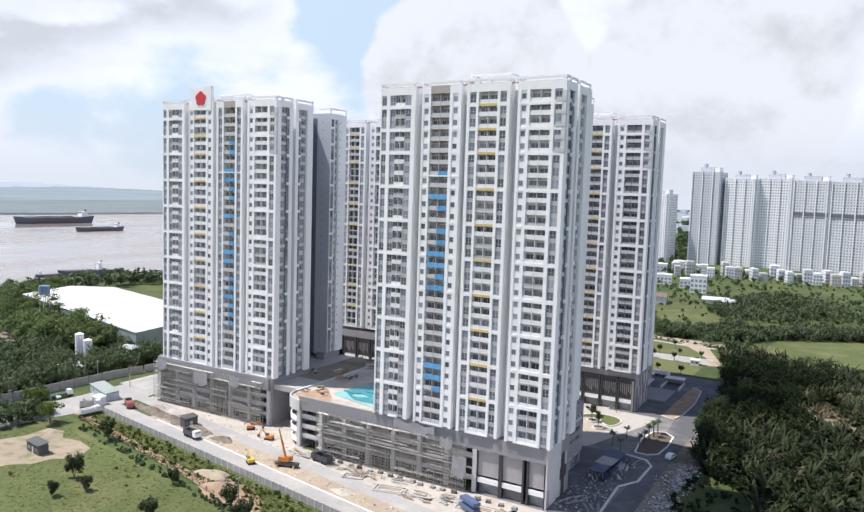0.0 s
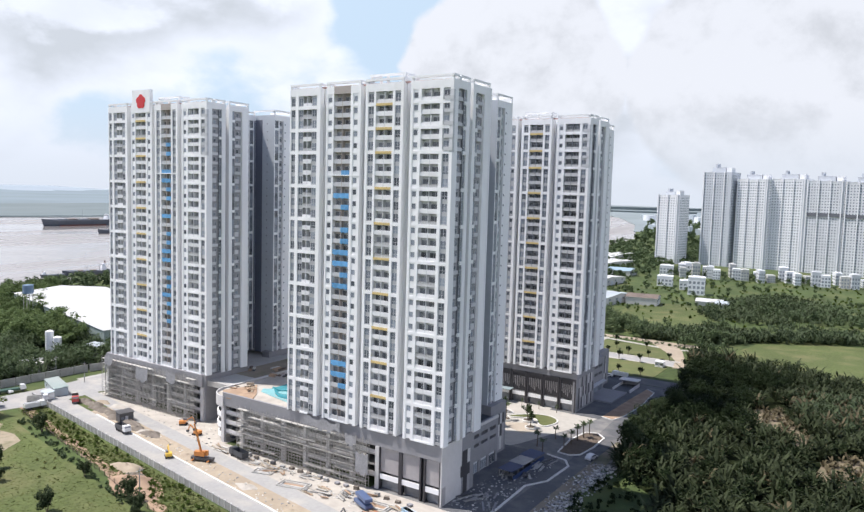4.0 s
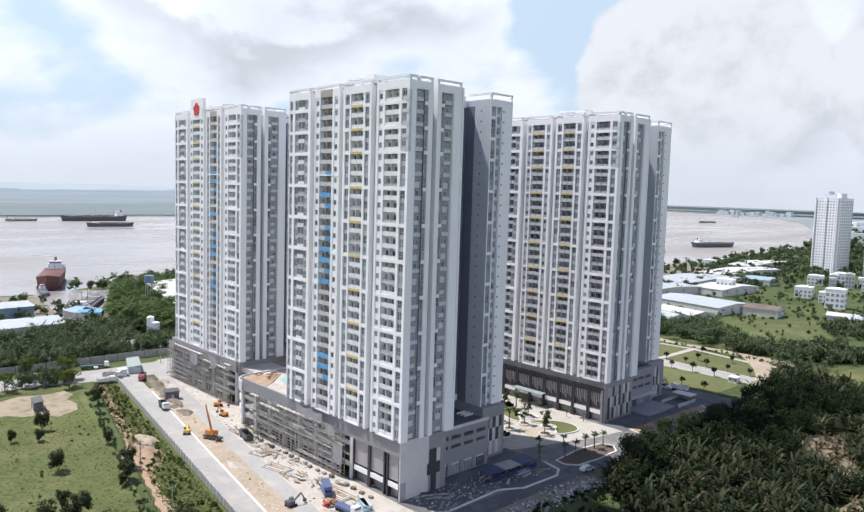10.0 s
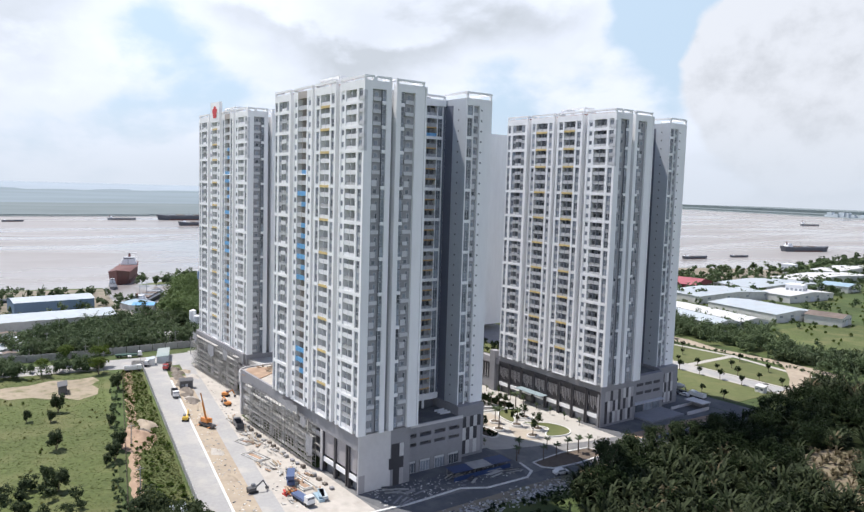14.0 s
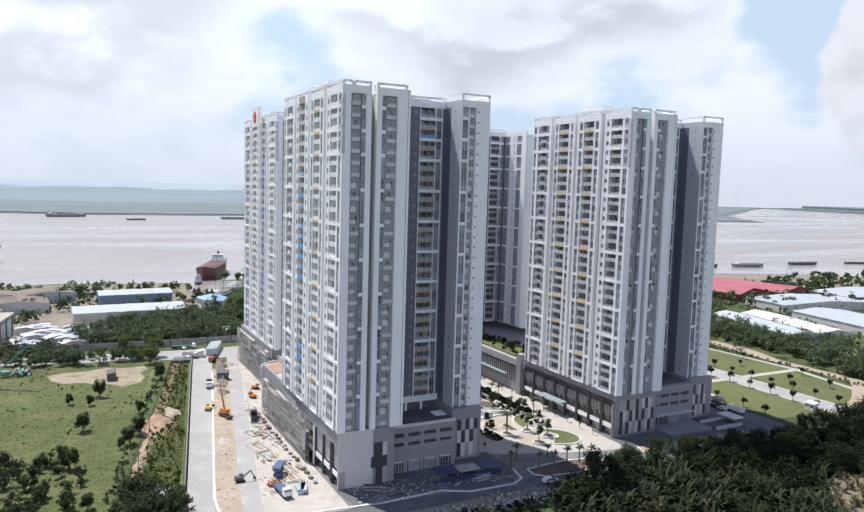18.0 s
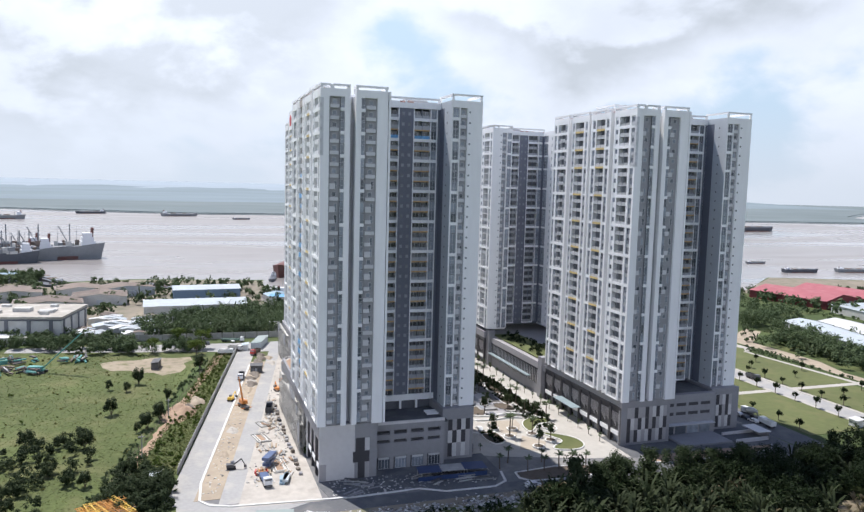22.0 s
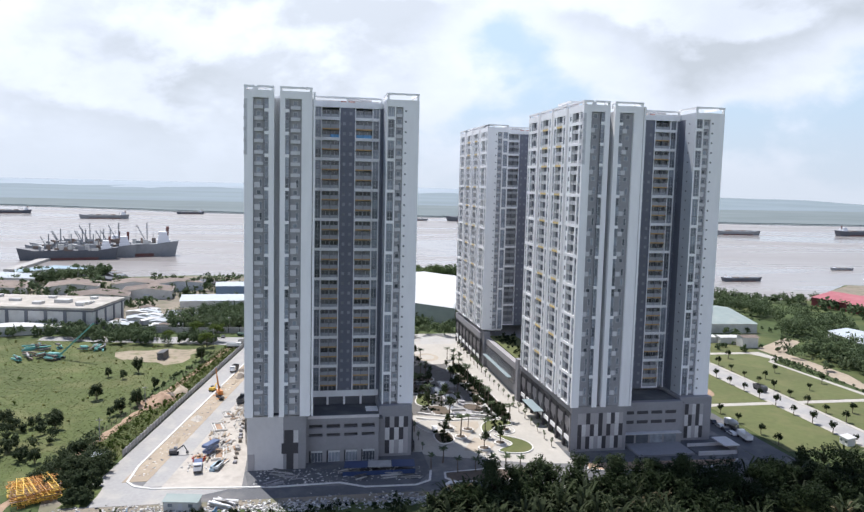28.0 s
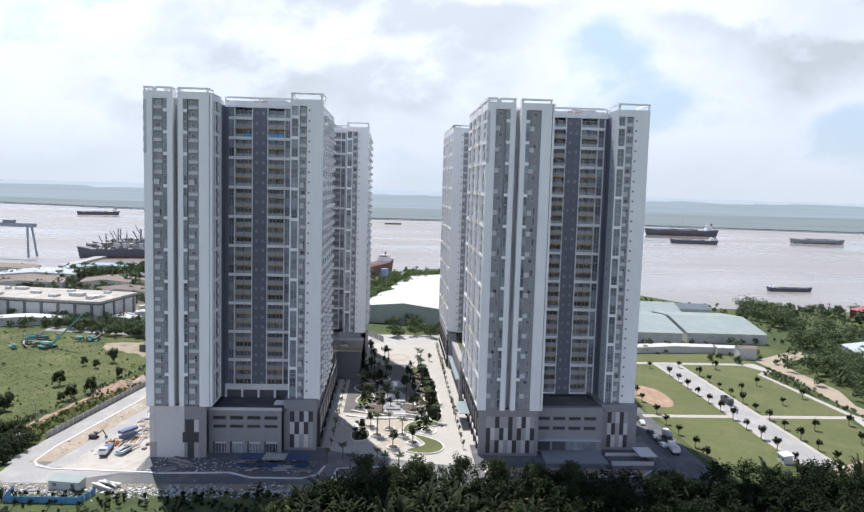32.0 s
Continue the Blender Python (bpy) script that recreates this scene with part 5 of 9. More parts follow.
part("garden_wall", Mesh().box(-231, -182, 241.5, 243.5, 0, 17.2), [PODIUM], q)
part("end_wall", Mesh().box(-186, -182.0, 231, 243.5, 0, 17.2), [PODIUM], q)
# Openings are flat near-black plates, their inner shade in the colour.
for z in (8.6, 11.6):
    part("slot_opening", Mesh().box(-182.0, -181.95, 235, 241, z, z + 0.9), [CLAD], q)

# podium under the park tower and its neighbour
g = thing("shop_podium", "dark-framed shop podium along the garden promenade", "podium")
part("inner_wall", Mesh().box(-243, -78.0, 288, 337, 0, 14.2), [PODIUM], g)
part("inner_corner", Mesh().box(-78.0, -71.6, 288, 304.2, 0, 14.2), [PODIUM], g)
SY = 285.0
part("fascia", Mesh().box(-126, -70.2, SY, SY + 3, 13.2, 15.6), [PODIUM], g, "smooth grey fascia band")
part("fascia", Mesh().box(-243, -187, SY - 2.4, SY + 1.2, 13.2, 16.3), [PODIUM], g, "smooth grey fascia band")
part("link_fascia", Mesh().box(-187, -126, SY - 0.3, SY + 3, 11.6, 14.2), [TILE_MID], g)
part("link_wall", Mesh().box(-187, -126, SY + 0.6, SY + 3, 0, 11.6), [PODIUM], g)
part("link_glazing", Mesh().box(-184, -130, SY + 0.45, SY + 0.7, 4.4, 10.9), [CLAD], g, "dark glazed band behind upright fins")
part("link_canopy", Mesh().box(-183, -140, SY - 1.8, SY, 6.4, 6.7), [ROOF_GLASS], g, "long pale entrance canopy")
part("glass_canopy", Mesh().box(-112, -97, SY - 4.0, SY - 0.2, 5.4, 5.6), [ROOF_GLASS], g, "pale glass canopy over the lobby")
for k in range(34):
    part("slat", shared(("slat_link",), lambda: Mesh().box(-0.12, 0.12, -0.1, 0.1, 0, 6.0), PODIUM_LIGHT), None, g, at=(-183 + k * 1.58, SY + 0.3, 4.6))
for k in range(8):
    x0 = -126.5 + k * 7.05
    shop_bay(g, x0 + 0.15, x0 + 6.9, SY)
for k in range(7):
    x0 = -243 + k * 8.0
    shop_bay(g, x0 + 0.3, x0 + 7.6, SY - 2.0)
part("corner_wall", Mesh().box(-71.6, -70.1, SY - 0.2, 304.4, 0, 15.6), [PODIUM], g)
panel_pattern(g, -70.1, 287.2, ("MMDMMDMLDLM", "DLMDLDMDMLD", "DMDLMLDMLDM"), 1.45, (13.2, 9.4, 5.3, 1.0))
part("mid_wall", Mesh().box(-76.5, -74.2, 304.2, 327, 0, 15.0), [PODIUM], g)
# Slots are plates coloured as dark as the shade inside them.
for z in (7.6, 10.9):
    for k in range(4):
        part("slot_opening", Mesh().box(-74.2, -74.1, 305 + k * 5.2, 309 + k * 5.2, z, z + 1.1), [CLAD], g)
for k in range(4):
    part("shopfront", Mesh().box(-74.2, -74.05, 305 + k * 5.2, 309.4 + k * 5.2, 0.6, 4.0), [PANE], g)
part("shop_canopy", Mesh().box(-74.2, -72.2, 304.6, 326, 4.3, 4.6), [FRAME], g)
part("end_wall", Mesh().box(-110, -78.4, 327, 339.2, 0, 15.6), [PODIUM], g)
part("end_wall", Mesh().box(-78.4, -76.4, 327, 339.2, 0, 15.6), [PODIUM], g)
panel_pattern(g, -76.4, 329.2, ("DMLDM", "LDMDL", "DLMLD"), 1.4, (13.2, 9.4, 5.3, 1.0))
part("entry_slab", Mesh().box(-74, -63, 306, 326, 0.1, 0.7), [PODIUM], g, "grey raised entrance terrace")
part("ramp_wall", Mesh().box(-70, -69.5, 327, 341, 0.1, 1.4), [PODIUM_LIGHT], g)
part("ramp_wall", Mesh().box(-62.5, -62, 327, 341, 0.1, 1.4), [PODIUM_LIGHT], g)
part("ramp_floor", Mesh().box(-69.5, -62.5, 327, 341, 0.1, 0.4), [ASPHALT], g)
part("ramp_canopy", Mesh().box(-70.2, -61.8, 336, 341.5, 3.0, 3.3), [TILE_LIGHT], g)
part("ramp_wall", Mesh().box(-70, -62, 340.6, 341, 0.1, 3.0), [PODIUM], g)
part("terrace_floor", Mesh().box(-89.5, -74.4, 304.4, 327.4, 14.2, 14.6), [ASPHALT], g)
tagged(part("deck_garden", Mesh().prism([(-186, 287), (-127, 287), (-127, 300), (-186, 300)], 14.5, 14.8), [LAWN], None), "strip of planting on the podium roof", "planting", kind="structure")
for x in (-129.5, -185.5):
    part("link_pier", Mesh().box(x - 1.6, x + 1.6, SY - 1.2, SY + 2, 0, 17.2), [PODIUM], g)


# ---- scaffolding ----
def scaffold(label, x0, x1, y, lifts, net_spots, seed, bay=2.4, deck=1.9):
    rng = random.Random(seed)
    s = thing("scaffolding", label, "scaffolding", (x0, y, 0))
    n = int((x1 - x0) / bay)
    h = lifts * deck + 1.0
    pole = shared(("pole", round(h, 1)), lambda: Mesh().box(-0.06, 0.06, -0.06, 0.06, 0, h), STEEL)
    for k in range(n + 1):
        for d in (0.0, -1.3):
            part("pole", pole, None, s, at=(k * bay, d, 0))
    ledger = shared(("ledger", n, bay), lambda: Mesh().box(0, n * bay, -0.05, 0.05, -0.05, 0.05), STEEL)
    for j in range(1, lifts + 1):
        for d in (0.0, -1.3):
            part("ledger", ledger, None, s, at=(0, d, j * deck))
            part("ledger", ledger, None, s, at=(0, d, j * deck - 0.95))
        k = 0
        while k < n:
            run = rng.randint(2, 5)
            if rng.random() < 0.6:
                ln = min(run, n - k) * bay
                data = shared(("plank", round(ln, 1)), lambda: Mesh().box(0, ln - 0.15, -1.25, -0.1, 0.06, 0.13), PLANK)
                part("plank", data, None, s, at=(k * bay, rng.uniform(-0.05, 0.05), j * deck))
            k += run
    br = Mesh()
    for k in range(n):
        for j in range(lifts):
            if rng.random() < 0.55:
                a, b = (k * bay, -1.32, j * deck + 0.1), ((k + 1) * bay, -1.32, (j + 1) * deck - 0.1)
                if rng.random() < 0.5:
                    a, b = (a[0], a[1], b[2]), (b[0], b[1], a[2])
                br.beam(a, b, 0.055)
            if rng.random() < 0.6:
                br.beam((k * bay + rng.random(), 0.4, j * deck), (k * bay + 1.2 * rng.random(), 0.6, (j + 1) * deck), 0.08)
    part("cross_brace", br, [STEEL], s, kind="stuff")
    for u0, u1, z0, z1 in net_spots:
        nm = Mesh()
        m = 14
        for k in range(m):
            a, b = u0 + (u1 - u0) * k / m, u0 + (u1 - u0) * (k + 1) / m
            sag = 0.5 * math.sin(k * 1.7) + 0.4 * math.sin(k * 0.6)
            sag2 = 0.5 * math.sin((k + 1) * 1.7) + 0.4 * math.sin((k + 1) * 0.6)
            nm.quad((a, -1.5, z0 + sag), (b, -1.5, z0 + sag2), (b, -1.4, z1 + 0.4 * math.sin(k + 1)), (a, -1.4, z1 + 0.4 * math.sin(k)))
        part("debris_net", nm, [NET], s, "torn grey debris net")
    return s


scaffold("rusty steel scaffolding with plank decks along the podium", -143, -88.2, 179.9, 7, [(29, 43, 14.2, 16.8), (45, 49, 11.5, 14.5), (49, 53.5, 4.0, 10.0)], 21)
scaffold("rusty steel scaffolding with plank decks round the far podium", -231, -174, 189.6, 8, [(2, 7, 13, 16.5), (22, 29, 10, 15), (40, 45, 12, 16)], 22)


# ---- plants ----
def leaf_mat(name, dark, light, rough=0.6):
    """Foliage that varies from leaf to leaf and from plant to plant, letting some light through."""
    mt = bpy.data.materials.new(name)
    mt.use_nodes = True
    nd, ln = mt.node_tree.nodes, mt.node_tree.links
    bs = nd["Principled BSDF"]
    bs.inputs["Roughness"].default_value = rough
    bs.inputs["Specular IOR Level"].default_value = 0.08
    geo = nd.new("ShaderNodeNewGeometry")
    oi = nd.new("ShaderNodeObjectInfo")
    n = nd.new("ShaderNodeTexNoise")
    n.inputs["Scale"].default_value, n.inputs["Detail"].default_value = 0.07, 4
    ln.new(geo.outputs["Position"], n.inputs["Vector"])
    a = nd.new("ShaderNodeMath")
    a.operation = "MULTIPLY_ADD"
    a.inputs[1].default_value = 0.45
    ln.new(geo.outputs["Random Per Island"], a.inputs[0])
    b = nd.new("ShaderNodeMath")
    b.operation = "MULTIPLY_ADD"
    b.inputs[1].default_value, b.inputs[2].default_value = 0.9, -0.2
    ln.new(n.outputs["Fac"], b.inputs[0])
    ln.new(b.outputs[0], a.inputs[2])
    c = nd.new("ShaderNodeMath")
    c.operation = "MULTIPLY_ADD"
    c.inputs[1].default_value = 0.2
    ln.new(oi.outputs["Random"], c.inputs[0])
    ln.new(a.outputs[0], c.inputs[2])
    mix = nd.new("ShaderNodeMix")
    mix.data_type = "RGBA"
    mix.inputs["A"].default_value, mix.inputs["B"].default_value = (*dark, 1), (*light, 1)
    ln.new(c.outputs[0], mix.inputs["Factor"])
    ln.new(mix.outputs["Result"], bs.inputs["Base Color"])
    tr = nd.new("ShaderNodeBsdfTranslucent")
    ln.new(mix.outputs["Result"], tr.inputs["Color"])
    ms = nd.new("ShaderNodeMixShader")
    ms.inputs[0].default_value = 0.22
    ln.new(bs.outputs[0], ms.inputs[1])
    ln.new(tr.outputs[0], ms.inputs[2])
    ln.new(ms.outputs[0], nd["Material Output"].inputs["Surface"])
    return mt


# Leaf tones are darkened to hold tower and cloud shade.
LEAF = leaf_mat("shade_dark_leaves", (0.006, 0.012, 0.006), (0.026, 0.041, 0.014))
# Lighter leaf copy for the far woods, lifted partly for distance haze.
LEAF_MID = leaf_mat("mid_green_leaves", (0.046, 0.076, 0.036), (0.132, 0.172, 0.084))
RAIN_LEAF = leaf_mat("rain_tree_leaves", (0.058, 0.098, 0.036), (0.150, 0.200, 0.075))
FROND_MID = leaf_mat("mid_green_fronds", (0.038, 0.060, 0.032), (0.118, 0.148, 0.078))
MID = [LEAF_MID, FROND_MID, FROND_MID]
EDGE_LEAF = leaf_mat("edge_leaves", (0.016, 0.028, 0.014), (0.062, 0.082, 0.036))
LEAF_BRIGHT = leaf_mat("bright_leaves", (0.045, 0.080, 0.016), (0.125, 0.165, 0.035))
# Dark end of the frond tones holds the shade inside the thicket.
FROND = leaf_mat("shade_dark_fronds", (0.003, 0.006, 0.003), (0.074, 0.093, 0.046))
TUFT = leaf_mat("long_grass", (0.12, 0.135, 0.04), (0.27, 0.27, 0.10))
STRAW = leaf_mat("dry_fronds", (0.07, 0.058, 0.035), (0.18, 0.15, 0.09))
GRASS = leaf_mat("field_grass", (0.072, 0.094, 0.028), (0.145, 0.155, 0.056))
BARK = make_mat("bark", (0.13, 0.10, 0.075), 0.9, fine=3, coarse=0.5, vary=0.3)


class Plants:
    """Many small leaves, gathered quickly into one mesh."""

    def __init__(self, seed):
        self.r = np.random.default_rng(seed)
        self.q, self.mi = [], []

    def add(self, quads, m=0):
        self.q.append(quads)
        self.mi.append(np.full(len(quads), m))

    def clump_crown(self, at, rx, rz, leaves=160, size=0.55, clumps=9, m=0):
        """Leaf clumps on an uneven crown, thicker towards the outside."""
        r = self.r
        c = r.normal(size=(clumps, 3))
        c /= np.linalg.norm(c, axis=1)[:, None]
        c *= (0.35 + 0.5 * r.random((clumps, 1)))
        c[:, 2] = c[:, 2] * 0.8 + 0.1
        k = r.integers(0, clumps, leaves)
        d = r.normal(size=(leaves, 3))
        d /= np.linalg.norm(d, axis=1)[:, None]
        p = c[k] + d * (0.38 * r.random((leaves, 1)) ** 0.4)
        p = p * (rx, rx, rz) + at
        nrm = d + 0.6 * r.normal(size=(leaves, 3)) + (0, 0, 0.75)
        self._leaves(p, nrm, size * (0.6 + 0.8 * r.random(leaves)), m)

    def _leaves(self, p, nrm, size, m):
        nrm = nrm / np.linalg.norm(nrm, axis=1)[:, None]
        a = np.cross(nrm, self.r.normal(size=p.shape))
        a /= np.linalg.norm(a, axis=1)[:, None]
        b = np.cross(nrm, a)
        s = size[:, None]
        self.add(np.stack([p - a * s, p - b * s * 0.55, p + a * s, p + b * s * 0.55], 1), m)

    def palm(self, at, height, fronds=12, length=5.0, width=0.55, m=0, lift=0.9, spread=1.0):
        """Arching fronds from one crown, each of three leaning segments."""
        r = self.r
        ang = r.random(fronds) * 6.283
        up = lift * (0.35 + 0.9 * r.random(fronds))
        ln = length * (0.7 + 0.5 * r.random(fronds))
        base = np.array(at) + (0, 0, height)
        h = np.stack([np.cos(ang), np.sin(ang), np.zeros(fronds)], 1)
        side = np.stack([-np.sin(ang), np.cos(ang), np.zeros(fronds)], 1)
        pts = []
        for t in (0.0, 0.38, 0.72, 1.0):
            z = up * ln * (t - 0.62 * t * t * (1.4 - 0.25 * up))
            pts.append(base + h * (spread * ln * (t - 0.12 * t * t))[:, None] + np.stack([z * 0, z * 0, z], 1))
        wd = [0.25, 1.0, 0.75, 0.06]
        for i in range(3):
            w0, w1 = side * width * wd[i], side * width * wd[i + 1]
            self.add(np.stack([pts[i] - w0, pts[i] + w0, pts[i + 1] + w1, pts[i + 1] - w1], 1), m)

    def blades(self, p, h, w, m=0):
        r = self.r
        n = len(p)
        ang = r.random(n) * 6.283
        s = np.stack([np.cos(ang), np.sin(ang), 0 * ang], 1) * (w * (0.5 + r.random(n)))[:, None]
        lean = np.concatenate([r.normal(size=(n, 2)) * 1.3, np.ones((n, 1))], 1) * (h * (0.5 + 0.8 * r.random(n)))[:, None]
        self.add(np.stack([p - s, p + s, p + s * 0.3 + lean, p - s * 0.3 + lean], 1), m)

    def data(self, name, mats):
        q, mi = np.concatenate(self.q), np.concatenate(self.mi)
        n = len(q)
        me = bpy.data.meshes.new(name)
        me.vertices.add(4 * n)
        me.vertices.foreach_set("co", q.reshape(-1).astype(np.float32))
        me.loops.add(4 * n)
        me.loops.foreach_set("vertex_index", np.arange(4 * n, dtype=np.int32))
        me.polygons.add(n)
        me.polygons.foreach_set("loop_start", np.arange(0, 4 * n, 4, dtype=np.int32))
        me.polygons.foreach_set("material_index", mi.astype(np.int32))
        for mt in mats:
            me.materials.append(mt)
        me.update(calc_edges=True)
        return me


def inside(p, poly):
    hit = False
    for (x0, y0), (x1, y1) in zip(poly, poly[1:] + poly[:1]):
        if (y0 > p[1]) != (y1 > p[1]) and p[0] < (x1 - x0) * (p[1] - y0) / (y1 - y0) + x0:
            hit = not hit
    return hit


def spots(poly, count, seed, keep_off=()):
    rng = random.Random(seed)
    xs, ys = [p[0] for p in poly], [p[1] for p in poly]
    out = []
    while len(out) < count:
        p = (rng.uniform(min(xs), max(xs)), rng.uniform(min(ys), max(ys)))
        if inside(p, poly) and not any(inside(p, k) for k in keep_off):
            out.append(p)
    return out


def wood(name, label, poly, count, seed, size=(5, 9), leaves=90, leaf=0.9, mats=None, palms=0.0, dry=0.0, keep_off=(), z=0.0, frond=13):
    """Dense growth that nobody could count, as one piece of stuff."""
    pl = Plants(seed)
    rng = random.Random(seed)
    for x, y in spots(poly, count, seed, keep_off):
        h = rng.uniform(*size)
        pick = rng.random()
        if pick < palms:
            m = 2 if rng.random() < dry else 1
            pl.palm((x, y, z), h * 0.08, frond, h * 1.0, 0.36, m, 1.5, 0.62)
        else:
            pl.clump_crown((x, y, z + h * 0.5), h * rng.uniform(0.4, 0.6), h * 0.5, leaves, leaf * rng.uniform(0.8, 1.2), 9, 0)
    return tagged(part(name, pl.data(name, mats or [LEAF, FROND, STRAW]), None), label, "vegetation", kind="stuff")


def tree_model(name, label, h, rx, rz, seed, leaves=420, leaf=0.42, mat=None, bare=0.35):
    """A tapered trunk with limbs under a crown of many small leaves."""
    pl = Plants(seed)
    rng = random.Random(seed)
    tr = Mesh().tube((0, 0, 0), (0.1, 0.05, h * bare + 0.5), 0.035 * h, 0.02 * h, 8)
    for k in range(5):
        a = k * 1.26 + rng.random()
        tr.tube((0.1, 0.05, h * bare), (rx * 0.6 * math.cos(a), rx * 0.6 * math.sin(a), h * (0.55 + 0.25 * rng.random())), 0.014 * h, 0.005 * h, 5)
    pl.clump_crown((0, 0, h * (bare + (1 - bare) / 2)), rx, rz, leaves, leaf, 14)
    t = thing(name, label, "tree")
    part("trunk", tr, [BARK], t)
    part("crown", pl.data("crown", [mat or LEAF]), None, t)
    return t


def palm_model(name, label, h, seed, fronds=16, length=2.6):
    pl = Plants(seed)
    pl.palm((0, 0, 0), h, fronds, length, 0.32, 0, 1.0)
    pl.palm((0, 0, 0), h - 0.2, fronds // 2, length * 0.9, 0.32, 0, 0.2)
    t = thing(name, label, "palm")
    tr = Mesh().tube((0, 0, 0), (0.15, 0.05, h * 0.5), 0.24, 0.18, 8).tube((0.15, 0.05, h * 0.5), (0.2, 0, h), 0.18, 0.15, 8)
    part("trunk", tr, [BARK], t)
    part("crown", pl.data("crown", [FROND_MID]), None, t)
    return t


def plant_out(model, places, group, seed, grow=(0.8, 1.25)):
    """Sets the model at the first place and copies at the others, each turned and sized a little differently."""
    rng = random.Random(seed)
    tagged(model, group=group)
    for k, (x, y, *z) in enumerate(places):
        s = rng.uniform(*grow)
        m = Matrix.LocRotScale((x, y, z[0] if z else 0.0), Euler((0, 0, rng.random() * 6.28)), (s, s, s * rng.uniform(0.9, 1.1)))
        if k == 0:
            model.matrix_basis = m
        else:
            c = copy_thing(model, pose(0, 0, 0))
            c.matrix_basis = m


# thicket of palms and scrub east of the road
EAST = [(-31, 120), (-31, 225), (-40, 245), (-42, 300), (-43, 343), (-50, 362), (-52, 392), (-56, 402), (-62, 426), (-44, 425), (19, 403), (140, 371), (140, 150), (60, 110)]
CLEAR = [(14, 258), (24, 262), (33, 259), (44, 274), (52, 296), (44, 309), (36, 306), (26, 296), (16, 284)]
GLADE = [(-31, 150), (-18, 152), (-15, 200), (-24, 220), (-31, 222)]
CLEARING = [(-15, 322), (-13, 338), (-4, 339), (2, 323), (10, 307), (17, 300), (12, 291), (2, 299), (-5, 311)]
REEDS = [(4, 326), (20, 314), (44, 336), (40, 368), (0, 362)]
DARKWOOD = [(-44, 296), (-20, 300), (-6, 300), (-16, 320), (-15, 345), (-4, 380), (-42, 398), (-52, 390), (-48, 360), (-43, 343)]
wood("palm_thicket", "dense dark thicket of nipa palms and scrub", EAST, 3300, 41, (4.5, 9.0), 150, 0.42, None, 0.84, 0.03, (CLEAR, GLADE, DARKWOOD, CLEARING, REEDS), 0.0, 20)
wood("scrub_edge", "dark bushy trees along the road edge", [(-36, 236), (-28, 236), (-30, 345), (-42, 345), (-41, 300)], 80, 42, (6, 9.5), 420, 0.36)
wood("dead_fronds", "fallen straw-coloured palm fronds", CLEAR, 130, 43, (2.0, 3.6), 30, 0.3, [STRAW, STRAW, STRAW], 1.0, 1.0, (), 0.0, 9)
wood("glade_shrubs", "low dark shrubs and weeds on the glade", [(-39.5, 146), (-18, 152), (-15, 200), (-24, 220), (-39, 230)], 210, 44, (0.5, 2.2), 110, 0.22)
wood("light_bushes", "light green bushes at the thicket edge", [(-16, 176), (2, 180), (6, 232), (-22, 236), (-14, 205)], 34, 45, (3.0, 5.0), 420, 0.26, [EDGE_LEAF, FROND, STRAW])
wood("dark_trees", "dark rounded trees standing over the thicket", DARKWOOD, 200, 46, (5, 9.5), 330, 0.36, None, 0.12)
wood("dead_fronds", "straw-coloured fallen fronds on the narrow clearing", CLEARING, 70, 47, (2.0, 3.6), 30, 0.3, [STRAW, STRAW, STRAW], 1.0, 1.0, (), 0.0, 9)
wood("reeds", "tall pale reeds and young nipa palms", REEDS, 330, 48, (4.0, 8.0), 120, 0.4, [EDGE_LEAF, FROND_MID, STRAW], 0.9, 0.25, (), 0.0, 18)
DRY = make_mat("dry_ground", (0.20, 0.16, 0.105), 0.95, fine=0.4, coarse=0.1, vary=0.25, dirt=(0.12, 0.14, 0.06), dirt_amt=0.7, bump=0.1)
structure("bare_patch", Mesh().prism(CLEAR, -0.1, 0.06), [DRY], "dry cleared patch in the thicket", "ground")
structure("bare_patch", Mesh().prism(CLEARING, -0.1, 0.05), [DRY], "narrow dry clearing in the thicket", "ground")

# fields
FIELD = [(-262, 60), (-232, 150), (-60, 118), (-20, 100), (0, 20), (-60, -60), (-240, -60)]
VERGE = [(-236, 158), (-100, 131), (-72, 125), (-62, 136), (-80, 140), (-235, 166)]
BARE = [(-227, 106), (-231, 113), (-230, 121), (-234, 130), (-231, 138), (-232, 146), (-225, 147), (-220, 143), (-212, 144), (-204, 142), (-199, 134), (-205, 130), (-206, 124), (-211, 120), (-212, 112), (-218, 108)]


def grass_field(name, label, poly, count, h, w, seed, keep_off=()):
    pl = Plants(seed)
    p = np.array(spots(poly, count, seed, keep_off))
    pl.blades(np.concatenate([p, np.zeros((count, 1))], 1), h, w)
    return tagged(part(name, pl.data(name, [GRASS]), None), label, "grass", kind="stuff")


grass_field("grass", "tall rough meadow grass", FIELD, 42000, 0.15, 0.34, 51, (BARE,))
grass_field("grass", "weeds and grass between path and wall", VERGE, 9000, 0.25, 0.3, 52)
wood("shrubs", "low shrubs scattered over the meadow", FIELD, 45, 53, (0.8, 2.0), 110, 0.24, [LEAF_BRIGHT, FROND, STRAW], 0, 0, (BARE,))
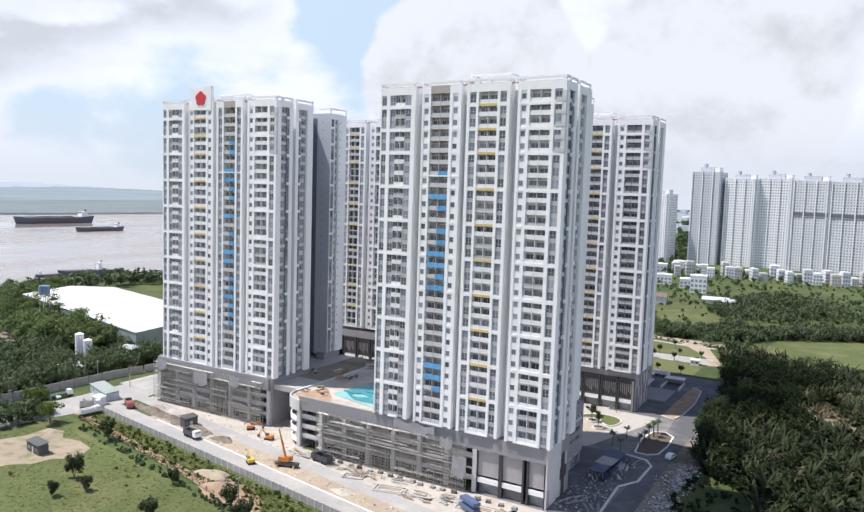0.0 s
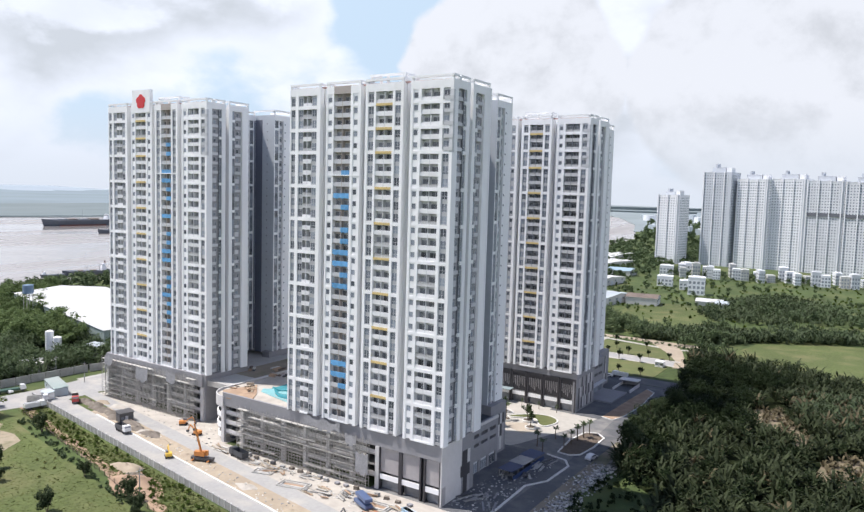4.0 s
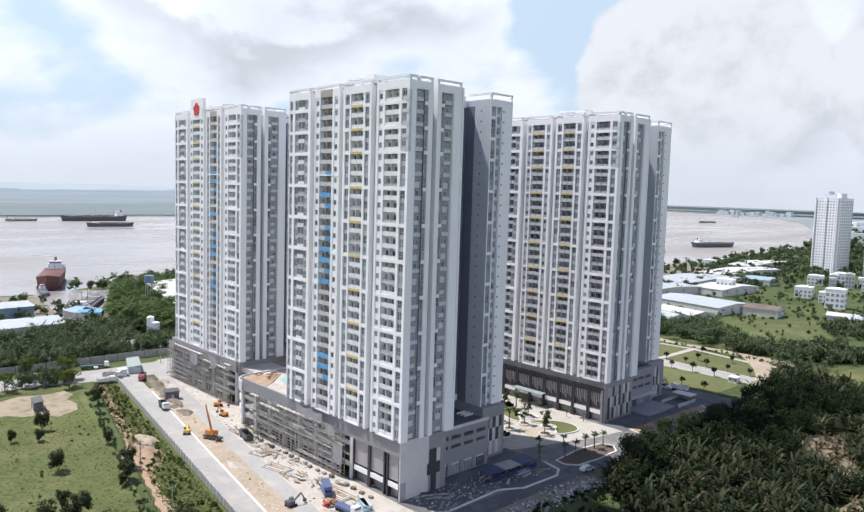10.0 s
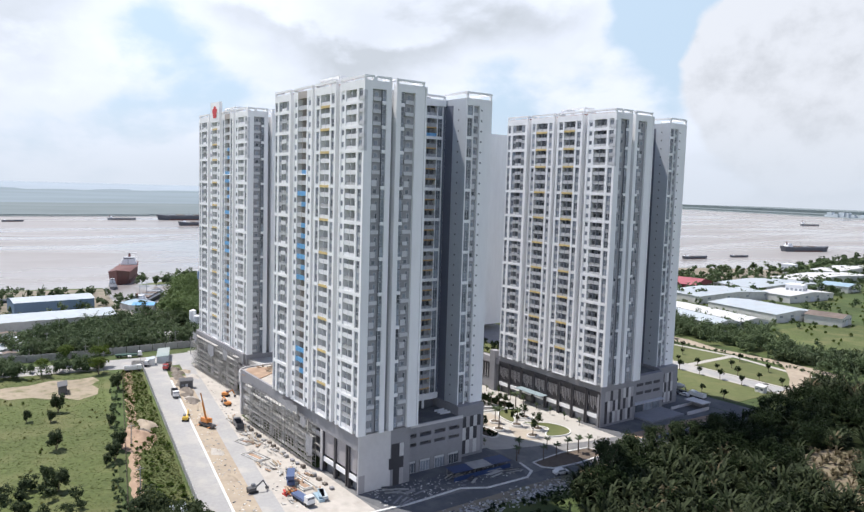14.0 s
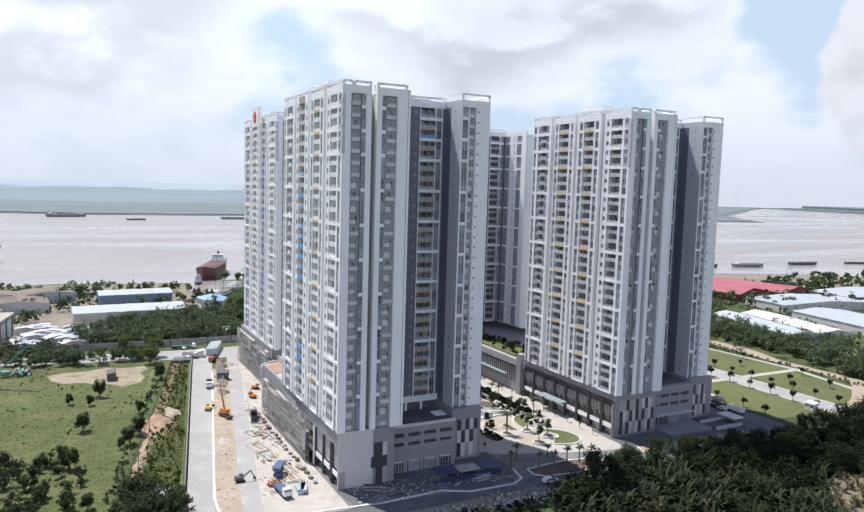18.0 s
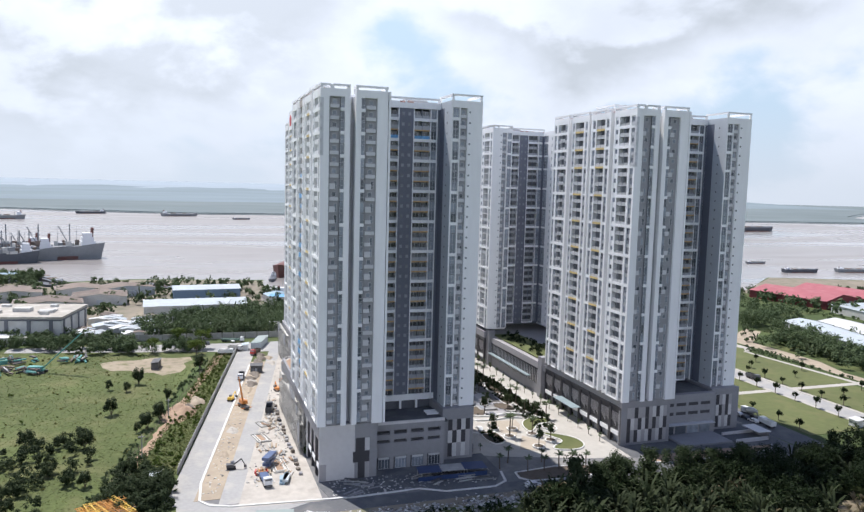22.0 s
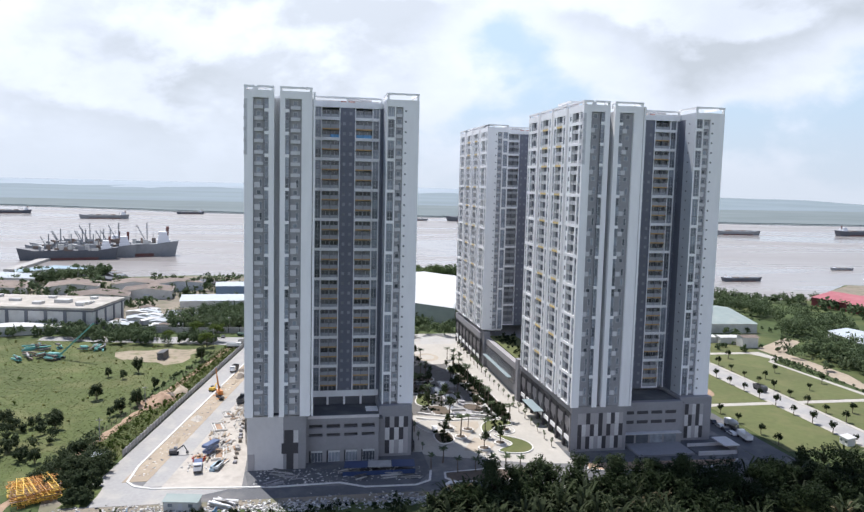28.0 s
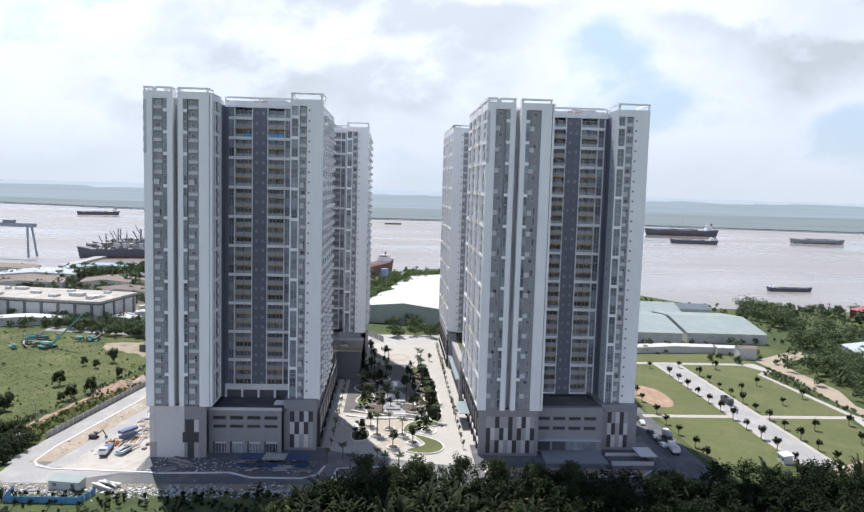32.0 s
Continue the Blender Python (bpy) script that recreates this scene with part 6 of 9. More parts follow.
wood("meadow_tufts", "tussocks of long grass over the meadow", FIELD, 260, 120, (0.25, 0.5), 14, 0.6, [TUFT, TUFT, STRAW], 0, 0, (BARE,))
wood("shrubs", "green shrubs along the site wall", VERGE, 240, 54, (0.5, 1.4), 80, 0.28, [LEAF_BRIGHT, FROND_MID, STRAW])
wood("hedge", "row of dark bushes beside the dirt track", [(-225, 151), (-150, 135), (-60, 116), (-60, 119.5), (-150, 138.6), (-225, 155)], 130, 55, (0.6, 1.5), 110, 0.26, [LEAF_MID, FROND_MID, STRAW])
structure("bare_ground", Mesh().prism(BARE, -0.1, 0.03), [make_mat("grassy_sand", (0.33, 0.275, 0.20), 0.95, fine=0.4, coarse=0.07, vary=0.2, dirt=(0.13, 0.135, 0.05), dirt_amt=0.85, bump=0.1)], "sandy clearing with a track", "ground")
SHRUB = tree_model("tree", "bushy round-crowned tree in the meadow", 6.0, 2.5, 3.0, 61, 1500, 0.26, EDGE_LEAF, 0.02)
plant_out(SHRUB, [(-187, 125), (-180, 114), (-176, 121), (-127, 131), (-124, 128), (-117, 95), (-90, 106), (-119, 111), (-112, 113), (-80, 117), (-84, 112), (-76, 97), (-72, 92), (-100, 102), (-136, 135), (-160, 137), (-66, 100), (-58, 108), (-70, 130), (-74, 133), (-68, 134), (-80, 136), (-62, 132), (-206, 150), (-146, 118), (-98, 84), (-60, 84)], "meadow trees", 62, (0.55, 1.15))
BROAD = tree_model("tree", "spreading broad-leaved tree beside the junction", 9.0, 4.6, 3.0, 63, 1400, 0.32, LEAF_BRIGHT, 0.35)
plant_out(BROAD, [(-236, 149), (-250, 152), (-262, 140), (-246, 128)], "roadside trees", 64, (0.8, 1.1))
ROADSIDE = tree_model("tree", "light green bushy tree at the road edge", 10.5, 4.2, 4.0, 65, 1700, 0.3, EDGE_LEAF, 0.2)
plant_out(ROADSIDE, [(-41.5, 268), (-40.5, 277), (-40, 286), (-38, 258), (-39, 263), (-41, 298), (-38, 308), (-37, 250)], "road edge trees", 66, (0.95, 1.25))

# park and street trees
PARK_TREE = tree_model("tree", "young staked park tree with a small dark crown", 4.6, 1.5, 1.7, 67, 230, 0.3, None, 0.34)
rng = random.Random(5)
plant_out(PARK_TREE, [(x, y) for x in range(-176, -62, 11) for y in (389.2, 403.8)] + [(x + rng.uniform(-2, 2), 361 + rng.uniform(-1, 1)) for x in range(-170, -64, 13)] + [(-150, 412), (-130, 420), (-98, 415), (-84, 424), (-160, 424), (-191, 385), (-192, 400), (-190, 418), (-104, 432), (-140, 434)], "park trees", 68)
PALM = palm_model("palm_tree", "young palm with a ragged crown on the island", 4.6, 71, 14, 1.9)
plant_out(PALM, [(-57.5, 244), (-57.2, 249.5), (-57, 254.5), (-56.5, 259), (-56, 263.5), (-62, 236.5), (-66, 241), (-64, 252)], "island palms", 72, (0.85, 1.1))
GARDEN_PALM = palm_model("palm_tree", "slender palm planted in the garden court", 5.8, 73, 16, 2.4)
rng = random.Random(6)
plant_out(GARDEN_PALM, [(-104 + rng.uniform(-2, 2), 273 + rng.uniform(-1, 1)), (-94.6, 255.7, 0.7), (-87.6, 251.5, 0.7), (-87.8, 260.3, 0.7)] + [(-112 - 9 * k + rng.uniform(-3, 3), 270 + rng.uniform(-2, 2)) for k in range(11)] + [(-125 - 8 * k + rng.uniform(-3, 3), 248 + rng.uniform(-7, 7)) for k in range(12)], "garden palms", 74, (0.7, 1.2))
STREET = tree_model("tree", "small street tree on the promenade", 4.0, 0.9, 1.3, 75, 110, 0.2, LEAF_MID, 0.4)
plant_out(STREET, [(-76 - 7.5 * k, 280.5) for k in range(21)] + [(-78 - 9 * k, 236.5) for k in range(9)], "promenade trees", 76)

# woods, mangroves and far belts
wood("mangrove", "dark mangrove wood behind the site wall", [(-276, 126), (-273, 150), (-276, 235), (-345, 240), (-350, 165), (-335, 142), (-300, 118)], 520, 81, (6, 11), 150, 0.55, MID, 0.35, 0.0, ([(-330, 204), (-302, 204), (-298, 232), (-330, 236)],))
wood("rain_trees", "tall spreading rain trees beside the white warehouse", [(-330, 216), (-318, 228), (-326, 240), (-390, 259), (-456, 286), (-470, 320), (-510, 330), (-505, 271), (-441, 242), (-370, 215), (-351, 210)], 130, 82, (11, 16), 560, 0.6, [RAIN_LEAF, FROND_MID, FROND_MID])
wood("gate_trees", "trees between the garden court and the warehouse", [(-264, 252), (-250, 256), (-252, 330), (-290, 335), (-296, 250)], 60, 111, (4, 9), 260, 0.5, MID)
wood("bank_trees", "trees along the near river bank", [(-505, 217), (-520, 300), (-538, 300), (-544, 420), (-450, 462), (-440, 440), (-500, 400)], 160, 83, (8, 13), 90, 1.3, MID)
wood("west_trees", "clumps of trees between sheds", [(-480, -100), (-480, 200), (-360, 220), (-350, 100), (-300, 0), (-280, -100)], 360, 84, (5, 10), 70, 1.1, MID, 0.2)
wood("roadside_trees", "trees along the cross road", [(-268, -80), (-262, 60), (-275, 130), (-300, 60), (-300, -80)], 160, 85, (4, 8), 80, 0.8, MID, 0.15)
wood("yard_trees", "casuarinas and bushes beyond the park", [(-205, 350), (-200, 452), (-330, 505), (-370, 500), (-240, 372), (-250, 345)], 50, 86, (3, 7), 120, 0.6, MID)
wood("casuarinas", "tall feathery casuarinas beyond the park", [(-246, 486), (-262, 520), (-300, 505), (-318, 492), (-380, 520), (-360, 540), (-250, 545), (-225, 505)], 80, 106, (8, 14), 260, 0.6, MID)
wood("casuarinas", "tall dark casuarinas at the head of the track", [(-250, 478), (-232, 488), (-214, 474), (-190, 468), (-168, 470), (-160, 482), (-200, 500), (-250, 500)], 24, 118, (9, 15), 300, 0.5, MID)
wood("path_scrub", "low green scrub between path and sandy track", [(-60, 438), (-116, 444), (-182, 438), (-196, 447), (-170, 449), (-131, 446), (-96, 446), (-62, 442)], 170, 119, (0.5, 1.8), 90, 0.24, MID)
wood("casuarinas", "dark trees beside the sandy track", [(-196, 464), (-150, 464), (-110, 458), (-90, 470), (-120, 500), (-190, 496)], 85, 107, (6, 12), 300, 0.5, MID, 0.25, 0, (), 0.0, 18)
wood("yard_shrubs", "rough shrubs on the brown yards", [(-200, 450), (-236, 352), (-370, 350), (-425, 465), (-300, 630), (-205, 600)], 260, 108, (1.0, 4.0), 70, 0.5, MID)
wood("north_trees", "belt of trees north of the park", [(-200, 455), (-76, 452), (-40, 470), (-60, 520), (-150, 560), (-220, 520)], 260, 87, (5, 10), 160, 0.6, MID, 0.3, 0, ([(-120, 487), (-72, 498), (-68, 527), (-98, 618), (-142, 592), (-147, 538)],))
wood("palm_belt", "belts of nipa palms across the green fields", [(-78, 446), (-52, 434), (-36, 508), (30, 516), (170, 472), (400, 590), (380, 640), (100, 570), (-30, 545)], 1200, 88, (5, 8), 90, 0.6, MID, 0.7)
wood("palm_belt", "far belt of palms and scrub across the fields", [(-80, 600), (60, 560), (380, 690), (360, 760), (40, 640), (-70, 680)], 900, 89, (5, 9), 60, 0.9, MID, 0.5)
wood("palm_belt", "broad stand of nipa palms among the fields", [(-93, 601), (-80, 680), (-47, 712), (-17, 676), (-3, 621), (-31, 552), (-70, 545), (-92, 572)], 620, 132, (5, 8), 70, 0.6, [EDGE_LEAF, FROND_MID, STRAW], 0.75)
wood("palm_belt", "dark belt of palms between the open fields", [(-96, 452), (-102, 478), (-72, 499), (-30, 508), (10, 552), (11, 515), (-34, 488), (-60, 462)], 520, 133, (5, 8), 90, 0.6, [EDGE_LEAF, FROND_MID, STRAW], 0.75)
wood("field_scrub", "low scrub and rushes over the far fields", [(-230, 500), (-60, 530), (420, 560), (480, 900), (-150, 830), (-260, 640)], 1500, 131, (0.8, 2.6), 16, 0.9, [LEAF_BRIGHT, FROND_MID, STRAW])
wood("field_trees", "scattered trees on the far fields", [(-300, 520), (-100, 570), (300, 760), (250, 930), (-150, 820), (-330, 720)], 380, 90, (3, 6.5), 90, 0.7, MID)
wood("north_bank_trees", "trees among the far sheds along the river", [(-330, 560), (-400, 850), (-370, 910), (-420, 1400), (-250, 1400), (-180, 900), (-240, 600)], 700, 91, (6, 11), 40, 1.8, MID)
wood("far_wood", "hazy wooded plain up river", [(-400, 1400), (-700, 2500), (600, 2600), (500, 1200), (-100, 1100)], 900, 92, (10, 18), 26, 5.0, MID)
wood("south_wood", "scrub and trees south of the field", [(-700, -900), (-520, -140), (-300, -120), (-200, -400)], 420, 93, (8, 14), 30, 3.0, MID)
GARDEN_TREE = tree_model("tree", "leafy garden tree among the terraces", 5.5, 2.0, 1.9, 77, 600, 0.24, EDGE_LEAF, 0.35)
rng = random.Random(9)
plant_out(GARDEN_TREE, [(-114 - 3.0 * k + rng.uniform(-2, 2), 244 + rng.uniform(0, 24)) for k in range(24)] + [(-180 - 5 * k, 243 + 5 * (k % 3)) for k in range(6)] + [(-190, 270), (-198, 275), (-212, 246), (-80.4, 263.8, 0.7), (-96.5, 249.0, 0.7), (-93, 269, 0.7), (-76, 257, 0.7), (-90, 246), (-108, 272.5), (-112, 273)], "garden trees", 78, (0.7, 1.3))
wood("west_shrubs", "bushes between the shacks and sheds", [(-275, 0), (-275, 60), (-345, 60), (-420, 140), (-500, 100), (-540, -100), (-300, -100)], 260, 109, (2.0, 6.5), 110, 0.6, MID, 0.1)
wood("yard_edge_trees", "dark bushy trees along the back of the meadow", [(-262, 60), (-240, 150), (-246, 152), (-276, 130), (-280, 60)], 55, 110, (4, 8), 300, 0.45, MID)
wood("yard_edge_trees", "row of dark trees between meadow and shacks", [(-268, 66), (-244, 94), (-240, 120), (-236, 150), (-248, 154), (-256, 116), (-274, 72)], 60, 121, (4, 8.5), 320, 0.42, MID)
wood("corner_bushes", "dense bushes round the hut at the road corner", [(-92, 127), (-66, 121), (-56, 127), (-55, 135), (-60, 139.5), (-70, 140), (-84, 139.5)], 90, 112, (2.5, 6.5), 280, 0.32, [EDGE_LEAF, FROND_MID, STRAW])
CORNER = [(-61.5, 137.5), (-46.5, 133), (-46.5, 140.5), (-54, 141.5), (-60, 141.5)]
structure("corner_verge", Mesh().prism(CORNER, -0.2, 0.066), [MEADOW], "overgrown corner beside the road", "grass")
wood("corner_bushes", "low bushes on the overgrown road corner", CORNER, 26, 134, (1.5, 4.2), 240, 0.3, [EDGE_LEAF, FROND_MID, STRAW])
wood("meadow_bushes", "grey-green bushes grouped in the meadow", [(-112, 84), (-84, 92), (-76, 112), (-100, 117), (-124, 108)], 44, 113, (2.5, 6.0), 260, 0.3, [EDGE_LEAF, FROND_MID, STRAW])
wood("meadow_bushes", "grey-green bushes near the meadow corner", [(-70, 60), (-50, 80), (-62, 108), (-84, 100)], 34, 114, (2.5, 5.5), 260, 0.3, [EDGE_LEAF, FROND_MID, STRAW])
wood("yard_grove", "grove of tall trees between the shipyard halls", [(-455, -22), (-470, -40), (-540, -30), (-540, 35), (-500, 30)], 60, 115, (7, 12), 160, 0.9, MID)
wood("town_trees", "trees between the townhouses", [(-200, 835), (130, 862), (130, 905), (-190, 890)], 150, 116, (4, 8), 70, 1.0, MID)
wood("river_trees", "dark trees on the bank beside the red halls", [(-378, 515), (-366, 600), (-350, 606), (-345, 560), (-352, 520)], 46, 117, (6, 10), 200, 0.6, MID)


# ---- sheds, houses and far towers ----
ROOF_WHITE = make_mat("white_sheet_roof", (0.60, 0.60, 0.59), 0.5, fine=0.3, coarse=0.03, vary=0.06, dirt=(0.55, 0.50, 0.44), dirt_amt=0.3)
ROOF_PALE = make_mat("pale_sheet_roof", (0.43, 0.48, 0.51), 0.5, fine=0.4, coarse=0.05, vary=0.1, dirt=(0.42, 0.38, 0.34), dirt_amt=0.4, rand=0.5)
ROOF_BLUE = make_mat("blue_sheet_roof", (0.30, 0.41, 0.48), 0.5, fine=0.4, coarse=0.05, vary=0.1, rand=0.4)
ROOF_SLATE = make_mat("slate_sheet_roof", (0.10, 0.14, 0.15), 0.6, fine=0.3, coarse=0.04, vary=0.12)
ROOF_GREEN = make_mat("green_sheet_roof", (0.26, 0.315, 0.30), 0.7, fine=0.3, coarse=0.04, vary=0.1, dirt=(0.35, 0.37, 0.345), dirt_amt=0.5)
ROOF_RED = make_mat("red_sheet_roof", (0.38, 0.11, 0.125), 0.55, fine=0.3, coarse=0.04, vary=0.12, dirt=(0.48, 0.22, 0.22), dirt_amt=0.4)
RED_WALL = make_mat("dark_red_wall", (0.20, 0.045, 0.05), 0.7, fine=0.4, coarse=0.05, vary=0.15)
RUST = make_mat("rusty_sheet", (0.19, 0.15, 0.125), 0.85, fine=0.5, coarse=0.1, vary=0.3, rand=0.6)
SHED_WALL = make_mat("shed_wall", (0.55, 0.55, 0.53), 0.75, fine=0.6, coarse=0.06, vary=0.1, dirt=(0.38, 0.36, 0.33), dirt_amt=0.5, rand=0.3)
BLUE_WALL = make_mat("blue_shed_wall", (0.15, 0.23, 0.33), 0.6, fine=0.6, coarse=0.08, vary=0.12)
FAR_WHITE = make_mat("far_white_wall", (0.78, 0.79, 0.81), 0.75, fine=0.2, coarse=0.03, vary=0.06, rand=0.12)
FAR_PALE = make_mat("far_pale_wall", (0.64, 0.655, 0.68), 0.75, fine=0.2, coarse=0.03, vary=0.07)
FAR_GREY = make_mat("far_grey_wall", (0.50, 0.53, 0.57), 0.75, fine=0.2, coarse=0.03, vary=0.08, rand=0.15)
# Window tone is lifted for distance haze and the sky it mirrors.
FAR_GLASS = make_mat("far_window", (0.27, 0.30, 0.335), 0.15, fine=0.3, coarse=0.05, vary=0.25)


def shed(name, label, cx, cy, w, d, h, turn, roof, wall, rise=2.0, category="shed", group="", bays=0):
    """A low gabled hall: walls, a ribbed two-slope roof, a door and windows along the long side."""
    t = thing(name, label, category, (cx, cy, 0), radians(turn), group)
    part("wall", Mesh().box(-w / 2, w / 2, -d / 2, d / 2, 0, h), [wall], t)
    for s in (-1, 1):
        r = Mesh()
        e = 0.5
        y0, y1 = s * (d / 2 + e), 0.0
        n = 12
        for k in range(n):
            xa, xb = -w / 2 - e + (w + 2 * e) * k / n, -w / 2 - e + (w + 2 * e) * (k + 1) / n
            c = len(r.v)
            if k == 0:
                r.v += [(xa, y0, h - 0.1), (xa, y1, h + rise)]
                c += 2
            lift = 0.12 if k % 2 else 0.0
            r.v += [(xb, y0, h - 0.1 + lift), (xb, y1, h + rise + lift)]
            q = (c - 2, c, c + 1, c - 1)
            r.f.append(q if s < 0 else q[::-1])
            r.m.append(0)
        part("roof", r, [roof], t)
    for s in (-1, 1):
        g = Mesh()
        g.v += [(s * w / 2, -d / 2, h), (s * w / 2, d / 2, h), (s * w / 2, 0, h + rise)]
        g.f.append((0, 1, 2) if s > 0 else (1, 0, 2))
        g.m.append(0)
        part("gable", g, [wall], t)
    for k in range(bays):
        y = -d / 2 + d * (k + 0.5) / bays
        part("window", shared(("shed_window",), lambda: Mesh().box(-0.05, 0.06, -1.6, 1.6, 0, 1.5), FAR_GLASS), None, t, at=(w / 2, y, h * 0.55))
    part("door", Mesh().box(w / 2 - 0.05, w / 2 + 0.07, -2.0, 2.0, 0, min(4.0, h * 0.7)), [FAR_GREY], t)
    return t


shed("shed", "small shed with a bright blue roof at the slip", -386, 208, 13, 9, 5, 60, BLUE, SHED_WALL, 1.2)
shed("warehouse", "huge low white-roofed warehouse with a pale green end wall", -372, 281, 158, 58, 10.5, 167, ROOF_WHITE, ROOF_GREEN, 3.0, "warehouse", bays=8)
box = thing("warehouse", "flat-roofed grey factory with dark piers", "warehouse", (-281, 82, 0), radians(79))
part("wall", Mesh().box(-100, 0, 0, 40, 0, 12), [SHED_WALL], box)
part("roof", Mesh().box(-100.6, 0.6, -0.6, 40.6, 12, 13.1), [make_mat("stained_flat_roof", (0.40, 0.37, 0.32), 0.85, fine=0.2, coarse=0.05, vary=0.2, dirt=(0.60, 0.57, 0.52), dirt_amt=0.8)], box)
part("eave_band", Mesh().box(-100.3, 0.3, -0.3, 40.3, 10.8, 11.7), [DARK], box)
for k in range(9):
    part("pier", shared(("box_pier",), lambda: Mesh().box(-0.9, 0.9, -0.4, 0.2, 0, 11.4), DARK), None, box, at=(-5 - k * 11, 0, 0))
for k in range(4):
    part("pier", shared(("box_pier_side",), lambda: Mesh().box(-0.2, 0.4, -0.9, 0.9, 0, 11.4), DARK), None, box, at=(0, 4 + k * 11, 0))
rng = random.Random(31)
for k in range(14):
    part("roof_unit", Mesh().box(0, rng.uniform(2, 9), 0, rng.uniform(2, 5), 0, rng.uniform(0.8, 2.0)), [SHED_WALL], box, at=(rng.uniform(-95, -12), rng.uniform(5, 34), 13.1))
shed("shed", "long shed with a pale blue-grey sheet roof", -360, 150, 63, 27, 6.5, 92, ROOF_PALE, SHED_WALL, 2.2)
shed("shed", "blue-walled boat shed near the river", -416, 158, 46, 24, 8.0, 93, ROOF_PALE, BLUE_WALL, 1.6)
shed("shed", "dark open boat shed by the slipway", -440, 100, 22, 40, 6, 20, RUST, FAR_GREY, 2.0)
shed("shed", "shed with a small blue roof near the bank", -400, 208, 14, 18, 4, 10, ROOF_BLUE, SHED_WALL, 1.5)
for k, (x, y, w, d, tn, rf) in enumerate([(-420, -30, 40, 60, 15, RUST), (-430, 30, 30, 36, 10, RUST), (-470, -40, 34, 60, 12, ROOF_PALE), (-500, -90, 30, 60, 10, RUST), (-380, 60, 26, 40, 8, RUST), (-405, 88, 26, 34, 5, RUST), (-520, -10, 24, 60, 20, ROOF_BLUE), (-440, 70, 24, 30, 12, RUST), (-460, -110, 40, 50, 10, ROOF_BLUE)]):
    shed("shed", "weathered shipyard shed with a " + ("rusty" if rf is RUST else "pale sheet" if rf is ROOF_PALE else "blue sheet") + " roof", x, y, w, d, 6, tn, rf, SHED_WALL, 2.0, "shed", "shipyard sheds")
rng = random.Random(32)
for k, (x, y) in enumerate(spots([(-278, 88), (-282, 128), (-335, 140), (-345, 100), (-300, 84)], 40, 33)):
    w, d = rng.uniform(4, 9), rng.uniform(6, 12)
    shed("shack", "low shack with a pale sheet-metal roof", x, y, w, d, rng.uniform(2.4, 3.4), rng.uniform(-20, 30), rng.choice([ROOF_PALE, ROOF_PALE, ROOF_WHITE, RUST]), SHED_WALL, 0.8, "shack", "shacks by the mangrove")
shed("shed", "long low shed along the cross road", -276, 40, 12, 52, 4, 12, ROOF_WHITE, SHED_WALL, 1.2)
for x, y, w, d in ((-290, 402, 52, 74), (-289, 455, 46, 74), (-346, 424, 62, 40)):
    shed("shed", "long factory hall with a pale green sheet roof", x, y, w, d, 6, 86, ROOF_GREEN, SHED_WALL, 4.0, "factory hall", "green halls", 6)
shed("shed", "small shed with a dark blue-grey roof behind the green halls", -352, 470, 24, 26, 6, 86, ROOF_SLATE, SHED_WALL, 2.0)
shed("shed", "tall pale loading shed at the park corner", -216, 446, 9, 7, 6, 86, RUST, SHED_WALL, 0.8)
shed("shed", "low rusty lean-to beside the loading shed", -226, 441, 14, 7, 4, 86, ROOF_WHITE, SHED_WALL, 0.6)
for k, (x, y) in enumerate(((-196, 498), (-182, 508), (-206, 514))):
    shed("shack", "small white-roofed hut among the casuarinas", x, y, 9, 6, 3, 20 * k, ROOF_WHITE, SHED_WALL, 0.8, "shack", "huts by the track")
for x, y, w, d, tn in ((-322, 617, 66, 42, 12), (-320, 663, 72, 44, 14)):
    shed("shed", "large hall with a bright red sheet roof", x, y, w, d, 6.5, tn, ROOF_RED, RED_WALL, 4.0, "factory hall", "red halls", 6)
for x, y, w, d, tn, rf in ((-190, 510, 72, 23, -12, ROOF_PALE), (-186, 535, 72, 23, -12, ROOF_WHITE), (-184, 592, 60, 44, -10, ROOF_PALE), (-250, 640, 40, 90, -8, ROOF_PALE), (-262, 740, 44, 100, -6, ROOF_PALE), (-215, 700, 30, 60, -6, ROOF_WHITE), (-270, 860, 34, 130, -4, ROOF_WHITE), (-300, 980, 30, 120, 0, ROOF_WHITE), (-225, 800, 26, 30, 4, ROOF_BLUE), (-140, 600, 24, 20, 8, RUST), (-95, 628, 20, 10, 6, ROOF_WHITE), (-84, 622, 10, 12, 6, ROOF_PALE)):
    shed("shed", "shed with a " + ("white" if rf is ROOF_WHITE else "blue" if rf is ROOF_BLUE else "rusty" if rf is RUST else "pale") + " sheet roof among the fields", x, y, w, d, 6 if w > 22 else 3.4, tn, rf, SHED_WALL, 2.0, "shed", "northern sheds", 4 if w > 22 else 0)
shed("shed", "shed with a white roof beside the park hedge", -229, 410, 8, 52, 3.2, 5, ROOF_WHITE, SHED_WALL, 0.8)


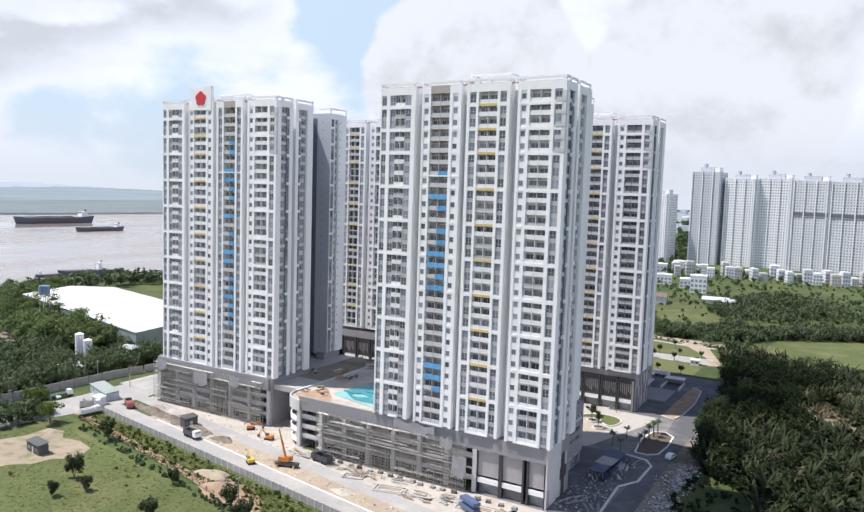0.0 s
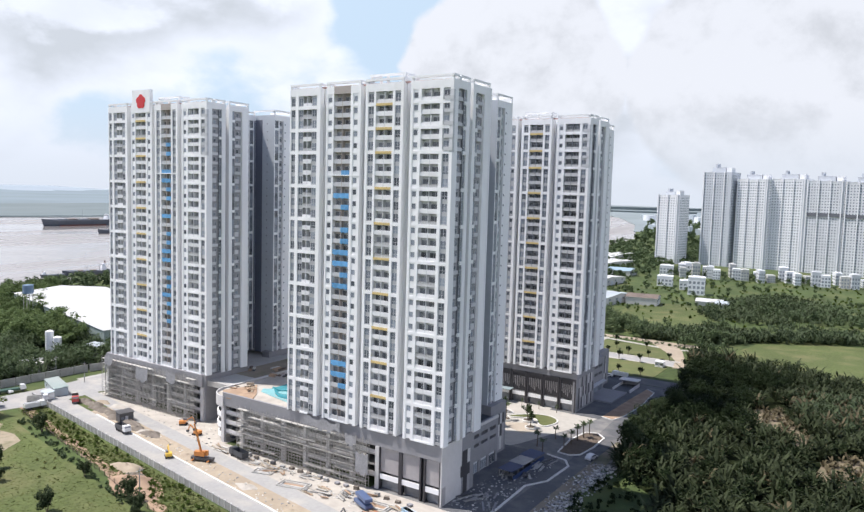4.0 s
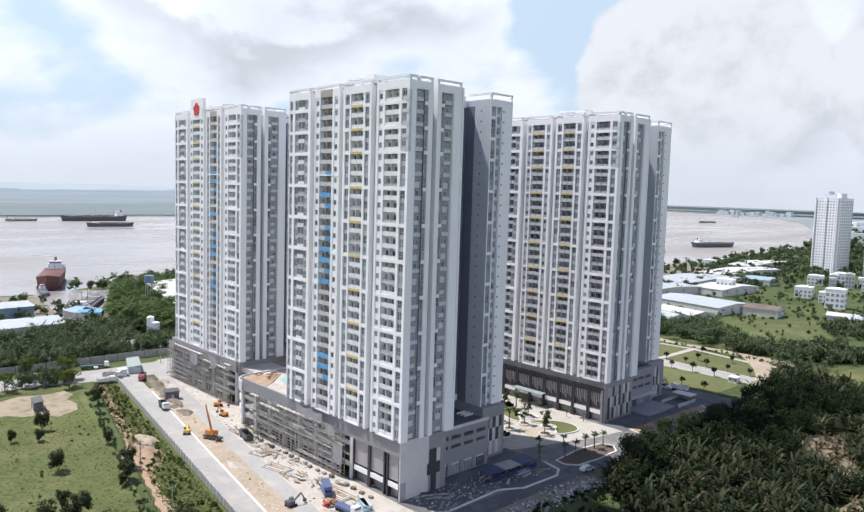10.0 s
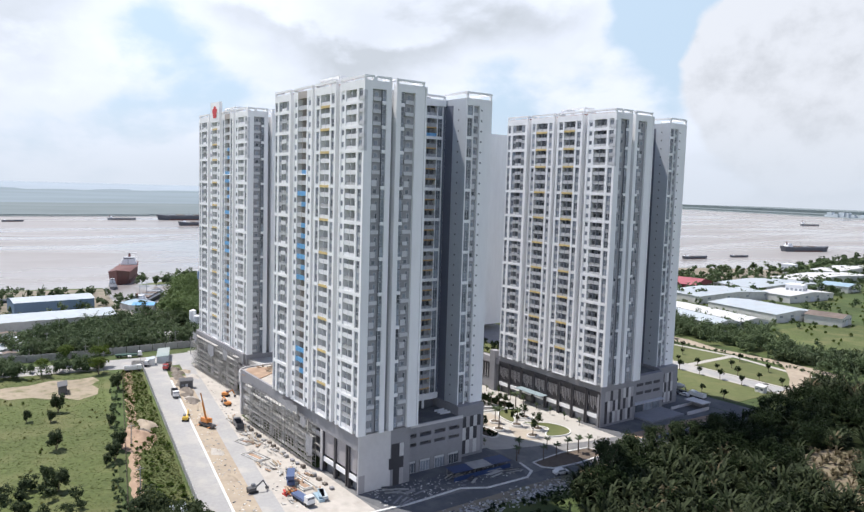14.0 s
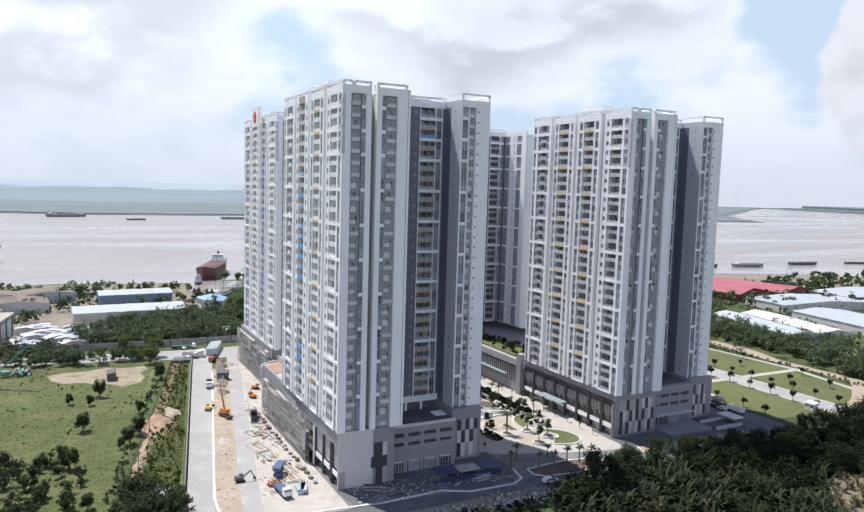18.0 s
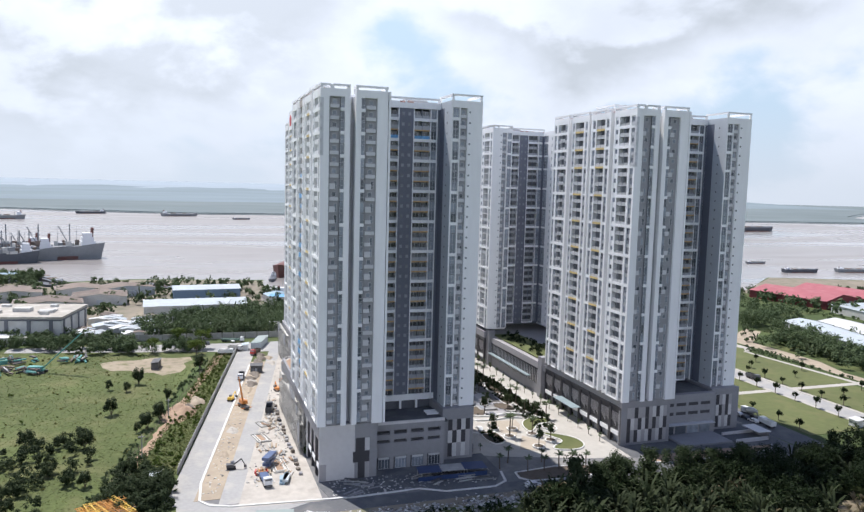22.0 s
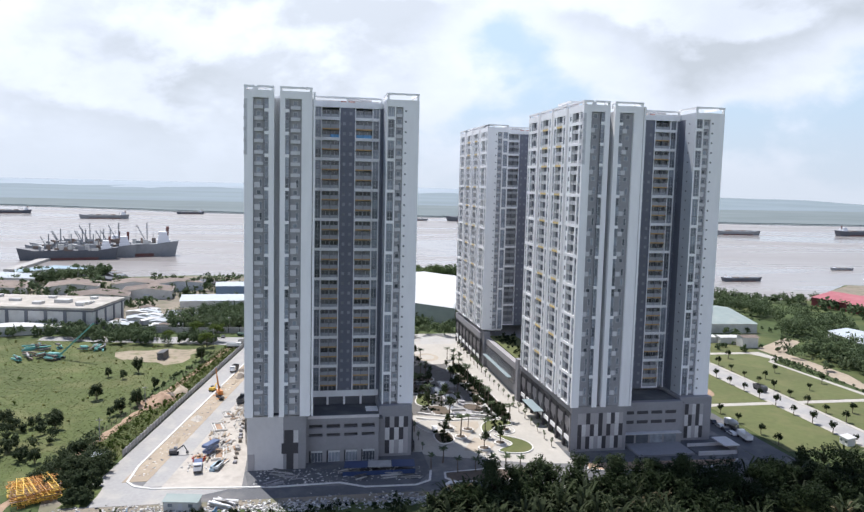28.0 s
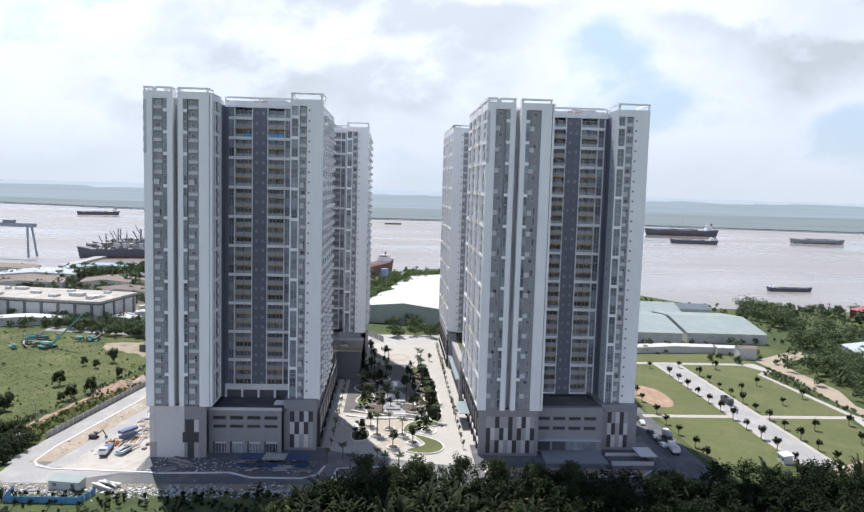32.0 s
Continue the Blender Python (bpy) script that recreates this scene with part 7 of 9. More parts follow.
def block(name, label, cx, cy, w, d, h, turn, wall, floors, cols, category="building", group="", roof_box=True, stripe=None):
    """A far building: walls, floor-by-floor window rows on all sides, balcony piers and a roof box."""
    t = thing(name, label, category, (cx, cy, 0), radians(turn), group)
    part("wall", Mesh().box(-w / 2, w / 2, -d / 2, d / 2, 0, h), [wall], t)
    win, fh = Mesh(), h / (floors + 0.6)
    for f in range(floors):
        z = fh * (f + 0.35)
        for k in range(cols):
            u = -w / 2 + w * (k + 0.5) / cols
            ww = w / cols * (0.24 if h > 40 else 0.3)
            for s in (-1, 1):
                win.box(u - ww, u + ww, s * d / 2 - 0.08, s * d / 2 + 0.08, z, z + fh * (0.46 if h > 40 else 0.55))
        nd2 = max(2, int(cols * d / w))
        for k in range(nd2):
            v = -d / 2 + d * (k + 0.5) / nd2
            for s in (-1, 1):
                win.box(s * w / 2 - 0.08, s * w / 2 + 0.08, v - d / nd2 * 0.2, v + d / nd2 * 0.2, z, z + fh * 0.55)
    part("window_grid", win, [FAR_GLASS], t, kind="stuff")
    if h > 40:
        for k in range(0, cols + 1, 4):
            u = -w / 2 + w * k / cols
            part("pier", shared(("far_pier", round(h)), lambda: Mesh().box(-0.6, 0.6, -1.3, 0.9, 0, h + 1.5), FAR_WHITE), None, t, at=(u, -d / 2, 0))
    if stripe:
        part("stripe", Mesh().box(-w / 2 + 1, w / 2 - 1, -d / 2 - 1.0, d / 2 + 0.2, h * stripe, h * stripe + fh * 1.3), [DARK], t, "dark unfinished sky-garden floor")
    if roof_box:
        part("roof_box", Mesh().box(-w * 0.28, w * 0.2, -d * 0.3, d * 0.3, h, h + max(1.5, h * 0.06)), [FAR_GREY if h > 40 else wall], t)
        if h > 40:
            part("roof_box", Mesh().box(w * 0.24, w * 0.42, -d * 0.35, d * 0.1, h + 0.8, h + 6.5), [FAR_WHITE], t)
            part("roof_fin", Mesh().box(-w * 0.2, -w * 0.14, -d * 0.2, d * 0.2, h + h * 0.06, h + h * 0.1), [FAR_GREY], t)
            # Grey strip paints the shaded side between neighbouring slabs.
            part("side_recess", Mesh().box(w / 2 - 5.0, w / 2 - 1.0, -d / 2 - 0.5, d / 2, 0, h + 1), [FAR_GREY], t, "grey strip standing for a shaded side of the slab")
        part("parapet", Mesh().box(-w / 2 - 0.2, w / 2 + 0.2, -d / 2 - 0.2, d / 2 + 0.2, h, h + 0.8), [wall], t)
    return t


block("apartment_tower", "slim far white apartment tower standing alone", -226, 1000, 30, 26, 88, -12, FAR_WHITE, 26, 9, "apartment tower", "far towers")
block("apartment_tower", "far blue-grey glass apartment tower", -170, 1012, 36, 26, 118, -10, FAR_GREY, 33, 11, "apartment tower", "far towers")
for k, (x, y, w, h, wall, st) in enumerate([(-128, 1012, 38, 110, FAR_WHITE, None), (-88, 1014, 40, 111, FAR_WHITE, None), (-48, 1008, 40, 109, FAR_PALE, 0.62), (-6, 1002, 42, 108, FAR_PALE, 0.62), (36, 991, 42, 112, FAR_WHITE, None), (76, 990, 38, 114, FAR_WHITE, None), (117, 979, 42, 110, FAR_WHITE, None), (160, 978, 42, 115, FAR_WHITE, None)]):
    block("apartment_tower", "far pale apartment slab in a long row", x, y, w, 26, h, -8, wall, 32, 13, "apartment tower", "far towers", True, st)
rng = random.Random(44)
for k in range(34):
    x = -175 + k * 8.4
    y = 838 + 0.11 * (x + 150) + rng.uniform(-10, 12) + (22 if k % 3 == 0 else 0)
    block("house", "white multi-storey townhouse at the edge of the fields", x, y, rng.uniform(6, 9), rng.uniform(9, 14), rng.choice([8, 11, 12, 14]), rng.uniform(10, 22), rng.choice([FAR_WHITE, FAR_PALE, SHED_WALL]), 3, 3, "house", "townhouses", k % 2 == 0)
for x, y, h in ((-215, 700, 12), (-120, 690, 15), (-160, 735, 9), (-135, 720, 8), (-330, 905, 10), (-190, 850, 9), (-175, 880, 11)):
    block("house", "pale block among the northern sheds", x, y, 14, 12, h, 10, FAR_WHITE, max(2, h // 4), 4, "house", "northern houses")
rng = random.Random(45)
city = Mesh()
for k in range(240):
    x, y = rng.uniform(-900, 700), rng.uniform(1500, 4200)
    if x < -430 - (y - 1500) * 0.32:
        continue
    h = rng.uniform(5, 22)
    city.box(x, x + rng.uniform(15, 60), y, y + rng.uniform(15, 50), 0, h)
for k in range(26):
    x, y = -1720 + 15 * k + rng.uniform(-8, 8), 3850 + rng.uniform(-25, 30) - 0.28 * 15 * max(0, k - 12)
    city.box(x, x + rng.uniform(8, 30), y, y + 30, 0, rng.uniform(8, 26))
# Town walls are tinted pale blue-grey for the haze before them.
tagged(part("far_town", city, [make_mat("haze_tinted_town", (0.50, 0.55, 0.58), 0.8, fine=0.05, coarse=0.01, vary=0.2)]), "hazy low town on the horizon", "town", kind="stuff")
tank = Mesh()
for k in range(9):
    a = 2 * math.pi * k / 9
    tank.tube((-760 + 60 * k, 2700, 0), (-760 + 60 * k, 2700, 20), 22, n=14)
tagged(part("tank_farm", tank, [FAR_WHITE]), "hazy white storage tanks up river", "tanks", kind="stuff")

# ---- ships and shipyard ----
HULL = make_mat("ship_hull", (0.09, 0.10, 0.12), 0.6, fine=0.3, coarse=0.05, vary=0.2, rand=0.3)
HULL_RED = make_mat("red_hull", (0.15, 0.06, 0.052), 0.7, fine=0.3, coarse=0.06, vary=0.2, dirt=(0.12, 0.09, 0.08), dirt_amt=0.6)
HULL_GREY = make_mat("grey_hull", (0.235, 0.25, 0.265), 0.6, fine=0.3, coarse=0.05, vary=0.15)


def ship(label, x, y, length, turn, hull=None, cabin=0.85, masts=1, cargo=True, high=1.0, wide=0.16):
    """A vessel: pointed hull, deck, hatches, stern house with windows, and masts."""
    t = thing("ship", label, "ship", (x, y, -1.7), radians(turn), "ships on the river")
    L, B, D = length, length * wide, max(2.5, length * 0.075) * high
    out = [(-L / 2, -B * 0.4), (-L * 0.3, -B / 2), (L * 0.33, -B / 2), (L / 2, 0), (L * 0.33, B / 2), (-L * 0.3, B / 2), (-L / 2, B * 0.4)]
    h = Mesh()
    n = len(out)
    h.v += [(px * 0.94, py * 0.85, -0.5) for px, py in out] + [(px, py, D * (1.0 if abs(px) < L * 0.4 else 1.25)) for px, py in out]
    h.f += [tuple(range(n - 1, -1, -1)), tuple(range(n, 2 * n))] + [(k, (k + 1) % n, n + (k + 1) % n, n + k) for k in range(n)]
    h.m += [0] * (n + 2)
    part("hull", h, [hull or HULL], t)
    part("boot_stripe", Mesh().box(-L * 0.3, L * 0.3, -B / 2 - 0.05, B / 2 + 0.05, 0.1, D * 0.25), [HULL_RED], t)
    if cargo:
        for k in range(4):
            part("hatch", Mesh().box(-L * 0.22 + k * L * 0.14, -L * 0.11 + k * L * 0.14, -B * 0.34, B * 0.34, D, D + L * 0.018), [HULL_GREY if k % 2 else RUST], t)
    if cabin:
        cx = -L * 0.38
        for k in range(3):
            part("deckhouse", Mesh().box(cx - L * 0.05 + 0.01 * L * k, cx + L * 0.05 - 0.006 * L * k, -B * (0.4 - 0.06 * k), B * (0.4 - 0.06 * k), D + k * L * 0.028 * cabin, D + (k + 1) * L * 0.028 * cabin), [FAR_WHITE], t)
        part("bridge_windows", Mesh().box(cx + L * 0.035, cx + L * 0.041, -B * 0.25, B * 0.25, D + L * 0.063 * cabin, D + L * 0.076 * cabin), [PANE_DARK], t)
        part("funnel", Mesh().tube((cx - L * 0.03, 0, D + L * 0.05 * cabin), (cx - L * 0.035, 0, D + L * 0.12 * cabin), L * 0.012, n=8), [HULL_RED], t)
    for k in range(masts):
        mx = -L * 0.3 + k * L * 0.55 / max(1, masts)
        part("mast", Mesh().tube((mx, 0, D), (mx, 0, D + L * 0.16), 0.25, 0.1, 6), [HULL_GREY], t)
    return t


ship("long dark tanker with a white deckhouse", -1335, 855, 150, 264, HULL, masts=2)
ship("dark cargo ship in midstream", -1100, 785, 82, 262, HULL, masts=2)
ship("long empty barge in midstream", -1180, 1058, 100, 84, HULL_GREY, 0, 0)
ship("cargo ship near the far shore", -1530, 600, 130, 264, HULL, masts=2)
ship("low dark barge in midstream", -1330, 562, 84, 86, HULL, 0.4, 0)
ship("grey coaster near the far shore", -1540, 465, 57, 84, HULL_GREY)
ship("small boat off the far shore", -1487, 257, 38, 97, HULL, 0.5, 0)
ship("grey freighter near the far shore", -1605, 130, 80, 100, HULL_GREY, masts=2)
ship("coaster under the far shore", -1680, -60, 64, 286, HULL)
ship("broad grey cargo ship on the wide reach", -1440, -195, 95, 284, HULL_GREY, masts=1)
ship("cargo ship on the far reach", -1590, -430, 92, 290, HULL)
ship("long dark ship on the upper reach", -1190, 1350, 120, 94, HULL, masts=2)
ship("dark sand barge near the bank", -500, 628, 44, 92, HULL, 0.5, 0)
ship("dark sand barge below the red halls", -506, 800, 46, 84, HULL, 0.5, 0)
ship("dark sand barge under way", -500, 872, 48, 82, HULL_GREY, 0.5, 0)
ship("sand barge close to the bank", -500, 975, 45, 80, HULL, 0.5, 0)
ship("small grey barge in the stream", -592, 816, 29, 88, HULL_GREY, 0.5, 0)
ship("small barge on the upper reach", -491, 1069, 32, 72, HULL, 0.5, 0)
ship("pair of dredgers with tall frames", -515, 1305, 94, 70, HULL, 0.8, 3)
ship("far coaster on the upper reach", -1100, 2480, 66, 60, HULL_GREY, 1.6)
ship("dark workboat with a high white bridge", -600, 410, 40, 250, HULL, 1.9, 2, True, 1.5, 0.22)
ship("small tug beside the workboats", -607, 384, 22, 74, HULL, 1.5, 1, False, 1.0, 0.24)
ship("small dark tug moored astern", -598, 438, 25, 70, HULL, 1.7, 1, False, 1.2, 0.24)
ship("tall red-hulled ship aground at the slipway", -562, 237, 76, -22, HULL_RED, 1.1, 1, False, 1.8, 0.22)
ship("cluttered dark workboat in the slip below the trees", -436, 223, 62, 150, HULL, 0.7, 2, True, 1.0, 0.22)
ship("dark tug beside the red-hulled ship", -508, 216, 34, -10, HULL, 1.2, 1, False, 1.4)
for k, (x, y, L, hl) in enumerate([(-704, -4, 132, HULL_GREY), (-690, -34, 110, HULL_GREY), (-668, -42, 96, HULL), (-730, -48, 100, HULL_GREY)]):
    s = ship("laid-up grey vessel with derricks at the shipyard", x, y, L, 283, hl, 1.2, 4, False, 1.4)
    for j in range(3):
        a = -L * 0.25 + j * L * 0.22
        part("derrick", Mesh().beam((a, 0, L * 0.1), (a + L * 0.08, 2, L * 0.26), 0.8), [HULL_GREY], s)
        part("derrick_post", Mesh().beam((a, 0, L * 0.28), (a, 0, L * 0.1), 1.1), [HULL_GREY], s)
    gear, rg = Mesh(), random.Random(500 + k)
    for j in range(46):
        u, v = rg.uniform(-0.33, 0.3) * L, rg.uniform(-0.06, 0.06) * L
        gear.box(u, u + rg.uniform(2, 7), v, v + rg.uniform(1.5, 4), L * 0.1, L * 0.1 + rg.uniform(1.0, 7.0), j % 3)
    part("deck_gear", gear, [HULL_GREY, SHED_WALL, RUST], s, "cluttered deck houses and winches", kind="stuff")
ship("long dark barge hull ashore in the shipyard", -486, 54, 48, 60, HULL, 0, 0, True, 1.0, 0.2)
ship("dark barge hull ashore beside the blue-roofed hall", -472, 127, 40, 42, HULL, 0, 0, True, 1.0, 0.22)
ship("half-built hull on the slipway", -512, 40, 64, 28, HULL, 0, 0, True, 1.1)
GANTRY = make_mat("blue_grey_crane_paint", (0.30, 0.35, 0.40), 0.6, fine=0.4, coarse=0.08, vary=0.15, dirt=(0.24, 0.20, 0.18), dirt_amt=0.4)
gan = thing("gantry_crane", "blue-grey shipyard gantry crane", "crane", (-640, -150, 0), radians(80))
for sx in (-22, 22):
    for sy in (-7, 7):
        part("leg", Mesh().beam((sx + (3 if sx > 0 else -3), sy, 0), (sx, sy * 0.5, 32), 1.6), [GANTRY], gan)
part("girder", Mesh().box(-52, 28, -3, 3, 32, 36), [GANTRY], gan)
part("trolley", Mesh().box(-6, 4, -3.5, 3.5, 36, 39), [HULL_GREY], gan)
pier = Mesh().box(-690, -560, -66, -56, -2, 1.0)
structure("jetty", pier, [CONCRETE], "concrete shipyard jetty", "jetty")


# ---- site wall, fences and poles ----
wall = thing("site_wall", "grey concrete panel wall along the road", "wall")
panel = shared(("wall_panel_site",), lambda: Mesh().box(0.08, 2.92, -0.08, 0.08, 0, 2.1), RAW)
post = shared(("wall_post",), lambda: Mesh().box(-0.15, 0.15, -0.18, 0.18, 0, 2.35), PODIUM_LIGHT)
for k in range(56):
    x = -248 + k * 3.0 * 0.985
    a = math.atan(-0.17)
    part("panel", panel, None, wall, at=(x, fence_y(x), 0), turn=a)
    part("post", post, None, wall, at=(x, fence_y(x), 0), turn=a)
wall2 = thing("site_wall", "tall grey boundary wall behind the cross road", "wall")
panel2 = shared(("wall_panel_tall",), lambda: Mesh().box(0.05, 5.95, -0.12, 0.12, 0, 3.4), RAW)
for k, (x0, y0, x1, y1) in enumerate([(-284, 60, -272, 132), (-272, 132, -270, 200), (-270, 200, -264, 240), (-264, 240, -240, 252)]):
    n = int(math.hypot(x1 - x0, y1 - y0) / 6)
    for j in range(n):
        part("panel", panel2, None, wall2, at=(x0 + (x1 - x0) * j / n, y0 + (y1 - y0) * j / n, 0), turn=math.atan2(y1 - y0, x1 - x0))
track_fence = thing("post_fence", "dark post fence beside the dirt track", "fence")
for k in range(44):
    x = -232 + k * 3.6
    part("post", shared(("track_post",), lambda: Mesh().box(-0.07, 0.07, -0.07, 0.07, 0, 1.5), BARK), None, track_fence, at=(x, path_y(x) - 2.4, 0))
for z in (0.5, 1.1):
    part("rail", Mesh().beam((-232, path_y(-232) - 2.4, z), (-74, path_y(-74) - 2.4, z), 0.06), [BARK], track_fence)
for x, y, h in ((-275, 157, 9), (-272, 193, 9), (-254, 195, 9), (-291, 137, 10), (-258, 148, 9), (-240, 152, 9), (-206, 150, 5.5), (-136, 138, 8), (-98, 131, 8), (-262, 100, 9)):
    pole = thing("utility_pole", "grey concrete utility pole with a cross arm", "pole", (x, y, 0), group="utility poles")
    part("shaft", Mesh().tube((0, 0, 0), (0, 0, h), 0.19, 0.11, 8), [RAW], pole)
    part("cross_arm", Mesh().box(-0.08, 0.08, -1.0, 1.0, h - 0.9, h - 0.7), [STEEL], pole)

# ---- vehicles and plant ----
TYRE = make_mat("tyre_rubber", (0.03, 0.03, 0.032), 0.9, fine=4, coarse=0.5, vary=0.2)
ORANGE = make_mat("orange_machine_paint", (0.62, 0.24, 0.06), 0.5, fine=1.5, coarse=0.3, vary=0.15)
MACHINE_YELLOW = make_mat("yellow_machine_paint", (0.70, 0.45, 0.06), 0.5, fine=1.5, coarse=0.3, vary=0.15)
CAR_WHITE = make_mat("white_car_paint", (0.75, 0.75, 0.74), 0.3, fine=2, coarse=0.4, vary=0.04)
CAR_DARK = make_mat("dark_car_paint", (0.05, 0.055, 0.065), 0.3, fine=2, coarse=0.4, vary=0.08)
CAR_RED = make_mat("red_cab_paint", (0.50, 0.06, 0.05), 0.4, fine=2, coarse=0.4, vary=0.1)
CAR_BLUE = make_mat("blue_cab_paint", (0.09, 0.13, 0.24), 0.4, fine=2, coarse=0.4, vary=0.1)
STEEL_DARK = make_mat("dark_steel", (0.10, 0.10, 0.105), 0.6, 0.3, fine=2, coarse=0.4, vary=0.2)


GREEN_BED = make_mat("dark_green_sheet", (0.045, 0.10, 0.075), 0.6, fine=1.5, coarse=0.3, vary=0.15)


def wheels(t, xs, half, r=0.5):
    data = shared(("wheel", r), lambda: Mesh().tube((0, -0.15, 0), (0, 0.15, 0), r, n=10), TYRE)
    for x in xs:
        for s in (-1, 1):
            part("wheel", data, None, t, at=(x, s * half, r))


def truck(label, x, y, turn, cab, body, length=7.5, tipper=True):
    t = thing("truck", label, "truck", (x, y, 0.06), radians(turn), "site trucks")
    part("chassis", Mesh().box(-length / 2, length / 2, -1.0, 1.0, 0.6, 0.95), [STEEL_DARK], t)
    c = Mesh().prism([(length / 2 - 2.0, 0.95), (length / 2, 0.95), (length / 2 - 0.1, 1.9), (length / 2 - 0.45, 2.8), (length / 2 - 2.0, 2.8)], -1.15, 1.15)
    c.v = [(a, -z, b) for a, b, z in c.v]
    cabo = part("cab", c, [cab], t)
    part("windscreen", Mesh().box(length / 2 - 0.34, length / 2 - 0.18, -1.0, 1.0, 1.85, 2.6), [PANE_DARK], cabo)
    if tipper:
        b = Mesh().box(-length / 2, length / 2 - 2.3, -1.2, 1.2, 0.95, 1.15).box(-length / 2, length / 2 - 2.3, -1.2, -1.08, 1.15, 2.5).box(-length / 2, length / 2 - 2.3, 1.08, 1.2, 1.15, 2.5).box(length / 2 - 2.5, length / 2 - 2.3, -1.08, 1.08, 1.15, 2.8).box(-length / 2, -length / 2 + 0.12, -1.08, 1.08, 1.15, 2.4)
    else:
        b = Mesh().box(-length / 2, length / 2 - 2.3, -1.2, 1.2, 0.95, 1.6)
    part("load_bed", b, [body], t)
    wheels(t, (-length / 2 + 1.1, -length / 2 + 2.4, length / 2 - 1.3), 1.0)
    return t


truck("white-cabbed tipper truck on the dusty road", -186, 167, -10, CAR_WHITE, STEEL_DARK)
truck("white tipper truck at the gate", -234, 163, 80, CAR_WHITE, CAR_WHITE)
truck("white lorry beside the site hut", -241, 168, 60, CAR_WHITE, PLANK)
truck("red-cabbed tipper truck beside the gate", -231, 177, -30, CAR_RED, RUST)
truck("blue flatbed lorry in the yard", -70, 166, 5, CAR_WHITE, CAR_BLUE, 8.5, False)
truck("dark lorry parked along the yard", -137, 174, 170, CAR_DARK, CAR_DARK)
truck("long dark green lorry on the cross road", -262, 168, 75, CAR_WHITE, GREEN_BED, 12.0, False)
truck("white lorry on the park lane", -75, 352, 175, CAR_WHITE, CAR_WHITE)
truck("dark lorry in the park drive", -132, 397, 0, CAR_DARK, STEEL_DARK)


def car_model(label, paint):
    t = thing("car", label, "car")
    b = Mesh().prism([(-2.1, 0.35), (2.1, 0.35), (2.15, 0.75), (1.3, 0.9), (0.7, 1.4), (-1.1, 1.42), (-1.8, 0.95), (-2.15, 0.85)], -0.85, 0.85)
    b.v = [(a, -z, c) for a, c, z in b.v]
    body = part("body", b, [paint], t)
    part("window", Mesh().box(-1.25, 0.85, -0.87, 0.87, 0.95, 1.3), [PANE_DARK], body)
    wheels(t, (-1.3, 1.3), 0.78, 0.32)
    return t


rng = random.Random(17)
for label, paint, places in (("white parked car", CAR_WHITE, [(-80, 350.2), (-88, 350.4), (-104, 351), (-120, 351.2), (-97, 244), (-268, 110), (-262, 168)]), ("dark parked car", CAR_DARK, [(-84, 350.3), (-93, 350.6), (-110, 351), (-116, 351.1), (-259, 155), (-126, 351.4)])):
    first = car_model(label + " at the kerb", paint)
    tagged(first, group="parked cars")
    for k, (x, y) in enumerate(places):
        m = pose(x, y, 0.07, 0, 0, rng.choice([0, 180]) + rng.uniform(-6, 6))
        if k:
            copy_thing(first, m)
        else:
            first.matrix_basis = m

mixer = thing("truck", "concrete mixer truck waiting beside the park", "truck", (-86.5, 354.5, 0.06), radians(176), "site trucks")
part("chassis", Mesh().box(-4.2, 4.2, -1.0, 1.0, 0.6, 0.95), [STEEL_DARK], mixer)
mcab = part("cab", Mesh().box(2.3, 4.3, -1.15, 1.15, 0.95, 2.9), [CAR_WHITE], mixer)
part("windscreen", Mesh().box(4.25, 4.36, -1.0, 1.0, 1.8, 2.65), [PANE_DARK], mcab)
part("drum", Mesh().tube((1.9, 0, 2.1), (0.4, 0, 2.35), 0.8, 1.25, 14).tube((0.4, 0, 2.35), (-1.4, 0, 2.6), 1.25, 1.2, 14).tube((-1.4, 0, 2.6), (-3.6, 0, 3.1), 1.2, 0.5, 14), [SHED_WALL], mixer, "grey slanting mixing drum")
part("chute", Mesh().beam((-3.7, 0, 2.6), (-4.7, 0, 1.4), 0.6, 0.15), [STEEL_DARK], mixer)
wheels(mixer, (-3.2, -1.9, 3.2), 1.0)
van = car_model("white van parked on the road east of the towers", CAR_WHITE)
van.matrix_basis = pose(-46.6, 240.5, 0.07, 0, 0, 80) @ Matrix.Diagonal((1.15, 1.15, 1.3, 1))
tagged(van, group="parked cars")

crane = thing("mobile_crane", "orange mobile crane with its boom raised", "crane", (-143, 165, 0.06), radians(20))
crane.scale = (0.6, 0.6, 0.8)
part("carrier", Mesh().box(-6, 6, -1.4, 1.4, 0.9, 1.8), [STEEL_DARK], crane)
part("turntable", Mesh().tube((-1, 0, 1.8), (-1, 0, 2.3), 1.2, n=12), [STEEL_DARK], crane)
part("upper_body", Mesh().box(-4.2, 1.4, -1.4, 1.4, 2.3, 4.0), [ORANGE], crane)
part("cab", Mesh().box(1.0, 2.6, 0.3, 1.5, 2.3, 4.2), [ORANGE], crane)
part("boom", Mesh().beam((-0.5, -0.4, 3.6), (-2.6, -1.2, 11.0), 0.75, 0.85), [ORANGE], crane)
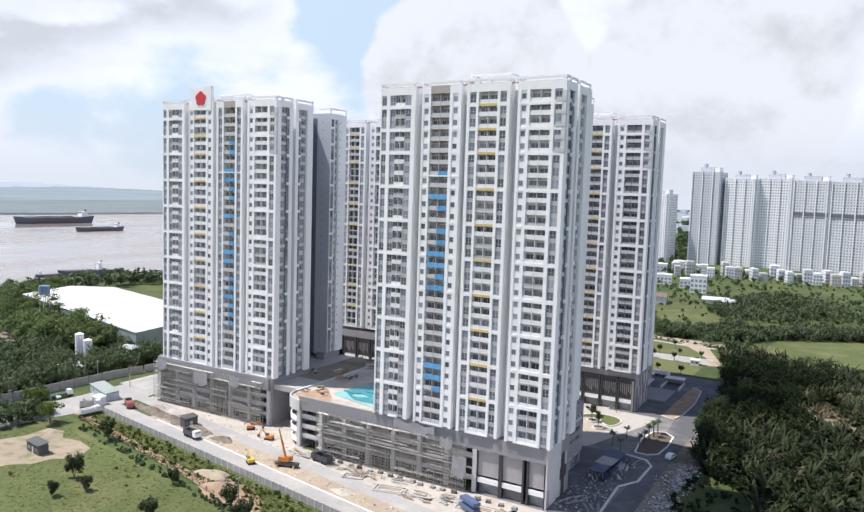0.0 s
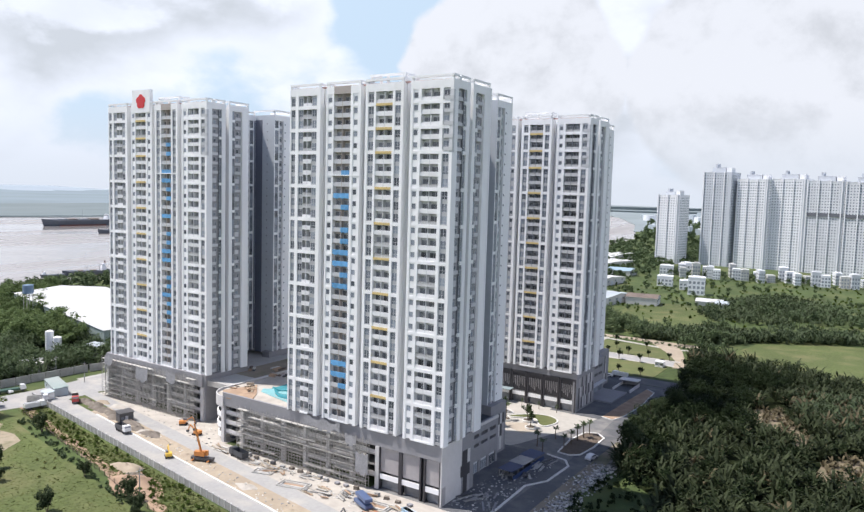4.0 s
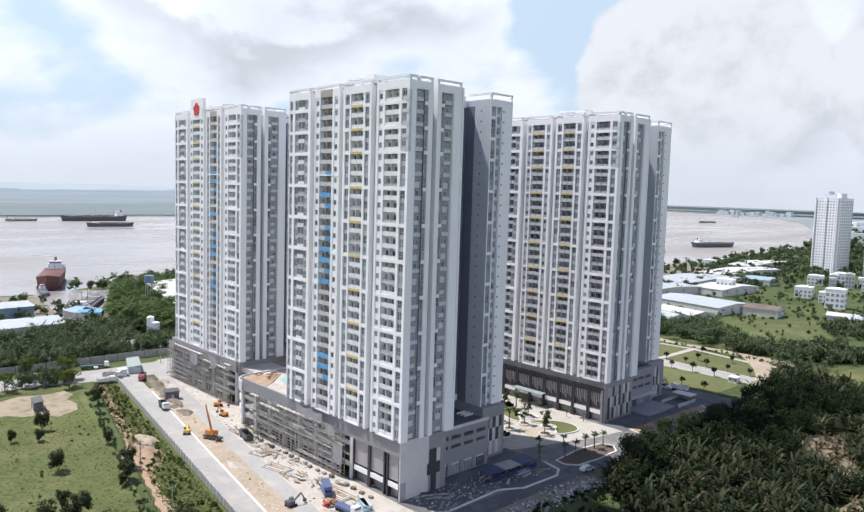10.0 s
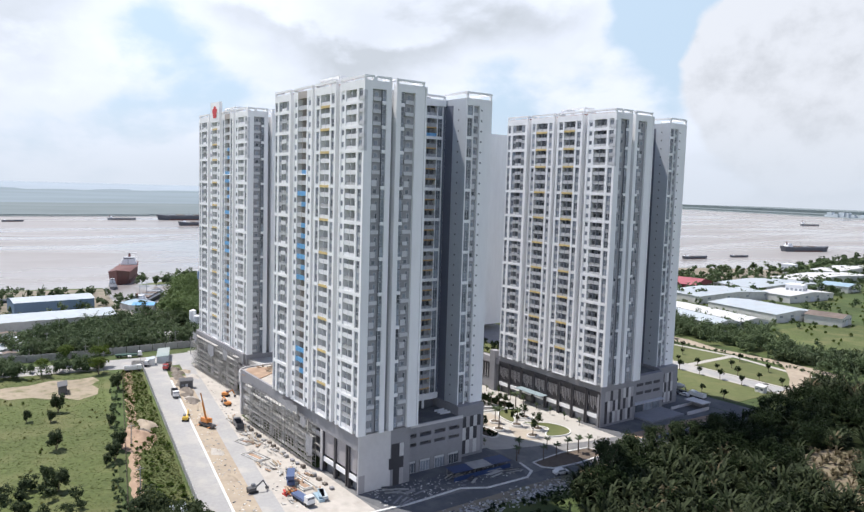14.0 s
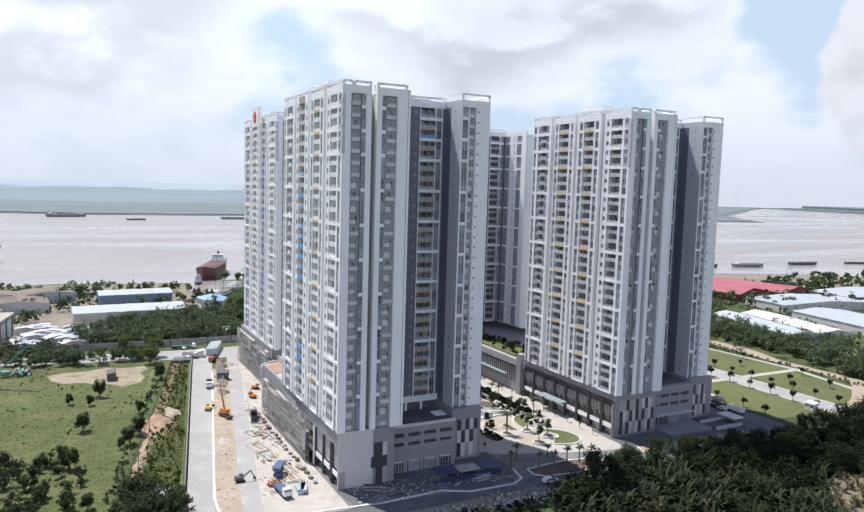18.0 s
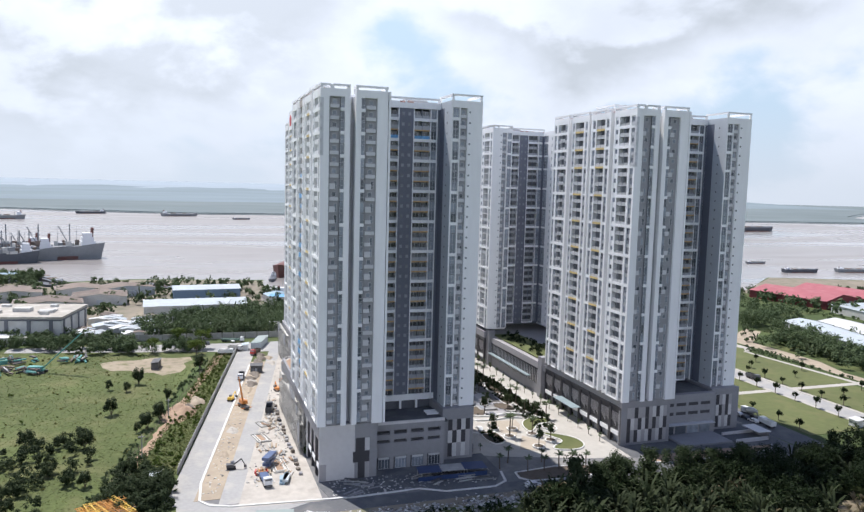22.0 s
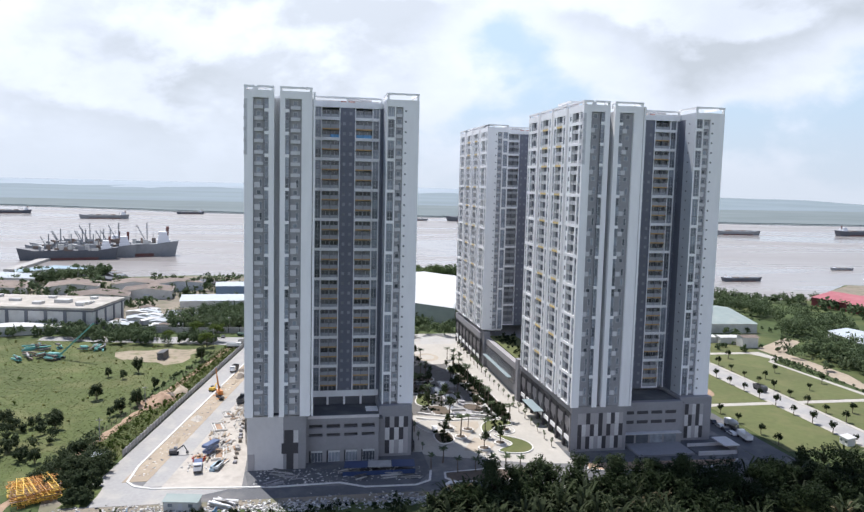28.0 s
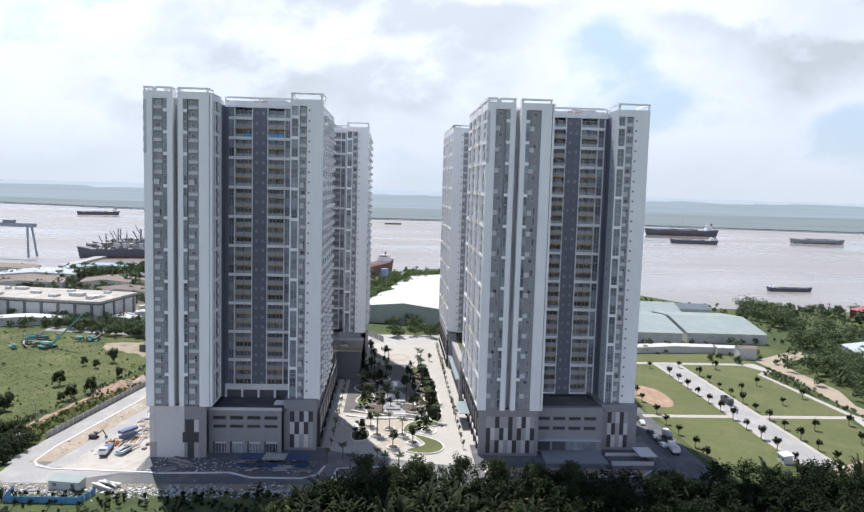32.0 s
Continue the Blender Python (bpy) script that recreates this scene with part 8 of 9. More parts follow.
part("boom_tip", Mesh().beam((-2.5, -1.15, 10.6), (-3.7, -1.7, 15.0), 0.5, 0.55), [ORANGE], crane)
part("outrigger", Mesh().box(-4.6, -4.1, -3.6, 3.6, 0.8, 1.1), [ORANGE], crane)
part("outrigger", Mesh().box(4.1, 4.6, -3.6, 3.6, 0.8, 1.1), [ORANGE], crane)
wheels(crane, (-4.8, -3.2, 2.6, 4.2), 1.25, 0.6)


def digger(label, x, y, turn, paint):
    t = thing("excavator", label, "excavator", (x, y, 0.06), radians(turn), "excavators")
    t.scale = (0.75, 0.75, 0.75)
    for s in (-1, 1):
        part("track", Mesh().box(-1.8, 1.8, s * 1.1 - 0.3, s * 1.1 + 0.3, 0, 0.8), [TYRE], t)
    part("house", Mesh().box(-1.9, 1.0, -1.25, 1.25, 0.9, 2.1), [paint], t)
    part("cab", Mesh().box(-0.2, 1.3, 0.2, 1.2, 2.1, 3.0), [PANE_DARK], t)
    part("boom", Mesh().beam((0.9, -0.3, 1.8), (4.0, -0.3, 4.0), 0.45), [paint], t)
    part("stick", Mesh().beam((4.0, -0.3, 4.0), (5.4, -0.3, 1.4), 0.35), [paint], t)
    part("bucket", Mesh().box(5.0, 6.0, -0.8, 0.2, 0.5, 1.4), [STEEL_DARK], t)


digger("small yellow excavator on the road", -154, 161, 150, MACHINE_YELLOW)
digger("orange excavator beside the podium", -176, 184, 40, ORANGE)
digger("orange excavator near the ramp", -164, 180, 190, ORANGE)
digger("dark excavator in the yard", -83, 157, 90, STEEL_DARK)

# ---- huts, stores and stacks ----


def hut(label, x, y, w, d, h, turn, wall_m, roof_m):
    t = thing("site_hut", label, "hut", (x, y, 0.05), radians(turn), "site huts")
    part("wall", Mesh().box(-w / 2, w / 2, -d / 2, d / 2, 0, h), [wall_m], t)
    rf = Mesh().prism([(-d / 2 - 0.3, h), (d / 2 + 0.3, h + 0.5), (d / 2 + 0.3, h + 0.62), (-d / 2 - 0.3, h + 0.12)], -w / 2 - 0.3, w / 2 + 0.3)
    rf.v = [(c, a, b) for a, b, c in rf.v]
    part("roof", rf, [roof_m], t)
    part("door", Mesh().box(-0.5, 0.5, -d / 2 - 0.05, -d / 2 + 0.02, 0, 2.0), [FRAME], t)
    for s in (-1, 1):
        part("window", Mesh().box(s * w * 0.3 - 0.6, s * w * 0.3 + 0.6, -d / 2 - 0.05, -d / 2 + 0.02, 1.0, 1.9), [PANE], t)


hut("long pale site office with a grey-green roof", -251, 181, 18, 5, 3.0, -18, ROOF_PALE, ROOF_GREEN)
hut("small pale site cabin beside the gate", -243, 173, 5, 3, 2.6, -8, CAR_WHITE, ROOF_PALE)
hut("green-roofed worker hut beside the road corner", -43, 165.5, 9, 3.6, 2.4, 80, SHED_WALL, ROOF_GREEN)
hut("low hut among the bushes", -78, 135, 5, 3.5, 2.4, -15, SHED_WALL, ROOF_PALE)
hut("guard hut on the park drive", -66, 386, 4, 3, 2.6, 0, CAR_WHITE, ROOF_WHITE)
hut("dark green container in the clearing", -214, 131, 8, 3, 3.0, -8, STEEL_DARK, STEEL_DARK)
hut("dark steel container on the median", -196, 174.5, 5, 3, 3.2, 80, STEEL_DARK, STEEL_DARK)
hut("low white house beyond the wall", -292, 196, 14, 9, 3.5, 10, SHED_WALL, ROOF_WHITE)
hut("pale house beyond the wall", -298, 228, 10, 8, 4.5, 10, SHED_WALL, ROOF_PALE)
bf = thing("site_fence", "blue sheet-metal fence round the worker yard", "fence")
for (x0, y0), (x1, y1) in (((-33, 153), (-32.5, 173)), ((-32.5, 173), (-39, 175)), ((-33, 153), (-41, 152))):
    n = max(2, int(math.hypot(x1 - x0, y1 - y0) / 2))
    for k in range(n):
        part("sheet", shared(("fence_sheet",), lambda: Mesh().box(0.02, 1.96, -0.04, 0.04, 0, 1.9), BLUE), None, bf, at=(x0 + (x1 - x0) * k / n, y0 + (y1 - y0) * k / n, 0), turn=math.atan2(y1 - y0, x1 - x0))


def stack(name, label, x, y, turn, size, count, mats, seed, spread=(3, 2)):
    """A heap or stack of separate long pieces."""
    rng = random.Random(seed)
    t = thing(name, label, "building materials", (x, y, 0.05), radians(turn), "material stacks")
    for k in range(count):
        lx, w, h = size
        b = Mesh().box(-lx / 2, lx / 2, -w / 2, w / 2, 0, h)
        part("piece", b, [rng.choice(mats)], t, at=(rng.uniform(-1, 1) * spread[0] * 0.3, rng.uniform(-1, 1) * spread[1], h * rng.randint(0, 3)), turn=rng.uniform(-0.25, 0.25))
    return t


rng = random.Random(77)
mix = [PLANK, RAW, CONCRETE, SAND, STEEL, EARTH]
for k in range(30):
    x = -150 + k * 2.7 + rng.uniform(-1, 1)
    y = kerb_y(x) + 13.5 + rng.uniform(0, max(1.0, 176 - (kerb_y(x) + 13.5)))
    stack("material_stack", "loose stack of " + rng.choice(["grey planks and props", "timber and steel props", "precast beams"]), x, y, rng.uniform(-40, 20), (rng.uniform(1.4, 4.2), rng.uniform(0.25, 0.6), 0.16), rng.randint(4, 6), mix, k)
stack("material_stack", "heap of orange scaffold couplers", -77, 166, 0, (2.2, 0.5, 0.4), 12, [ORANGE, CAR_RED, EARTH], 201, (3, 2.4))
stack("material_stack", "bundle under a blue tarpaulin", -83, 168.5, -15, (6.5, 2.2, 0.9), 2, [ROOF_BLUE, CAR_BLUE], 202, (1, 0.8))
stack("material_stack", "second bundle under a pale blue sheet", -70, 171.5, -10, (5.5, 1.6, 0.7), 3, [ROOF_BLUE, ROOF_PALE], 203, (1, 1.0))
SPOIL = make_mat("dark_spoil", (0.17, 0.145, 0.12), 0.95, fine=0.6, coarse=0.2, vary=0.35, dirt=(0.32, 0.28, 0.23), dirt_amt=0.5, bump=0.3)
FORMWORK = make_mat("orange_formwork", (0.52, 0.24, 0.05), 0.7, fine=1.5, coarse=0.3, vary=0.3, rand=0.5)


def frame_pile(label, x, y, turn):
    """Ladder-like shoring frames of thin tube, stacked crosswise in several layers."""
    rng = random.Random(204)
    t = thing("shoring_frames", label, "building materials", (x, y, 0.05), radians(turn), "material stacks")
    lad = Mesh().beam((-4.6, -0.6, 0), (4.6, -0.6, 0), 0.13).beam((-4.6, 0.6, 0), (4.6, 0.6, 0), 0.13)
    for k in range(11):
        lad.beam((-4.4 + 0.88 * k, -0.6, 0), (-4.4 + 0.88 * k, 0.6, 0), 0.11)
    data = [lad.data("frame", [m]) for m in (FORMWORK, MACHINE_YELLOW, EARTH)]
    for layer in range(9):
        for k in range(5):
            across = layer % 2
            off = (k - 2) * (1.75 if across else 1.35) + rng.uniform(-0.3, 0.3)
            part("frame", data[rng.choice((0, 0, 1, 1, 2))], None, t, at=(off if across else rng.uniform(-0.6, 0.6), rng.uniform(-0.5, 0.5) if across else off, 0.15 + 0.36 * layer), turn=(math.pi / 2 if across else 0) + rng.uniform(-0.1, 0.1))
    return t


def trench_frame(label, x, y, turn, w, d):
    """Nested rectangles of poured kerb round an open trench."""
    t = thing("footing_frame", label, "building materials", (x, y, 0.04), radians(turn), "footing frames")
    for k in range(2):
        a, b = w / 2 - 0.9 * k, d / 2 - 0.9 * k
        for p0, p1 in (((-a, -b), (a, -b)), ((a, -b), (a, b)), ((a, b), (-a, b)), ((-a, b), (-a, -b))):
            part("kerb", Mesh().beam((*p0, 0.2), (*p1, 0.2), 0.3, 0.4 + 0.02 * k), [KERB if k else PLANK], t)
    part("trench_bed", Mesh().box(-w / 2 + 1.2, w / 2 - 1.2, -d / 2 + 1.2, d / 2 - 1.2, 0, 0.05), [EARTH], t, "brown trench bottom")
    return t


trench_frame("long kerbed footing trench in the yard", -108, 168.2, 14, 9, 4.2)
trench_frame("kerbed footing trench beside the red heap", -82, 171.0, 4, 11, 4.4)
trench_frame("small kerbed footing trench in the yard", -122, 170.2, 16, 6, 3.4)
rng = random.Random(76)
for k in range(20):
    pile = thing("block_pallet", "pallet of grey blocks along the scaffold", "pallet", (-142 + 3.6 * k + rng.uniform(-0.5, 0.5), 176.6 + rng.uniform(-0.5, 0.5), 0.04), rng.uniform(-0.3, 0.3), "block pallets")
    part("pallet", Mesh().box(-0.75, 0.75, -0.6, 0.6, 0, 0.14), [BARK], pile)
    part("block", Mesh().box(-0.7, 0.65, -0.55, 0.5, 0.14, 0.6 + 0.5 * rng.random()), [rng.choice((RAW, PODIUM, STEEL_DARK, SPOIL))], pile)
frame_pile("tall pile of orange and yellow shoring frames", -55.5, 125.0, 25).scale = (1.35, 1.35, 1.2)
stack("material_stack", "bundle of pale steel pipes", -43, 176, 60, (7, 0.5, 0.35), 10, [PODIUM_LIGHT, WHITE, STEEL], 205, (2, 2))
rng = random.Random(78)
for k in range(10):
    x, y = rng.uniform(-65, -55), rng.uniform(184, 231)
    stack("material_stack", "scattered slabs and boards on the half-paved strip", x, y, 90 + rng.uniform(-25, 25), (rng.uniform(2, 7), rng.uniform(0.4, 0.9), 0.18), rng.randint(3, 4), [RAW, CONCRETE, PODIUM, STEEL_DARK], 300 + k, (3, 2.5))
rubble = Mesh()
for k in range(3900):
    if k < 3000:
        x, y = rng.gauss(-40.5, 2.2), rng.uniform(132, 238)
        if (int(y / 7) * 7919) % 5 == 0 and k % 3:
            continue
    elif k < 3430:
        x, y = rng.uniform(-66, -54), rng.uniform(183, 233)
    else:
        x = rng.uniform(-200, -66)
        y = kerb_y(x) + rng.choice([rng.uniform(1, 6), rng.uniform(13, 24)])
    s = rng.uniform(0.1, 0.42) * (1.5 if k < 3000 and k % 9 == 0 else 1.0)
    rubble.beam((x, y, s * 0.3), (x + rng.uniform(-1, 1) * s * 2, y + rng.uniform(-1, 1) * s * 2, s * 0.4), s, s * 0.6, rng.choice((0, 1, 2, 2, 3, 4, 4)))
tagged(part("rubble", rubble, [RAW, PODIUM, CONCRETE, STEEL_DARK, KERB]), "broken concrete and litter beside the roads", "rubble", kind="stuff")




def mound(name, label, x, y, rx, ry, h, mt, seed):
    rng = random.Random(seed)
    b = Mesh()
    n, m = 20, 7
    for j in range(m + 1):
        f = j / m
        for k in range(n):
            a = 2 * math.pi * k / n
            wob = 1 + 0.22 * math.sin(3 * a + seed) + 0.12 * math.sin(7 * a + 2 * seed) + rng.uniform(-0.05, 0.05)
            b.v.append((rx * (1 - f) * wob * math.cos(a), ry * (1 - f) * wob * math.sin(a), -0.1 + h * (1 - (1 - f) ** 2) * (1 + 0.2 * math.sin(2 * a)) + rng.uniform(-0.08, 0.08) * h))
    for j in range(m):
        for k in range(n):
            b.f.append((j * n + k, j * n + (k + 1) % n, (j + 1) * n + (k + 1) % n, (j + 1) * n + k))
            b.m.append(0)
    return tagged(part(name, b, [mt], at=(x, y, 0), smooth=True), label, "earth mound")


mound("earth_mound", "orange heap of dug earth beside the track", -146, 143, 8, 4, 1.8, EARTH, 3)
mound("earth_mound", "brown heap of spoil beside the wall", -156, 148, 6, 3, 1.6, SAND, 4)
mound("earth_mound", "dark heap of rubble and spoil beside the wall", -148, 145, 4, 2.5, 1.5, SPOIL, 5)
mound("earth_mound", "spread of orange spoil", -138, 139, 9, 3, 0.7, EARTH, 9)
for k, (x, dy, r) in enumerate([(-180, 4, 4), (-168, 3.5, 5), (-200, 4, 5), (-150, 3.4, 3), (-118, 3.4, 4), (-96, 3.2, 4), (-212, 10, 5), (-222, 8, 4)]):
    mound("earth_mound", "low heap of sand on the median", x, kerb_y(x) + dy, r, 2.2, 0.9, SAND if k % 2 else YARD, 20 + k)
for k, x in enumerate((-228, -221, -214, -207, -201, -192, -184, -176)):
    mound("earth_mound", "dark rough heap of spoil along the median", x, kerb_y(x) + 3.4 + (k % 2), 4.0 + k % 3, 2.4, 1.3, SPOIL, 40 + k)
awning = thing("site_shelter", "blue sheet-roofed shelter along the podium foot", "shelter")
for k in range(3):
    y = 210 + k * 7.2
    part("roof_sheet", Mesh().prism([(-64.5, y), (-59.5 + k * 0.3, y - 0.6), (-59.0 + k * 0.3, y + 6.4), (-64.0, y + 7.0)], 2.4, 2.5), [NAVY if k != 1 else RAW], awning)
    for dx in (-64.2, -59.8):
        part("post", Mesh().box(dx - 0.08, dx + 0.08, y + 0.3, y + 0.46, 0, 2.4), [STEEL], awning)
part("screen", Mesh().box(-59.0, -58.9, 209, 231, 0, 1.4), [NAVY], awning, "navy blue sheet screen")
for x, y, h, mt in ((-321, 218, 10, WHITE), (-316, 219, 7.5, WHITE)):
    tk = thing("water_tank", "white upright water tank", "tank", (x, y, 0), group="white tanks")
    part("shell", Mesh().tube((0, 0, 0), (0, 0, h), 2.0, n=14), [mt], tk)
    part("cap", Mesh().tube((0, 0, h), (0, 0, h + 0.6), 2.0, 0.6, n=14), [mt], tk)
et = thing("water_tower", "blue water tank on a steel stand", "water tower", (-400, 250, 0))
for sx in (-2, 2):
    for sy in (-2, 2):
        part("leg", Mesh().beam((sx, sy, 0), (sx * 0.8, sy * 0.8, 18), 0.3), [STEEL], et)
part("tank", Mesh().tube((0, 0, 18), (0, 0, 23), 3.0, n=14), [BLUE_WALL], et)
TEAL = make_mat("teal_paint", (0.13, 0.36, 0.33), 0.5, fine=1.0, coarse=0.2, vary=0.15)
gc = thing("crawler_crane", "teal lattice crane lying low in the storage yard", "crane", (-216, 82, 0), radians(75))
for s in (-1.7, 1.7):
    part("track", Mesh().box(-3.4, 3.4, s - 0.45, s + 0.45, 0.0, 1.0), [STEEL_DARK], gc)
part("deck", Mesh().box(-4.2, 2.6, -1.5, 1.5, 1.0, 1.5), [TEAL], gc)
part("engine_house", Mesh().box(-4.0, 0.2, -1.4, 1.4, 1.5, 2.9), [TEAL], gc)
part("cab", Mesh().box(0.6, 2.4, -1.4, 0.0, 1.5, 3.1), [TEAL], gc)
part("counterweight", Mesh().box(-5.0, -4.2, -1.4, 1.4, 1.1, 2.4), [STEEL_DARK], gc)
for s in (-0.7, 0.7):
    part("boom_chord", Mesh().beam((2, s, 2.0), (19, s * 0.4, 18), 0.4), [TEAL], gc)
for k in range(9):
    f0, f1 = k / 9, (k + 1) / 9
    part("boom_lacing", Mesh().beam((2 + 17 * f0, -0.7 + 0.4 * f0, 2 + 16 * f0), (2 + 17 * f1, 0.7 - 0.4 * f1, 2 + 16 * f1), 0.22), [TEAL], gc)
rng = random.Random(79)
for k in range(11):
    stack("material_stack", "teal and grey equipment in the storage yard", rng.uniform(-242, -212), rng.uniform(62, 100), rng.uniform(0, 180), (rng.uniform(3, 8), 0.8, 0.6), 7, [TEAL, RAW, STEEL_DARK, RUST, TEAL], 400 + k, (4, 3))

# ---- garden court ----
GLAWN = LAWN
SOIL = make_mat("planting_soil", (0.12, 0.095, 0.07), 0.95, fine=0.8, coarse=0.2, vary=0.3)
PATIO = make_mat("warm_paving", (0.40, 0.345, 0.275), 0.8, fine=0.7, coarse=0.12, vary=0.12)


def blob(cx, cy, rx, ry, seed, n=26, wob=0.16):
    return [(cx + rx * (1 + wob * math.sin(2 * a + seed) + wob * 0.5 * math.sin(3 * a + 2 * seed)) * math.cos(a), cy + ry * (1 + wob * math.sin(2 * a + seed) + wob * 0.5 * math.sin(3 * a + 2 * seed)) * math.sin(a)) for a in [2 * math.pi * k / n for k in range(n)]]


def bed(label, cx, cy, rx, ry, seed, top, h=0.45):
    t = thing("planting_bed", label, "planting bed", group="garden beds")
    part("kerb", Mesh().prism(blob(cx, cy, rx, ry, seed), 0.0, h), [KERB], t)
    part("planting", Mesh().prism(blob(cx, cy, rx - 0.5, ry - 0.5, seed), h, h + 0.06), [top], t)
    return t


for k, (cx, cy, rx, ry, top) in enumerate([(-120, 264, 5, 4, SOIL), (-118, 250, 6, 5, SOIL), (-130, 268, 7, 3, SOIL), (-132, 246, 8, 4, GLAWN), (-146, 270, 9, 3, SOIL), (-148, 246, 7, 5, SOIL), (-162, 268, 8, 3, SOIL), (-164, 250, 6, 5, SOIL), (-178, 268, 7, 3, GLAWN), (-140, 258, 4, 3, SOIL), (-156, 259, 3, 3, GLAWN)]):
    bed("curving white-edged bed of " + ("grass" if top is GLAWN else "dark planting"), cx, cy, rx, ry, 0.7 * k + 0.3, top, 0.35 + 0.012 * k)


def ribbon(pts, w, h, closed):
    """One connected upright band of width w and height h along a line on the ground."""
    b, n = Mesh(), len(pts)
    for k, (x, y) in enumerate(pts):
        (ax, ay), (cx, cy) = (pts[k - 1], pts[(k + 1) % n]) if closed or 0 < k < n - 1 else (pts[max(k - 1, 0)], pts[min(k + 1, n - 1)])
        d = math.hypot(cx - ax, cy - ay)
        ox, oy = -(cy - ay) / d * w / 2, (cx - ax) / d * w / 2
        b.v += [(x + ox, y + oy, 0.0), (x + ox, y + oy, h), (x - ox, y - oy, h), (x - ox, y - oy, 0.0)]
    for k in range(n if closed else n - 1):
        a, c = 4 * k, 4 * ((k + 1) % n)
        for j in range(3):
            b.f.append((a + j, a + j + 1, c + j + 1, c + j))
            b.m.append(0)
    if not closed:
        b.f += [(3, 2, 1, 0), (4 * n - 4, 4 * n - 3, 4 * n - 2, 4 * n - 1)]
        b.m += [0, 0]
    return b


def shaped_bed(label, pts, top, h=0.4):
    """A bed of free outline inside a low white kerb, rounded by cutting its corners twice."""
    for _ in range(2):
        pts = [q for (a, b), (c, d) in zip(pts, pts[1:] + pts[:1]) for q in ((a * 0.75 + c * 0.25, b * 0.75 + d * 0.25), (a * 0.25 + c * 0.75, b * 0.25 + d * 0.75))]
    t = thing("planting_bed", label, "planting bed", group="garden beds")
    part("planting", Mesh().prism(pts, 0.0, h), [top], t)
    part("kerb", ribbon(pts, 0.45, h + 0.1, True), [KERB], t, "white rounded kerb")
    return t


shaped_bed("winding ribbon of lawn with a white kerb", [(-90, 260), (-99.8, 261.5), (-105, 267), (-103.5, 274), (-98, 273.5), (-97.6, 267), (-92, 263.5)], GLAWN, 0.42)
shaped_bed("hooked strip of lawn with a white kerb", [(-90, 263), (-86.5, 269), (-81, 274), (-74, 274), (-70, 269), (-72.5, 260.5), (-76, 263), (-78.9, 268.5), (-84, 266)], GLAWN, 0.36)
shaped_bed("bed of bare dark soil with shrubs", [(-93, 242), (-96, 248.5), (-84, 249.5), (-81, 243)], SOIL, 0.3)
shaped_bed("pale round terrace inside a white kerb", [(-105, 237.5), (-108.5, 245), (-99, 252), (-91, 246.5), (-95.5, 239.5)], PAVING, 0.26)
shaped_bed("round pale terrace within the lawn ribbon", [(-92.5, 264.5), (-97, 267), (-97.5, 272), (-92, 273), (-88.5, 269)], PAVING, 0.2)
shaped_bed("long strip of dark planting beside the promenade", [(-188, 268), (-150, 270), (-116, 269.5), (-104, 271), (-103, 275), (-118, 276), (-151, 275.5), (-188, 273)], SOIL, 0.34)
wood("garden_shrubs", "shrubs in the bare bed by the tower", [(-93, 243), (-95, 248), (-85, 249), (-82, 244)], 30, 104, (0.6, 1.8), 50, 0.3)
wood("garden_shrubs", "dark clipped hedge beside the promenade", [(-187, 269), (-150, 270.8), (-116, 270.3), (-105, 271.5), (-104, 274.5), (-118, 275.3), (-151, 274.8), (-187, 272.5)], 300, 105, (0.8, 2.4), 60, 0.3)
for k, pts in enumerate([[(-116, 241), (-112, 248), (-110, 254), (-112.5, 261), (-110, 267), (-105.5, 270)], [(-110, 239.5), (-107, 246), (-106, 254), (-107.5, 260), (-105.5, 265)]]):
    bench = thing("curved_bench", "long winding white stone bench in the garden", "bench", group="garden benches")
    for _ in range(2):
        pts = [pts[0]] + [q for (a, b), (c, d) in zip(pts, pts[1:]) for q in ((a * 0.75 + c * 0.25, b * 0.75 + d * 0.25), (a * 0.25 + c * 0.75, b * 0.25 + d * 0.75))] + [pts[-1]]
    part("seat", ribbon(pts, 0.8, 0.55, False), [KERB], bench)
structure("patio", Mesh().prism([(-105, 250.5), (-104.3, 261.7), (-99, 261), (-92.6, 257.4), (-88, 254), (-93.4, 250.5), (-99, 252.5)], 0.0, 0.12), [PATIO], "warm sandy paving of the garden patio", "paving")
structure("patio", Mesh().prism([(-76, 250), (-72.5, 257), (-80, 262), (-88, 256.5)], 0.0, 0.11), [PATIO], "warm paving of the garden entrance", "paving")
for x, y in ((-87.6, 251.5), (-94.6, 255.7), (-87.8, 260.3), (-80.4, 263.8), (-96.5, 249.0), (-93, 269), (-76, 257)):
    pt = thing("tree_planter", "round white planter ring with a small tree", "planter", (x, y, 0.1), group="planter rings")
    part("ring", Mesh().tube((0, 0, 0), (0, 0, 0.6), 2.1, n=18), [KERB], pt)
    part("soil", Mesh().tube((0, 0, 0.6), (0, 0, 0.65), 1.6, n=18), [SOIL], pt)
